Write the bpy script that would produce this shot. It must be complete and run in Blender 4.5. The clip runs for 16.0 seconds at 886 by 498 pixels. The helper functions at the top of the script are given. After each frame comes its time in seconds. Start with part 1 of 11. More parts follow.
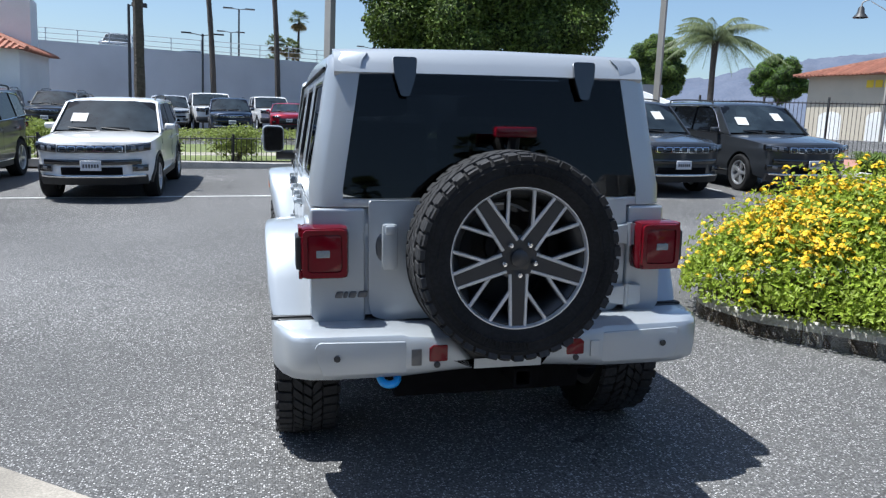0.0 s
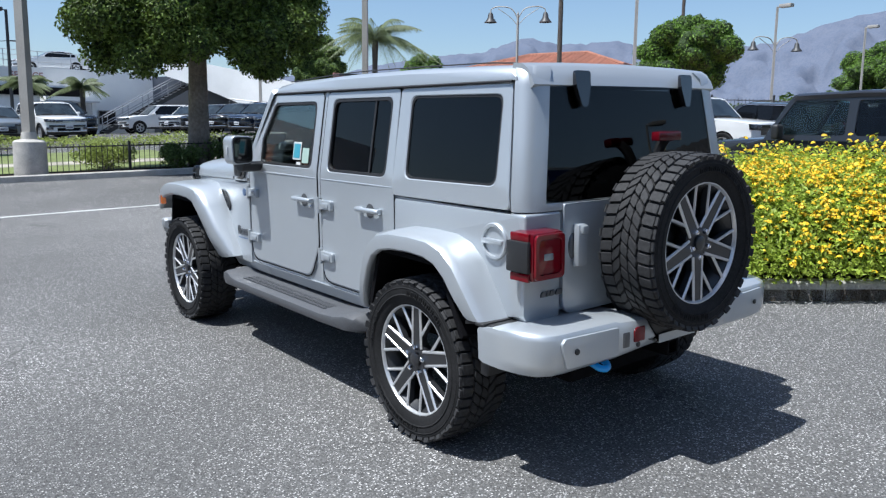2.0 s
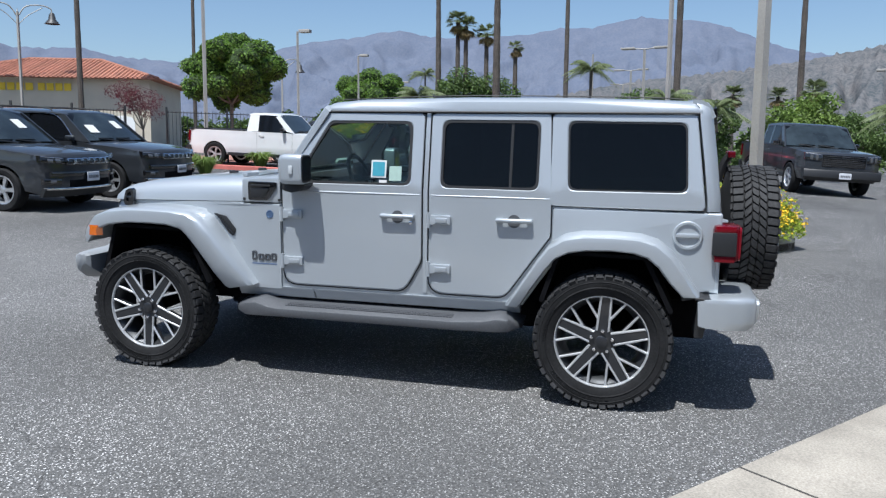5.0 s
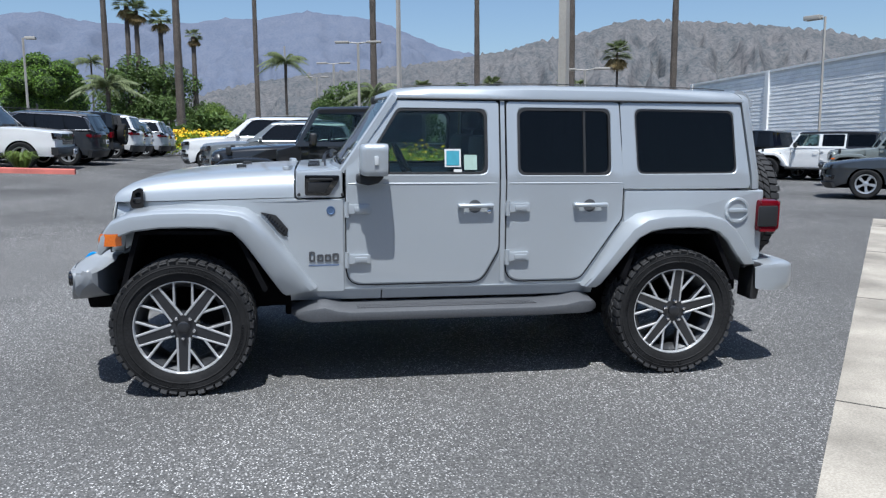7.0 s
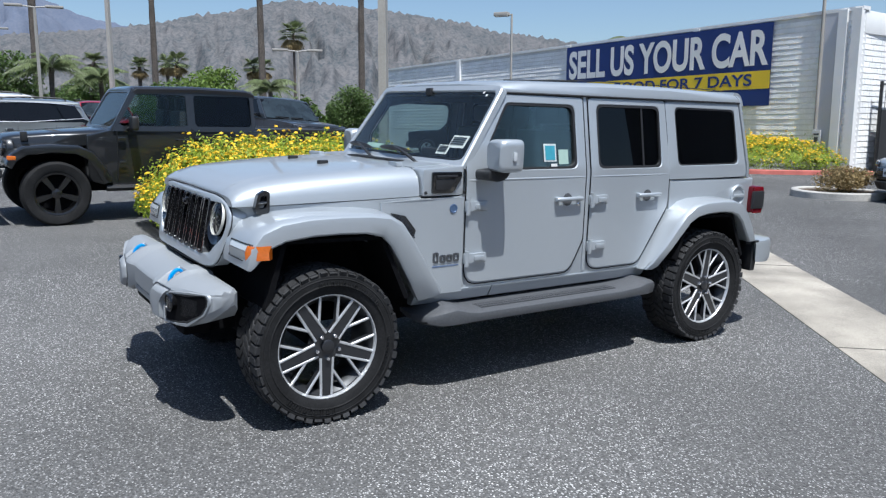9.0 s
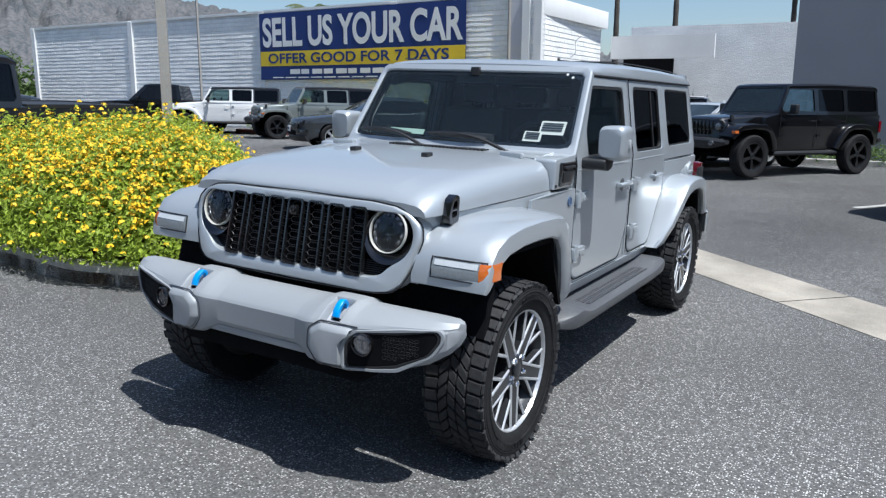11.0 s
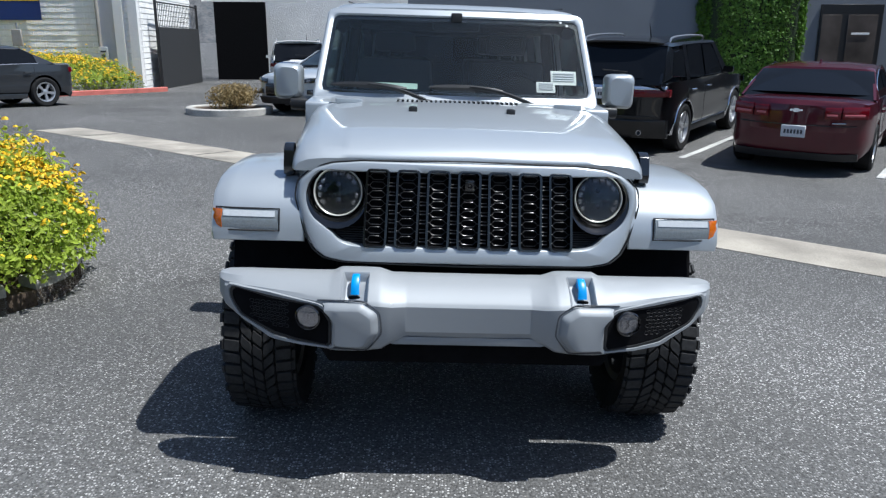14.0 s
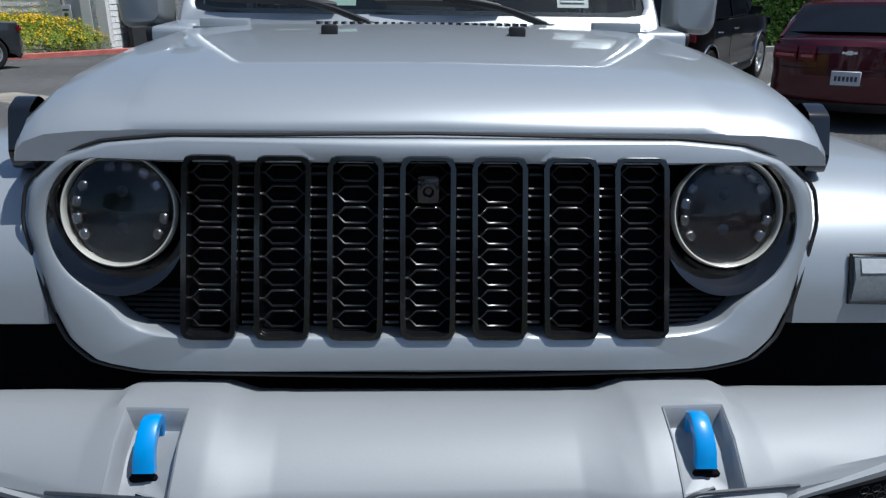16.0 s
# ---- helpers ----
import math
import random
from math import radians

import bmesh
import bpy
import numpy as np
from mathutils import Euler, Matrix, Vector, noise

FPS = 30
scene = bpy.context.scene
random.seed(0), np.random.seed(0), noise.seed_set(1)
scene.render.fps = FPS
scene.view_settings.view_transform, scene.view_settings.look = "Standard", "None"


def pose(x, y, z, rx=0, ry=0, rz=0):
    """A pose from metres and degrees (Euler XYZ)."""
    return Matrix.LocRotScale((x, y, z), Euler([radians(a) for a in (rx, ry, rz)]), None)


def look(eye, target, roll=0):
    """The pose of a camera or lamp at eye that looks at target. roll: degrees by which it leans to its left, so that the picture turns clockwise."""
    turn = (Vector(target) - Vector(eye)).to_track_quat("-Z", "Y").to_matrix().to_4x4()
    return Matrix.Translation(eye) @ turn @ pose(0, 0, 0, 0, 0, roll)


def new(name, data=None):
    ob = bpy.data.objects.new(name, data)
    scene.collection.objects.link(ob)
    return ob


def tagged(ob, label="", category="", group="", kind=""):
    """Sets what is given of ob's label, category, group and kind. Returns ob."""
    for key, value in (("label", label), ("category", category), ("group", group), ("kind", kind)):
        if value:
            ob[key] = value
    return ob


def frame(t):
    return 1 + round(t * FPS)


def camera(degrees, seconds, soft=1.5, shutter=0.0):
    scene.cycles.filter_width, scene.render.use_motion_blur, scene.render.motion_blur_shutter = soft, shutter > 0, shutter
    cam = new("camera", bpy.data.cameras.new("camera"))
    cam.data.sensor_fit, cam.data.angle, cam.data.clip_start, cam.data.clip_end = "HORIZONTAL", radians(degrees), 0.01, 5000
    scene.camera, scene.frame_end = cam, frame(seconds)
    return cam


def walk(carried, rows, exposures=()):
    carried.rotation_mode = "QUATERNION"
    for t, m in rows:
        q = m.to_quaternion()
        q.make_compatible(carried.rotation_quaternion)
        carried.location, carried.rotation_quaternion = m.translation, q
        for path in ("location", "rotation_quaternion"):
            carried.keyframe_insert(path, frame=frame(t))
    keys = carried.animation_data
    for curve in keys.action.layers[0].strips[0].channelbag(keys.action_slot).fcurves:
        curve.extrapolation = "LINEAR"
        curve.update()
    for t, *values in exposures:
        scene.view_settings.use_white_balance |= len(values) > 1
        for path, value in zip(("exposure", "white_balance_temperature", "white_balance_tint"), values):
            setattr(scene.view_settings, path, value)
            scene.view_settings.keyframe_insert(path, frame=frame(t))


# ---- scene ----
cam = camera(60.0, 16.0, 1.3)
PATH = [
    (0, (-0.940, -5.226, 1.449), (-0.509, -3.297, 1.143), 2.54),
    (0.5, (-1.435, -5.051, 1.438), (-0.798, -3.175, 1.161), 2.02),
    (1, (-2.002, -4.902, 1.416), (-1.152, -3.112, 1.151), 1.48),
    (1.5, (-2.530, -4.686, 1.424), (-1.476, -3.012, 1.132), 0.81),
    (2, (-3.046, -4.432, 1.439), (-1.816, -2.882, 1.149), 0.64),
    (2.5, (-3.543, -4.148, 1.453), (-2.158, -2.733, 1.166), 0.67),
    (3, (-4.023, -3.760, 1.465), (-2.498, -2.496, 1.184), 0.78),
    (3.5, (-4.483, -3.316, 1.467), (-2.828, -2.222, 1.216), 0.78),
    (4, (-4.852, -2.798, 1.468), (-3.081, -1.901, 1.219), 0.56),
    (4.2, (-5.002, -2.586, 1.443), (-3.194, -1.769, 1.188), 0.58),
    (6.3, (-5.477, -0.178, 1.421), (-3.492, -0.206, 1.180), -0.35),
    (6.5, (-5.482, 0.064, 1.393), (-3.501, -0.044, 1.137), -0.42),
    (7, (-5.407, 0.710, 1.402), (-3.449, 0.395, 1.141), -0.41),
    (7.5, (-5.222, 1.368, 1.438), (-3.312, 0.841, 1.167), -0.39),
    (8, (-5.039, 2.007, 1.461), (-3.200, 1.279, 1.166), -0.26),
    (8.5, (-4.754, 2.579, 1.496), (-3.008, 1.658, 1.176), -0.11),
    (9, (-4.396, 3.115, 1.496), (-2.753, 2.019, 1.183), 0.06),
    (9.5, (-3.934, 3.524, 1.488), (-2.426, 2.253, 1.157), 0.14),
    (10, (-3.419, 3.895, 1.483), (-2.056, 2.475, 1.127), 0.64),
    (10.2, (-3.203, 4.024, 1.509), (-1.903, 2.545, 1.159), 0.81),
    (12.3, (-0.838, 4.783, 1.600), (-0.394, 2.884, 1.156), -0.64),
    (12.5, (-0.642, 4.792, 1.598), (-0.282, 2.871, 1.170), -0.63),
    (13, (-0.192, 4.711, 1.591), (-0.023, 2.775, 1.114), -0.60),
    (13.5, (0.036, 4.719, 1.615), (0.067, 2.781, 1.122), -0.37),
    (14, (0.140, 4.705, 1.600), (0.087, 2.774, 1.079), 0.05),
    (14.5, (0.095, 4.353, 1.557), (-0.005, 2.425, 1.036), 0.19),
    (15, (0.045, 3.861, 1.508), (-0.076, 1.945, 0.948), -0.40),
    (15.5, (0.060, 3.407, 1.417), (-0.035, 1.512, 0.783), -0.55),
    (16, (-0.021, 3.091, 1.372), (-0.077, 1.190, 0.754), -1.07),
]
walk(cam, [(t, look(eye, target, roll)) for t, eye, target, roll in PATH], [(0.0, 0.74, 5850, 8), (4.0, 0.60, 5830, 8), (7.0, 0.50, 5830, 8), (10.0, 0.52, 5850, 8), (12.5, 0.52, 5880, 7), (13.5, 0.44, 5860, 7), (14.5, 0.45, 5850, 7), (16.0, -0.06, 5850, 7)])

# ---- light ----
SUN_TO = Vector((-0.43, 0.09, 1.0)).normalized()
world = bpy.data.worlds.new("sky")
scene.world = world
world.use_nodes = True
wn = world.node_tree
sky = wn.nodes.new("ShaderNodeTexSky")
sky.sky_type = "NISHITA"
sky.sun_disc = False
sky.sun_elevation = math.asin(SUN_TO.z)
sky.sun_rotation = math.atan2(SUN_TO.x, SUN_TO.y)
sky.air_density, sky.dust_density, sky.ozone_density = 1.0, 1.1, 1.5
wn.nodes["Background"].inputs["Strength"].default_value = 0.084
wn.links.new(sky.outputs["Color"], wn.nodes["Background"].inputs["Color"])
sun = new("sun", bpy.data.lights.new("sun", "SUN"))
sun.data.energy, sun.data.angle, sun.data.color = 4.55, radians(0.55), (1.0, 0.955, 0.89)
sun.matrix_world = look(SUN_TO * 60, (0, 0, 0))


# ---- materials ----
def shader(name, color=(0.5, 0.5, 0.5), rough=0.5, metal=0.0, coat=0.0, spec=0.5, grain=0.0, grain_scale=40.0,
           stain=0.0, stain_scale=1.5, bump=0.0, bump_scale=200.0, emit=0.0, vary=0.0, coords="Object", island=False):
    """A Principled surface whose colour varies at two scales and whose relief is fine noise."""
    m = bpy.data.materials.new(name)
    m.use_nodes = True
    nt = m.node_tree
    b = nt.nodes["Principled BSDF"]
    b.inputs["Base Color"].default_value = (*color, 1)
    b.inputs["Roughness"].default_value = rough
    b.inputs["Metallic"].default_value = metal
    b.inputs["Coat Weight"].default_value = coat
    b.inputs["Coat Roughness"].default_value = 0.04
    b.inputs["Specular IOR Level"].default_value = spec
    if emit:
        b.inputs["Emission Color"].default_value = (*color, 1)
        b.inputs["Emission Strength"].default_value = emit
    tc = nt.nodes.new("ShaderNodeTexCoord")
    src = None
    for amount, size, detail in ((grain, grain_scale, 3), (stain, stain_scale, 5)):
        if amount:
            n = nt.nodes.new("ShaderNodeTexNoise")
            n.inputs["Scale"].default_value, n.inputs["Detail"].default_value = size, detail
            nt.links.new(tc.outputs[coords], n.inputs["Vector"])
            r = nt.nodes.new("ShaderNodeMapRange")
            r.inputs["From Min"].default_value, r.inputs["From Max"].default_value = 0.3, 0.7
            r.inputs["To Min"].default_value, r.inputs["To Max"].default_value = 1 - amount, 1 + amount
            nt.links.new(n.outputs["Fac"], r.inputs["Value"])
            if src is None:
                src = r.outputs["Result"]
            else:
                k = nt.nodes.new("ShaderNodeMath")
                k.operation = "MULTIPLY"
                nt.links.new(src, k.inputs[0])
                nt.links.new(r.outputs["Result"], k.inputs[1])
                src = k.outputs[0]
    if vary:
        if island:
            o = nt.nodes.new("ShaderNodeNewGeometry").outputs["Random Per Island"]
        else:
            o = nt.nodes.new("ShaderNodeObjectInfo").outputs["Random"]
        r = nt.nodes.new("ShaderNodeMapRange")
        r.inputs["To Min"].default_value, r.inputs["To Max"].default_value = 1 - vary, 1 + vary
        nt.links.new(o, r.inputs["Value"])
        if src is None:
            src = r.outputs["Result"]
        else:
            k = nt.nodes.new("ShaderNodeMath")
            k.operation = "MULTIPLY"
            nt.links.new(src, k.inputs[0])
            nt.links.new(r.outputs["Result"], k.inputs[1])
            src = k.outputs[0]
    if src is not None:
        v = nt.nodes.new("ShaderNodeVectorMath")
        v.operation = "SCALE"
        v.inputs[0].default_value = color
        nt.links.new(src, v.inputs["Scale"])
        nt.links.new(v.outputs["Vector"], b.inputs["Base Color"])
    if bump:
        n = nt.nodes.new("ShaderNodeTexNoise")
        n.inputs["Scale"].default_value, n.inputs["Detail"].default_value = bump_scale, 3
        nt.links.new(tc.outputs[coords], n.inputs["Vector"])
        p = nt.nodes.new("ShaderNodeBump")
        p.inputs["Strength"].default_value, p.inputs["Distance"].default_value = bump, 1.0 / bump_scale
        nt.links.new(n.outputs["Fac"], p.inputs["Height"])
        nt.links.new(p.outputs["Normal"], b.inputs["Normal"])
    return m


PANES = set()


def glass(name, tint, gloss=1.0, rough=0.0, dust_veil=0.0):
    """A thin pane: tinted see-through, with a Fresnel mirror on it."""
    m = bpy.data.materials.new(name)
    PANES.add(name)
    m.use_nodes = True
    nt = m.node_tree
    nt.nodes.remove(nt.nodes["Principled BSDF"])
    t = nt.nodes.new("ShaderNodeBsdfTransparent")
    t.inputs["Color"].default_value = (*tint, 1)
    g = nt.nodes.new("ShaderNodeBsdfGlossy")
    g.inputs["Roughness"].default_value = rough
    f = nt.nodes.new("ShaderNodeFresnel")
    f.inputs["IOR"].default_value = 1.52
    k = nt.nodes.new("ShaderNodeMath")
    k.operation, k.inputs[1].default_value = "MULTIPLY", gloss
    mix = nt.nodes.new("ShaderNodeMixShader")
    nt.links.new(f.outputs[0], k.inputs[0])
    nt.links.new(k.outputs[0], mix.inputs[0])
    nt.links.new(t.outputs[0], mix.inputs[1])
    nt.links.new(g.outputs[0], mix.inputs[2])
    last = mix
    # pale blue film: some dust, mostly sky reflection put in as colour
    if dust_veil:
        d = nt.nodes.new("ShaderNodeBsdfDiffuse")
        d.inputs["Color"].default_value = (0.38, 0.52, 0.64, 1)
        last = nt.nodes.new("ShaderNodeMixShader")
        n = nt.nodes.new("ShaderNodeTexNoise")
        n.inputs["Scale"].default_value, n.inputs["Detail"].default_value = 3.0, 5
        r = nt.nodes.new("ShaderNodeMapRange")
        r.inputs["To Min"].default_value, r.inputs["To Max"].default_value = dust_veil * 0.6, dust_veil * 1.4
        nt.links.new(n.outputs["Fac"], r.inputs["Value"])
        nt.links.new(r.outputs["Result"], last.inputs[0])
        nt.links.new(mix.outputs[0], last.inputs[1])
        nt.links.new(d.outputs[0], last.inputs[2])
    nt.links.new(last.outputs[0], nt.nodes["Material Output"].inputs["Surface"])
    return m


def asphalt_material():
    """Worn asphalt: dark binder, pale stone chips of two sizes, wide patches of wear, oil and hairline cracks."""
    m = bpy.data.materials.new("asphalt")
    m.use_nodes = True
    nt = m.node_tree
    b = nt.nodes["Principled BSDF"]
    b.inputs["Roughness"].default_value = 0.82
    b.inputs["Specular IOR Level"].default_value = 0.35
    pos = nt.nodes.new("ShaderNodeTexCoord").outputs["Object"]

    def ramp(value, lo, hi, a, c):
        r = nt.nodes.new("ShaderNodeMapRange")
        r.inputs["From Min"].default_value, r.inputs["From Max"].default_value = lo, hi
        r.inputs["To Min"].default_value, r.inputs["To Max"].default_value = a, c
        nt.links.new(value, r.inputs["Value"])
        return r.outputs["Result"]

    def noise_of(scale, detail=3.0, kind="Fac"):
        n = nt.nodes.new("ShaderNodeTexNoise")
        n.inputs["Scale"].default_value, n.inputs["Detail"].default_value = scale, detail
        nt.links.new(pos, n.inputs["Vector"])
        return n.outputs[kind]

    def mul(a, c, op="MULTIPLY"):
        k = nt.nodes.new("ShaderNodeMath")
        k.operation = op
        for i, v in enumerate((a, c)):
            if isinstance(v, (int, float)):
                k.inputs[i].default_value = v
            else:
                nt.links.new(v, k.inputs[i])
        return k.outputs[0]

    cell = nt.nodes.new("ShaderNodeTexVoronoi")
    cell.inputs["Scale"].default_value = 95
    nt.links.new(pos, cell.inputs["Vector"])
    sep = nt.nodes.new("ShaderNodeSeparateColor")
    nt.links.new(cell.outputs["Color"], sep.inputs[0])
    chip = mul(ramp(sep.outputs[0], 0.62, 0.70, 0.0, 1.0), ramp(cell.outputs["Distance"], 0.55, 0.30, 0.0, 1.0))
    chip = mul(chip, ramp(sep.outputs[1], 0, 1, 0.25, 1.0))
    wear = ramp(noise_of(0.35, 6), 0.36, 0.64, 0.35, 1.2)
    chip = mul(chip, wear)
    base = mul(ramp(noise_of(0.22, 5), 0.33, 0.67, 0.072, 0.128), ramp(noise_of(75, 3), 0.3, 0.7, 0.50, 1.44))
    oil = ramp(noise_of(0.9, 4), 0.60, 0.72, 1.0, 0.72)
    base = mul(base, oil)
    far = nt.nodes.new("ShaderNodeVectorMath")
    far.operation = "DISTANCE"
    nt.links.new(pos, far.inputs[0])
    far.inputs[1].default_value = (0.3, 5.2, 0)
    # paler round this point, back to the plain tone by 8 m
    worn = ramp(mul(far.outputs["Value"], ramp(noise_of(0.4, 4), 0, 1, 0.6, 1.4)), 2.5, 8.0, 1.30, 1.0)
    # and darker from 9 m out to 17 m
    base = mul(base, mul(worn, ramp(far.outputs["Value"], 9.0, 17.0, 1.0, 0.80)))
    dust_veil = ramp(noise_of(0.5, 8), 0.62, 0.80, 0.0, 0.035)
    base = mul(base, dust_veil, "ADD")
    crack = nt.nodes.new("ShaderNodeTexVoronoi")
    crack.feature = "DISTANCE_TO_EDGE"
    crack.inputs["Scale"].default_value = 0.55
    warp = nt.nodes.new("ShaderNodeVectorMath")
    warp.operation = "MULTIPLY_ADD"
    nt.links.new(noise_of(2.2, 6, "Color"), warp.inputs[0])
    warp.inputs[1].default_value = (0.9, 0.9, 0)
    nt.links.new(pos, warp.inputs[2])
    nt.links.new(warp.outputs[0], crack.inputs["Vector"])
    line = mul(ramp(crack.outputs["Distance"], 0.002, 0.008, 1.0, 0.0), ramp(noise_of(0.3, 2), 0.55, 0.62, 0.0, 0.6))
    grey = mul(mul(base, mul(chip, 0.62), "ADD"), ramp(line, 0, 1, 1.0, 0.35))
    tone = nt.nodes.new("ShaderNodeCombineColor")
    nt.links.new(grey, tone.inputs[0])
    nt.links.new(mul(grey, 0.98), tone.inputs[1])
    nt.links.new(mul(grey, 0.95), tone.inputs[2])
    nt.links.new(tone.outputs[0], b.inputs["Base Color"])
    p = nt.nodes.new("ShaderNodeBump")
    p.inputs["Strength"].default_value, p.inputs["Distance"].default_value = 0.85, 0.008
    nt.links.new(mul(cell.outputs["Distance"], noise_of(160, 2), "ADD"), p.inputs["Height"])
    nt.links.new(p.outputs["Normal"], b.inputs["Normal"])
    return m


M = {}
M["asphalt"] = asphalt_material()
M["concrete"] = shader("concrete", (0.315, 0.285, 0.238), 0.9, grain=0.2, grain_scale=90, stain=0.36, stain_scale=1.6, bump=0.25, bump_scale=220)
M["kerb"] = shader("kerb_concrete", (0.44, 0.42, 0.385), 0.9, grain=0.2, grain_scale=60, stain=0.22, stain_scale=3, bump=0.4, bump_scale=120)
M["joint"] = shader("joint_filler", (0.06, 0.055, 0.05), 0.95, grain=0.3)
M["red_kerb"] = shader("red_kerb_paint", (0.52, 0.15, 0.12), 0.75, grain=0.18, grain_scale=30, stain=0.2, stain_scale=2)
M["line"] = shader("road_paint", (0.47, 0.47, 0.45), 0.75, grain=0.35, grain_scale=40, stain=0.3, stain_scale=2)
M["silver"] = shader("silver_paint", (0.425, 0.454, 0.478), 0.42, 0.42, coat=0.7, grain=0.03, grain_scale=900, stain=0.02, stain_scale=1.2, bump=0.02, bump_scale=900)
# the body silver, darkened and dulled to hold down sun on the bumper
M["bumper_silver"] = shader("satin_silver_bumper", (0.305, 0.320, 0.334), 0.55, 0.22, coat=0.15, grain=0.04, grain_scale=700, stain=0.03, stain_scale=2.5, bump=0.02, bump_scale=900)
# lighter than the sidewall rubber: sunlight on the tread plus dust, as colour
M["tread_rubber"] = shader("dusty_tread_rubber", (0.026, 0.026, 0.027), 0.72, spec=0.35, grain=0.3, grain_scale=60, stain=0.35, stain_scale=5, bump=0.2, bump_scale=260)
M["tire"] = shader("tire_rubber", (0.0145, 0.0145, 0.015), 0.80, spec=0.22, grain=0.25, grain_scale=70, stain=0.3, stain_scale=6, bump=0.25, bump_scale=260)
M["rim_bright"] = shader("machined_alloy", (0.62, 0.63, 0.64), 0.32, 0.6, grain=0.05, grain_scale=60)
M["rim_dark"] = shader("grey_alloy", (0.10, 0.105, 0.115), 0.38, 0.6, coat=0.4, grain=0.08, grain_scale=50)
M["spoke_grey"] = shader("spoke_grey", (0.024, 0.025, 0.028), 0.36, 0.2, coat=0.4, grain=0.08, grain_scale=50)
M["rim_barrel"] = shader("alloy_barrel", (0.055, 0.057, 0.06), 0.45, 0.7, grain=0.1, grain_scale=20)
M["steel"] = shader("brushed_steel", (0.45, 0.45, 0.46), 0.4, 0.9, grain=0.12, grain_scale=80)
M["chrome"] = shader("chrome", (0.80, 0.81, 0.83), 0.09, 1.0, stain=0.03)
M["plastic"] = shader("black_plastic", (0.017, 0.0175, 0.019), 0.5, grain=0.12, grain_scale=120, bump=0.12, bump_scale=500)
M["step"] = shader("dark_grey_step", (0.076, 0.079, 0.085), 0.5, grain=0.12, grain_scale=90, bump=0.15, bump_scale=400)
M["gloss_black"] = shader("gloss_black", (0.008, 0.008, 0.009), 0.12, coat=1.0, stain=0.1)
M["slot_black"] = shader("slot_black", (0.007, 0.007, 0.008), 0.13, spec=0.75, coat=0.4, stain=0.1)
M["mesh_black"] = shader("mesh_black", (0.010, 0.010, 0.011), 0.30, spec=0.5, stain=0.1)
M["light_ring"] = shader("light_ring", (0.62, 0.61, 0.55), 0.22, 0.1, coat=0.8, grain=0.05)
M["projector"] = shader("projector_lens", (0.03, 0.035, 0.045), 0.05, coat=1.0, stain=0.1)
M["lamp_silver"] = shader("lamp_reflector", (0.42, 0.42, 0.43), 0.22, 0.85, grain=0.1, grain_scale=200)
M["lamp_grey"] = shader("clear_lamp_cover", (0.24, 0.265, 0.275), 0.12, coat=1.0, grain=0.12, grain_scale=160)
# black trim taken almost to zero so wells and undersides read as deep shade
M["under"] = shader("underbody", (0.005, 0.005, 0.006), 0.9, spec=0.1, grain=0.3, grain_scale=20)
M["rubber"] = shader("seal_rubber", (0.015, 0.015, 0.016), 0.6, grain=0.1)
M["glass_dark"] = glass("privacy_glass", (0.12, 0.13, 0.14), 0.62)
M["glass_clear"] = glass("clear_glass", (0.70, 0.78, 0.76), 0.62)
M["glass_screen"] = glass("windscreen_glass", (0.80, 0.88, 0.88), 1.0, 0.0, 0.016)
M["lens"] = glass("clear_lens", (0.9, 0.9, 0.92))
M["lens_dark"] = glass("smoked_lens", (0.72, 0.74, 0.78), 1.0)
M["red_lens"] = shader("red_lens", (0.150, 0.003, 0.009), 0.10, coat=0.25, spec=0.25, grain=0.08, grain_scale=120)
M["red_dark"] = shader("dark_red_lens", (0.100, 0.003, 0.008), 0.12, spec=0.25, coat=0.25, grain=0.1, grain_scale=100)
M["amber"] = shader("amber_lens", (0.60, 0.135, 0.010), 0.15, coat=1.0, grain=0.1, grain_scale=100)
M["white_lens"] = shader("white_lens", (0.52, 0.54, 0.55), 0.2, coat=1.0, grain=0.06, grain_scale=120)
M["blue"] = shader("blue_tow_paint", (0.010, 0.29, 0.72), 0.35, coat=0.5, grain=0.05)
M["seat"] = shader("dark_leather", (0.028, 0.029, 0.033), 0.55, grain=0.15, grain_scale=60)
M["trim_dark"] = shader("interior_trim", (0.018, 0.019, 0.022), 0.6, grain=0.1)
M["paper"] = shader("paper", (0.62, 0.62, 0.60), 0.8, grain=0.04)
M["teal"] = shader("teal_print", (0.05, 0.28, 0.36), 0.6, grain=0.08)
M["pale_green"] = shader("pale_green_card", (0.34, 0.46, 0.40), 0.7, grain=0.05)
M["ink"] = shader("dark_print", (0.05, 0.055, 0.065), 0.6)
M["car_glass"] = shader("dark_car_glass", (0.006, 0.007, 0.009), 0.05, spec=0.26, stain=0.1)
M["car_screen"] = shader("car_windscreen", (0.022, 0.030, 0.035), 0.05, spec=0.55, stain=0.5, stain_scale=2.5)
M["plate"] = shader("number_plate", (0.62, 0.63, 0.66), 0.4, grain=0.05)
M["pink_lens"] = shader("pink_lamp_center", (0.45, 0.10, 0.11), 0.2, coat=0.6, grain=0.1, grain_scale=90)
M["head"] = shader("headlamp_glass", (0.13, 0.135, 0.145), 0.12, 0.4, coat=1.0, grain=0.2, grain_scale=60)
M["tail_red"] = shader("tail_lamp_red", (0.13, 0.003, 0.008), 0.12, coat=0.3, spec=0.35, grain=0.08, grain_scale=90)
M["rim_black"] = shader("black_alloy", (0.011, 0.011, 0.012), 0.30, 0.2, coat=0.6, grain=0.1)
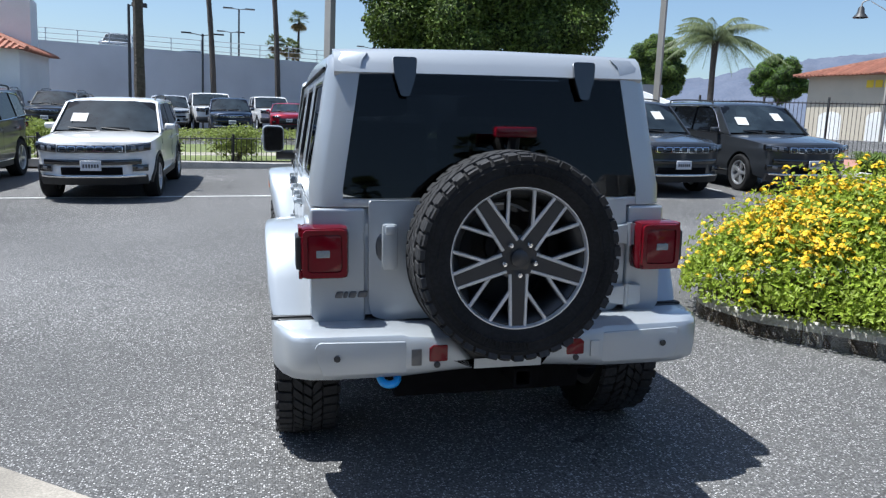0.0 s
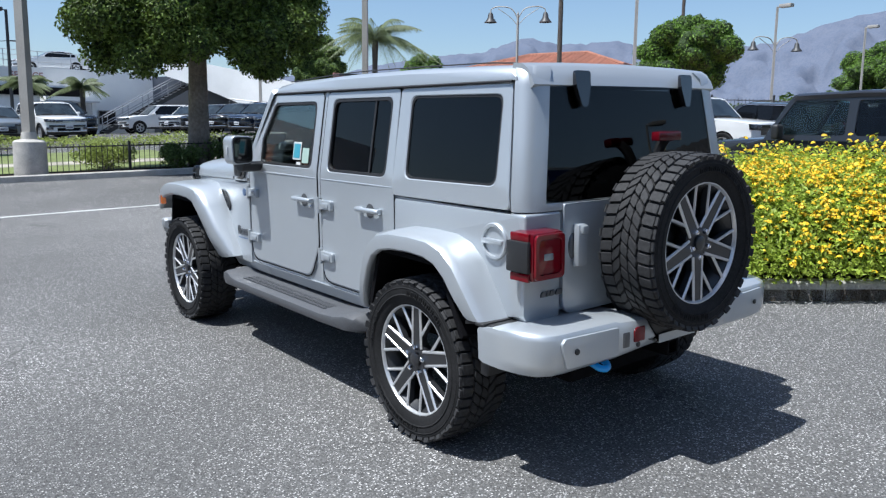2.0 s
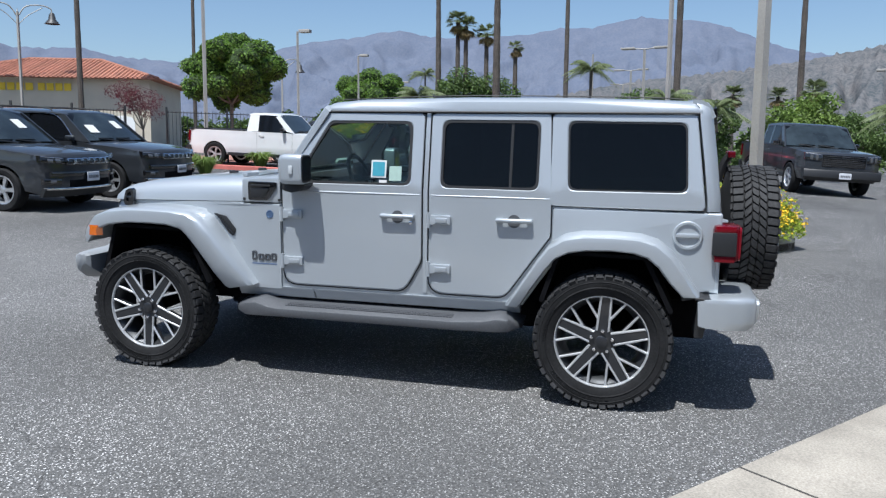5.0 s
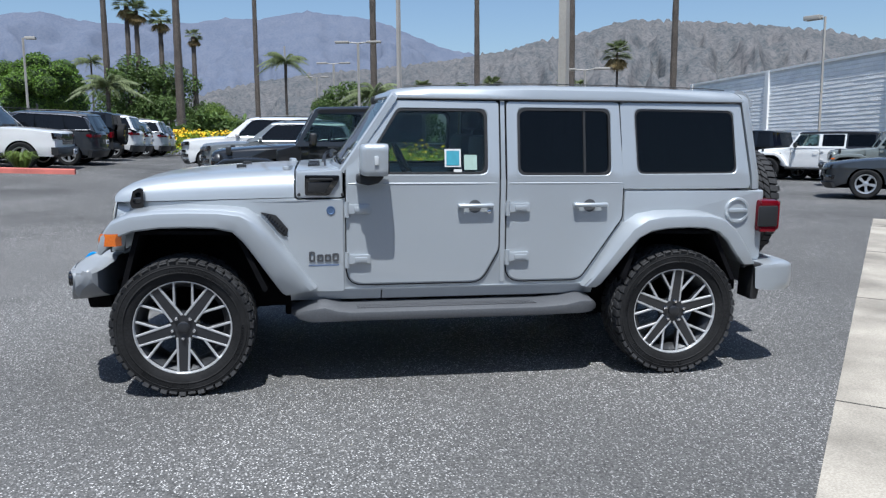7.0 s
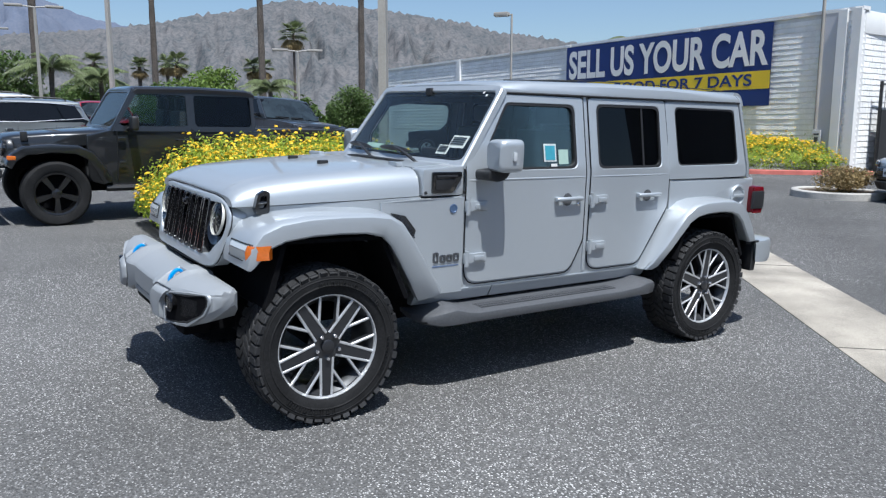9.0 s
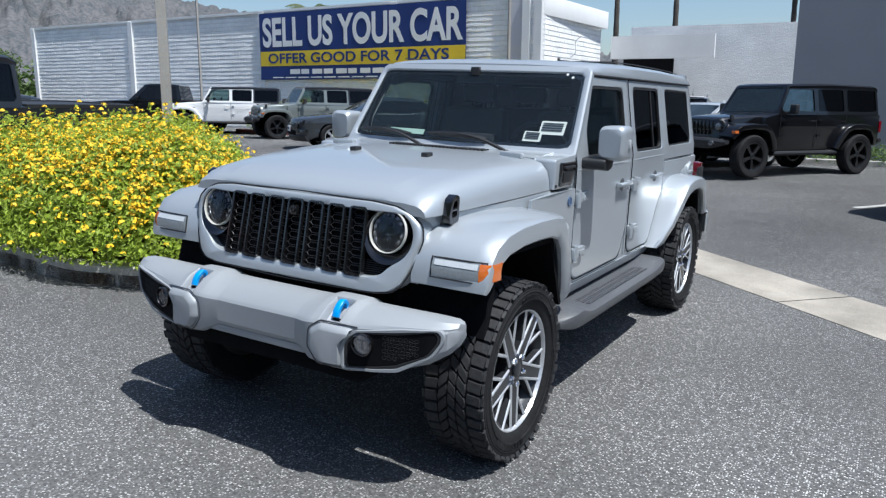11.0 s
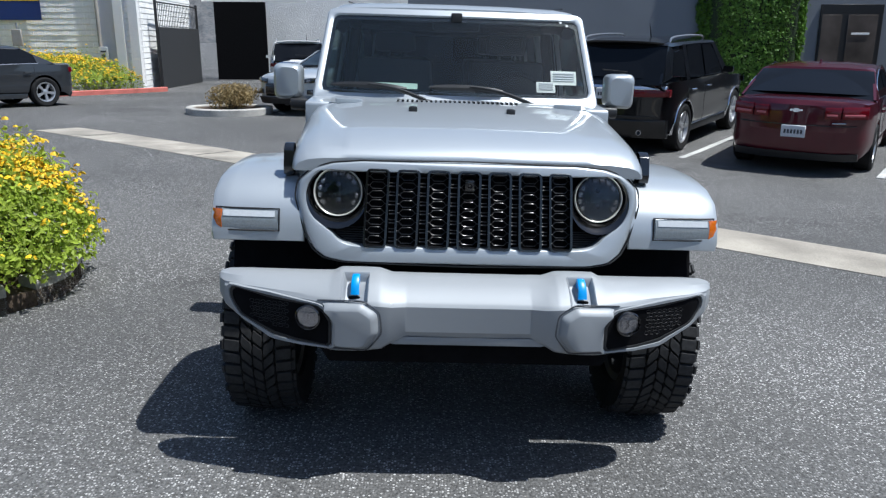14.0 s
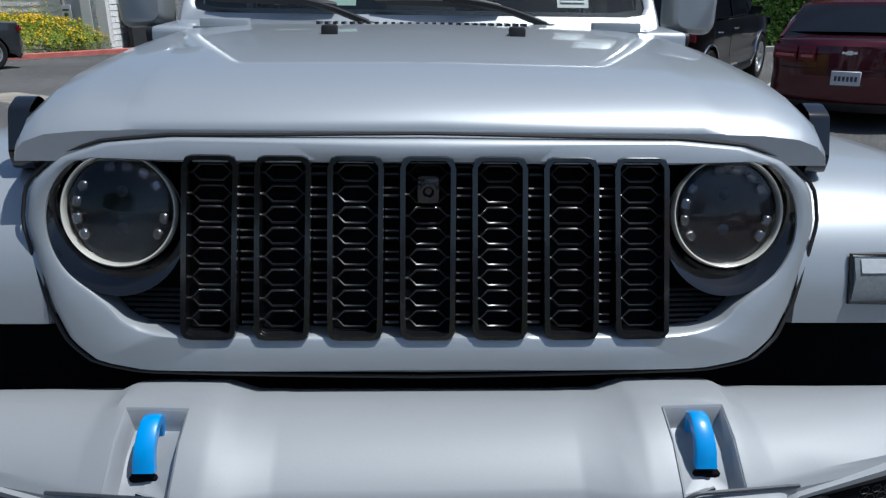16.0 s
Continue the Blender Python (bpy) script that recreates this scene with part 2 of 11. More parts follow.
M["alloy"] = shader("car_alloy", (0.55, 0.56, 0.58), 0.3, 0.7, grain=0.05)


# ---- mesh helpers ----
def part(name, bm, material, parent=None, label="", sharp=38):
    """Links a bmesh as one mesh object."""
    bmesh.ops.remove_doubles(bm, verts=bm.verts, dist=1e-5)
    bmesh.ops.recalc_face_normals(bm, faces=bm.faces)
    me = bpy.data.meshes.new(name)
    bm.to_mesh(me)
    bm.free()
    me.materials.append(material)
    if sharp:
        for f in me.polygons:
            f.use_smooth = True
        me.set_sharp_from_angle(angle=radians(sharp))
    ob = new(name, me)
    if material.name in PANES:
        ob.visible_shadow = False
    if parent:
        ob.parent = parent
    if label:
        ob["label"] = label
    return ob


def from_arrays(name, verts, faces, material, parent=None, label=""):
    me = bpy.data.meshes.new(name)
    me.from_pydata(verts.tolist() if hasattr(verts, "tolist") else verts, [], faces.tolist() if hasattr(faces, "tolist") else faces)
    me.materials.append(material)
    ob = new(name, me)
    if parent:
        ob.parent = parent
    if label:
        ob["label"] = label
    return ob


def thing(name, m, label, category, group="", kind=""):
    e = new(name)
    e.matrix_world = m
    e.empty_display_size = 0.2
    return tagged(e, label, category, group, kind)


def box(bm, c, s, bevel=0.0, seg=2, m=None):
    mat = Matrix.Translation(c) @ Matrix.Diagonal((*s, 1))
    if m is not None:
        mat = m @ mat
    g = bmesh.ops.create_cube(bm, size=1.0, matrix=mat)
    if bevel:
        es = {e for v in g["verts"] for e in v.link_edges}
        bmesh.ops.bevel(bm, geom=list(es), offset=bevel, segments=seg, profile=0.6, affect="EDGES", clamp_overlap=True)


def prism(bm, poly, axis, a, b, bevel=0.0, seg=2):
    """A polygon of two coordinates drawn out along axis ('x', 'y' or 'z') from a to b."""
    def at(p, k):
        return {"x": (k, p[0], p[1]), "y": (p[0], k, p[1]), "z": (p[0], p[1], k)}[axis]
    lo = [bm.verts.new(at(p, a)) for p in poly]
    hi = [bm.verts.new(at(p, b)) for p in poly]
    n = len(poly)
    caps = [bm.faces.new(lo), bm.faces.new(hi[::-1])]
    for i in range(n):
        bm.faces.new((lo[i], hi[i], hi[(i + 1) % n], lo[(i + 1) % n]))
    if bevel:
        es = {e for f in caps for e in f.edges}
        bmesh.ops.bevel(bm, geom=list(es), offset=bevel, segments=seg, profile=0.6, affect="EDGES", clamp_overlap=True)


def tube(bm, pts, r, seg=8, closed=False, cap=True):
    pts = [Vector(p) for p in pts]
    n = len(pts)
    rad = r if isinstance(r, (list, tuple)) else [r] * n
    rings = []
    up = None
    for i, p in enumerate(pts):
        if closed:
            d = pts[(i + 1) % n] - pts[i - 1]
        else:
            d = pts[min(i + 1, n - 1)] - pts[max(i - 1, 0)]
        d.normalize()
        if up is None:
            up = Vector((0, 0, 1)) if abs(d.z) < 0.9 else Vector((1, 0, 0))
        u = d.cross(up).normalized()
        w = u.cross(d).normalized()
        up = w
        rings.append([bm.verts.new(p + rad[i] * (math.cos(2 * math.pi * k / seg) * u + math.sin(2 * math.pi * k / seg) * w)) for k in range(seg)])
    for i in range(n if closed else n - 1):
        a, b = rings[i], rings[(i + 1) % n]
        for k in range(seg):
            bm.faces.new((a[k], a[(k + 1) % seg], b[(k + 1) % seg], b[k]))
    if cap and not closed:
        bm.faces.new(rings[0][::-1])
        bm.faces.new(rings[-1])


def lathe(bm, profile, seg, m=Matrix(), close=False):
    """A profile of (radius, height) turned round the z axis of m."""
    rings = []
    for r, h in profile:
        rings.append([bm.verts.new(m @ Vector((r * math.cos(2 * math.pi * k / seg), r * math.sin(2 * math.pi * k / seg), h))) for k in range(seg)])
    for a, b in zip(rings, rings[1:] + (rings[:1] if close else [])):
        for k in range(seg):
            bm.faces.new((a[k], a[(k + 1) % seg], b[(k + 1) % seg], b[k]))
    if not close:
        for ring in (rings[0][::-1], rings[-1]):
            bm.faces.new(ring)


def loft(bm, rings, caps=True, ring_closed=True):
    vs = [[bm.verts.new(p) for p in ring] for ring in rings]
    n = len(vs[0])
    for a, b in zip(vs, vs[1:]):
        for k in range(n if ring_closed else n - 1):
            bm.faces.new((a[k], a[(k + 1) % n], b[(k + 1) % n], b[k]))
    if caps and ring_closed:
        bm.faces.new(vs[0][::-1])
        bm.faces.new(vs[-1])
    return vs


def rpoly(pts, r, seg=4):
    """A polygon with rounded corners; r is one radius or one for each corner."""
    out = []
    n = len(pts)
    for i in range(n):
        p = Vector(pts[i])
        a, b = Vector(pts[i - 1]) - p, Vector(pts[(i + 1) % n]) - p
        k = r[i] if isinstance(r, (list, tuple)) else r
        if k <= 0:
            out.append((p.x, p.y))
            continue
        la, lb = a.length, b.length
        a, b = a / la, b / lb
        half = max(0.05, a.angle(b) / 2)
        d = min(k / math.tan(half), la * 0.48, lb * 0.48)
        s, e = p + a * d, p + b * d
        for j in range(seg + 1):
            t = j / seg
            q = s * (1 - t) ** 2 + p * 2 * t * (1 - t) + e * t ** 2
            out.append((q.x, q.y))
    return out


def by_angle(poly, n, c):
    """The polygon's outline at n even angles round the point c."""
    out = []
    for i in range(n):
        a = 2 * math.pi * i / n
        d = (math.cos(a), math.sin(a))
        best = None
        for p, q in zip(poly, poly[1:] + poly[:1]):
            ex, ey = q[0] - p[0], q[1] - p[1]
            det = ex * d[1] - ey * d[0]
            if abs(det) < 1e-12:
                continue
            px, py = p[0] - c[0], p[1] - c[1]
            s = (px * d[1] - py * d[0]) / -det
            if -1e-9 <= s <= 1 + 1e-9:
                x, y = p[0] + s * ex - c[0], p[1] + s * ey - c[1]
                k = x * d[0] + y * d[1]
                if k > 0 and (best is None or k > best):
                    best = k
        best = best or 0.01
        out.append((c[0] + d[0] * best, c[1] + d[1] * best))
    return out


def ring_panel(bm, outer, inner, c, at, depth, n=72, lip=0.0):
    """A panel with an opening. at(u, v, d) gives the point of the surface, d metres into it."""
    o, i = by_angle(outer, n, c), by_angle(inner, n, c)
    rows = [[at(u, v, depth) for u, v in o], [at(u, v, lip) for u, v in o]]
    if lip:
        rows.append([at(u + (c[0] - u) * 0.012, v + (c[1] - v) * 0.012, 0) for u, v in o])
        rows.append([at(u - (c[0] - u) * 0.02, v - (c[1] - v) * 0.02, 0) for u, v in i])
    rows += [[at(u, v, lip) for u, v in i], [at(u, v, depth) for u, v in i]]
    loft(bm, rows, caps=False)


def pane(bm, outline, at, d0, d1):
    a = [bm.verts.new(at(u, v, d0)) for u, v in outline]
    b = [bm.verts.new(at(u, v, d1)) for u, v in outline]
    n = len(outline)
    bm.faces.new(a)
    bm.faces.new(b[::-1])
    for k in range(n):
        bm.faces.new((a[k], b[k], b[(k + 1) % n], a[(k + 1) % n]))


def B():
    return bmesh.new()


def smooth_path(pts, n):
    """Points along a Catmull-Rom curve through pts."""
    out = []
    P = [Vector(p) for p in pts]
    P = [2 * P[0] - P[1]] + P + [2 * P[-1] - P[-2]]
    m = len(P) - 3
    for i in range(n):
        t = i / (n - 1) * m
        k = min(int(t), m - 1)
        f = t - k
        a, b, c, d = P[k:k + 4]
        out.append(0.5 * ((2 * b) + (c - a) * f + (2 * a - 5 * b + 4 * c - d) * f * f + (3 * b - a - 3 * c + d) * f ** 3))
    return out


def round_box(bm, x0, x1, y0, y1, z0, z1, r=0.01, m=None):
    box(bm, ((x0 + x1) / 2, (y0 + y1) / 2, (z0 + z1) / 2), (abs(x1 - x0), abs(y1 - y0), abs(z1 - z0)), r, 2, m)


# ---- ground ----
def clamp(v, a, b):
    return max(a, min(b, v))


def soft(t):
    t = clamp(t, 0, 1)
    return t * t * (3 - 2 * t)


def gz(x, y):
    """The lot's height: it rises ahead and to the right, and falls behind the gutter."""
    s = 1 - 0.8 * soft((-5 - y) / 7)
    return 0.0314 * clamp(x, -9 + 5.5 * soft((-3 - y) / 3), 28) * s + 0.0108 * clamp(y, -8, 12) + 0.018 * clamp(-6 - y, 0, 7) - 0.02 * clamp(-13 - y, 0, 10) + 0.03 * clamp(y - 5, 0, 30)


def stand(x, y, turn, lift=0.0):
    """The pose of a thing that stands on the lot, leaning with it; turn in degrees."""
    e = 0.6
    n = Vector((gz(x - e, y) - gz(x + e, y), gz(x, y - e) - gz(x, y + e), 2 * e)).normalized()
    f = Vector((-math.sin(radians(turn)), math.cos(radians(turn)), 0))
    r = f.cross(n).normalized()
    f = n.cross(r)
    m = Matrix((r, f, n)).transposed().to_4x4()
    return Matrix.Translation((x, y, gz(x, y) + lift)) @ m


def ground_sheet():
    def axis(a):
        return sorted({-a * 3000, -a * 1200, -a * 500, -a * 220, *[k * a for k in (-120, -80, -60, -50)], *[k * 1.0 for k in range(-44, 46, 1)], *[k * a for k in (50, 60, 80, 120)], a * 220, a * 500, a * 1200, a * 3000})
    xs = ys = axis(1.0)
    v = np.array([(x, y, gz(x, y)) for y in ys for x in xs])
    n = len(xs)
    f = np.array([(j * n + i, j * n + i + 1, (j + 1) * n + i + 1, (j + 1) * n + i) for j in range(len(ys) - 1) for i in range(n - 1)])
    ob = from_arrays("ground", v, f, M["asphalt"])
    tagged(ob, "worn dark asphalt parking lot with pale stone chips", "ground", kind="structure")


def flat_patch(name, outline, material, lift, label, category, kind="structure", parent=None, cell=0.5):
    """A thin slab on the lot with the given outline, following its slope."""
    bm = B()
    vs = [bm.verts.new((x, y, 0)) for x, y in outline]
    bm.faces.new(vs)
    lo = [min(p[k] for p in outline) for k in (0, 1)]
    hi = [max(p[k] for p in outline) for k in (0, 1)]
    for k in (0, 1):
        step = max(cell, (hi[k] - lo[k]) / 40)
        a = lo[k] + step
        while a < hi[k]:
            no = (1, 0, 0) if k == 0 else (0, 1, 0)
            bmesh.ops.bisect_plane(bm, geom=list(bm.verts) + list(bm.edges) + list(bm.faces), plane_co=(a, a, 0), plane_no=no)
            a += step
    for v in bm.verts:
        v.co.z = gz(v.co.x, v.co.y) + lift
    g = bmesh.ops.extrude_face_region(bm, geom=list(bm.faces))
    for v in g["geom"]:
        if isinstance(v, bmesh.types.BMVert):
            v.co.z -= lift + 0.02
    ob = part(name, bm, material, parent, sharp=30)
    if category:
        tagged(ob, label, category, kind=kind)
    return ob


def kerb_run(bm, pts, w, h, closed=False):
    """A kerb along a line on the ground."""
    n = len(pts)
    prof = [(0, -0.05), (0, h - 0.02), (0.02, h), (w - 0.02, h), (w, h - 0.02), (w, -0.05)]
    rings = []
    for i, p in enumerate(pts):
        a = Vector(pts[i - 1] if (closed or i > 0) else p)
        b = Vector(pts[(i + 1) % n] if (closed or i < n - 1) else p)
        d = (b - a).normalized()
        nn = Vector((-d.y, d.x))
        rings.append([Vector((p[0] + nn.x * u, p[1] + nn.y * u, gz(p[0], p[1]) + v)) for u, v in prof])
    if closed:
        rings.append(rings[0])
    loft(bm, rings, caps=not closed)


ground_sheet()
GX, GY = 0.775, -0.632
flat = []
for a, s in ((-9.0, 0), (10.8, 0), (10.8, 1), (-9.0, 1)):
    px, py = -1.36 + GX * a, -2.35 + GY * a
    flat.append((px + 0.80 * s * GY, py - 0.80 * s * GX))
flat_patch("gutter", flat, M["concrete"], 0.006, "pale concrete drainage gutter crossing the asphalt", "gutter", cell=1.2)


for k in range(13):
    a = -8.2 + 1.52 * k * 1.05
    px, py = -1.36 + GX * a, -2.35 + GY * a
    q = [(px, py), (px + 0.012 * GX, py + 0.012 * GY), (px + 0.012 * GX + 0.80 * GY, py + 0.012 * GY - 0.80 * GX), (px + 0.80 * GY, py - 0.80 * GX)]
    if k % 2:
        flat_patch("gutter_joint", q, M["joint"], 0.0085, "dark expansion joint across the concrete gutter", "joint", cell=1.2)


# ---- buildings and lot fittings ----
M["brick"] = shader("white_painted_brick", (0.88, 0.875, 0.855), 0.8, grain=0.06, grain_scale=25, stain=0.08, stain_scale=0.8, vary=0.05, bump=0.35, bump_scale=18)
M["brick_joined"] = shader("white_painted_blocks", (0.88, 0.875, 0.855), 0.8, grain=0.06, grain_scale=25, stain=0.08, stain_scale=0.8, vary=0.05, bump=0.35, bump_scale=18, island=True)
M["mortar"] = shader("painted_mortar", (0.70, 0.695, 0.68), 0.9, grain=0.1, stain=0.1)
M["white_wall"] = shader("white_wall_paint", (0.80, 0.795, 0.775), 0.8, grain=0.05, stain=0.08, stain_scale=0.5)
M["grey_wall"] = shader("grey_stucco", (0.56, 0.565, 0.59), 0.85, grain=0.06, stain=0.10, stain_scale=0.3, bump=0.2, bump_scale=40)
# slate colour darkened only for what the side windows mirror
M["reflected_dark"] = shader("dark_slate_stucco", (0.055, 0.060, 0.068), 0.85, grain=0.05, stain=0.06, stain_scale=0.4, bump=0.2, bump_scale=50)
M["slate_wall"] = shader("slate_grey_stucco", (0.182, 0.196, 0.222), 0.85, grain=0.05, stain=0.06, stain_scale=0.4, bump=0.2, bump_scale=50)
M["cream"] = shader("cream_stucco", (0.56, 0.50, 0.40), 0.85, grain=0.05, stain=0.08, stain_scale=0.6)
M["roof_tile"] = shader("terracotta_tile", (0.36, 0.155, 0.10), 0.8, grain=0.15, grain_scale=12, stain=0.15, stain_scale=1.5, vary=0.22)
M["black_metal"] = shader("black_metal_paint", (0.014, 0.014, 0.015), 0.5, grain=0.15)
M["gate_mesh"] = shader("black_gate_mesh", (0.022, 0.023, 0.025), 0.75, grain=0.15, grain_scale=30)
M["pole_grey"] = shader("grey_pole_paint", (0.34, 0.32, 0.29), 0.6, grain=0.08, stain=0.12, stain_scale=1)
M["pole_dark"] = shader("dark_bronze_pole", (0.035, 0.036, 0.038), 0.5, grain=0.1)
M["banner_blue"] = shader("banner_blue", (0.012, 0.035, 0.17), 0.55, grain=0.05, stain=0.08, stain_scale=0.7)
M["banner_yellow"] = shader("banner_yellow", (0.78, 0.56, 0.03), 0.55, grain=0.05)
M["banner_white"] = shader("banner_white", (0.80, 0.80, 0.79), 0.55, grain=0.03)
M["soil"] = shader("mulch", (0.085, 0.06, 0.04), 0.95, grain=0.4, grain_scale=40, stain=0.2, bump=0.6, bump_scale=60)
M["lawn"] = shader("lawn", (0.14, 0.17, 0.050), 0.9, grain=0.3, grain_scale=60, stain=0.2, stain_scale=1.5, bump=0.8, bump_scale=120)
M["paver"] = shader("red_paving", (0.40, 0.20, 0.15), 0.85, grain=0.12, grain_scale=20, stain=0.12)
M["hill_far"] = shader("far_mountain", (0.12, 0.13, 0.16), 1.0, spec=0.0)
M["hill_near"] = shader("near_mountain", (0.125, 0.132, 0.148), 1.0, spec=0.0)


def scrub(m, ground, bush):
    """Dark scrub scattered over paler rock, at two sizes."""
    nt = m.node_tree
    b = nt.nodes["Principled BSDF"]
    tc = nt.nodes.new("ShaderNodeTexCoord")
    facs = []
    for size, lo, hi in ((0.12, 0.44, 0.60), (0.012, 0.36, 0.64)):
        n = nt.nodes.new("ShaderNodeTexNoise")
        n.inputs["Scale"].default_value, n.inputs["Detail"].default_value, n.inputs["Roughness"].default_value = size, 6, 0.65
        nt.links.new(tc.outputs["Object"], n.inputs["Vector"])
        r = nt.nodes.new("ShaderNodeMapRange")
        r.inputs["From Min"].default_value, r.inputs["From Max"].default_value = lo, hi
        nt.links.new(n.outputs["Fac"], r.inputs["Value"])
        facs.append(r.outputs["Result"])
    k = nt.nodes.new("ShaderNodeMath")
    k.operation, k.use_clamp = "ADD", True
    h = nt.nodes.new("ShaderNodeMath")
    h.operation, h.inputs[1].default_value = "MULTIPLY", 0.5
    nt.links.new(facs[1], h.inputs[0])
    g = nt.nodes.new("ShaderNodeMath")
    g.operation, g.inputs[1].default_value = "MULTIPLY", 0.62
    nt.links.new(facs[0], g.inputs[0])
    nt.links.new(g.outputs[0], k.inputs[0])
    nt.links.new(h.outputs[0], k.inputs[1])
    mix = nt.nodes.new("ShaderNodeMix")
    mix.data_type = "RGBA"
    mix.inputs[6].default_value, mix.inputs[7].default_value = (*ground, 1), (*bush, 1)
    nt.links.new(k.outputs[0], mix.inputs[0])
    nt.links.new(mix.outputs[2], b.inputs["Base Color"])


# blue distance haze is mixed into both colours of the far range
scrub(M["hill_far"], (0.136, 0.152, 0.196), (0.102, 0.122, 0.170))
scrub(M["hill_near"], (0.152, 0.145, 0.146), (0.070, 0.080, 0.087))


def wall_box(name, a, b, z0, z1, thick, material, label, category="wall", kind="structure", z1b=None, parent=None):
    """A wall from a to b on the plan, its body to the right of that line; z1b is the height at b."""
    ax, ay = a
    bx, by = b
    d = Vector((bx - ax, by - ay)).normalized()
    n = Vector((d.y, -d.x)) * thick
    z1b = z1 if z1b is None else z1b
    bm = B()
    lo = [Vector((ax, ay, z0)), Vector((bx, by, z0)), Vector((bx + n.x, by + n.y, z0)), Vector((ax + n.x, ay + n.y, z0))]
    hi = [Vector((ax, ay, z1)), Vector((bx, by, z1b)), Vector((bx + n.x, by + n.y, z1b)), Vector((ax + n.x, ay + n.y, z1))]
    loft(bm, [lo, hi])
    ob = part(name, bm, material, parent, sharp=30)
    if category:
        tagged(ob, label, category, kind=kind)
    return ob


def word(text, material, m, width, height, parent, name="lettering", bold=0.012):
    """Letters of the built-in font, made a mesh and fitted into width x height on the plane of m."""
    c = bpy.data.curves.new(name, "FONT")
    c.body = text
    c.extrude = 0.004
    c.offset = bold
    c.size = 1
    t = bpy.data.objects.new(name, c)
    scene.collection.objects.link(t)
    me = bpy.data.meshes.new_from_object(t.evaluated_get(bpy.context.evaluated_depsgraph_get()))
    bpy.data.objects.remove(t)
    co = np.array([v.co[:] for v in me.vertices])
    lo, hi = co.min(0), co.max(0)
    for v in me.vertices:
        v.co.x = (v.co.x - lo[0]) / (hi[0] - lo[0]) * width
        v.co.y = (v.co.y - lo[1]) / (hi[1] - lo[1]) * height
    me.materials.clear()
    me.materials.append(material)
    ob = new(name, me)
    ob.parent = parent
    ob.matrix_local = m
    return ob


# white brick building
WA, WB = Vector((10.05, -23.55)), Vector((25.0, -23.93))
WD = (WB - WA).normalized()
WN = Vector((-WD.y, WD.x))          # towards the lot
WLEN = (WB - WA).length


def wall_at(s, out=0.0):
    return Vector((WA.x + WD.x * s + WN.x * out, WA.y + WD.y * s + WN.y * out))


def wall_top(s):
    return 5.46


main_wall = wall_box("wall_south", tuple(wall_at(0)), tuple(wall_at(WLEN)), -0.6, wall_top(0) - 0.02, 0.3, M["mortar"], "white painted brick wall of a long low building", z1b=wall_top(WLEN) - 0.02)
return_wall = wall_box("wall_gate_side", (10.35, -31.0), (10.05, -23.55), -0.6, 5.44, 0.3, M["white_wall"], "white painted brick side wall beside a gate")
cap = B()
for s0, s1 in ((-0.05, WLEN),):
    p, q = wall_at(s0, 0.06), wall_at(s1, 0.06)
    p2, q2 = wall_at(s0, -0.36), wall_at(s1, -0.36)
    loft(cap, [[Vector((*p, wall_top(s0) - 0.02)), Vector((*p, wall_top(s0) + 0.10)), Vector((*p2, wall_top(s0) + 0.10)), Vector((*p2, wall_top(s0) - 0.02))], [Vector((*q, wall_top(s1) - 0.02)), Vector((*q, wall_top(s1) + 0.10)), Vector((*q2, wall_top(s1) + 0.10)), Vector((*q2, wall_top(s1) - 0.02))]])
part("coping", cap, M["white_wall"], main_wall)
for s in (0.12, 0.62, 6.9, 14.75):
    bm = B()
    out_ = 0.14 if s < 3 else 0.085
    loft(bm, [[Vector((*(wall_at(s + o, t)), z)) for o, t in ((-0.16, -0.05), (-0.16, out_), (0.16, out_), (0.16, -0.05))] for z in (-0.5, wall_top(s) + 0.04)])
    part("pilaster", bm, M["white_wall"], main_wall)
# grey slab on the white wall in place of the recess's shadow
bm = B()
loft(bm, [[Vector((*(wall_at(0.95 + o, t)), z)) for o, t in ((-0.42, -0.05), (-0.42, 0.05), (0.42, 0.05), (0.42, -0.05))] for z in (-0.5, wall_top(1))])
part("wall_panel", bm, M["grey_wall"], main_wall, "grey panel painted in for the shade of a recess")
bm = B()
tube(bm, [(*wall_at(1.35, 0.10), -0.3), (*wall_at(1.35, 0.10), 9.0)], 0.06, 10)
part("downpipe", bm, M["pole_grey"], main_wall, "brown steel pipe")
bm = B()
box(bm, (10.2, -27.4, 5.05), (0.34, 7.3, 0.75), 0.02)
part("fascia", bm, M["white_wall"], return_wall)
bm = B()
tube(bm, smooth_path([(10.1, -26.6, 3.2), (9.85, -26.6, 3.4), (9.85, -26.6, 3.85), (9.6, -26.6, 4.05)], 10), 0.02, 6)
part("wall_spout", bm, M["white_wall"], return_wall)

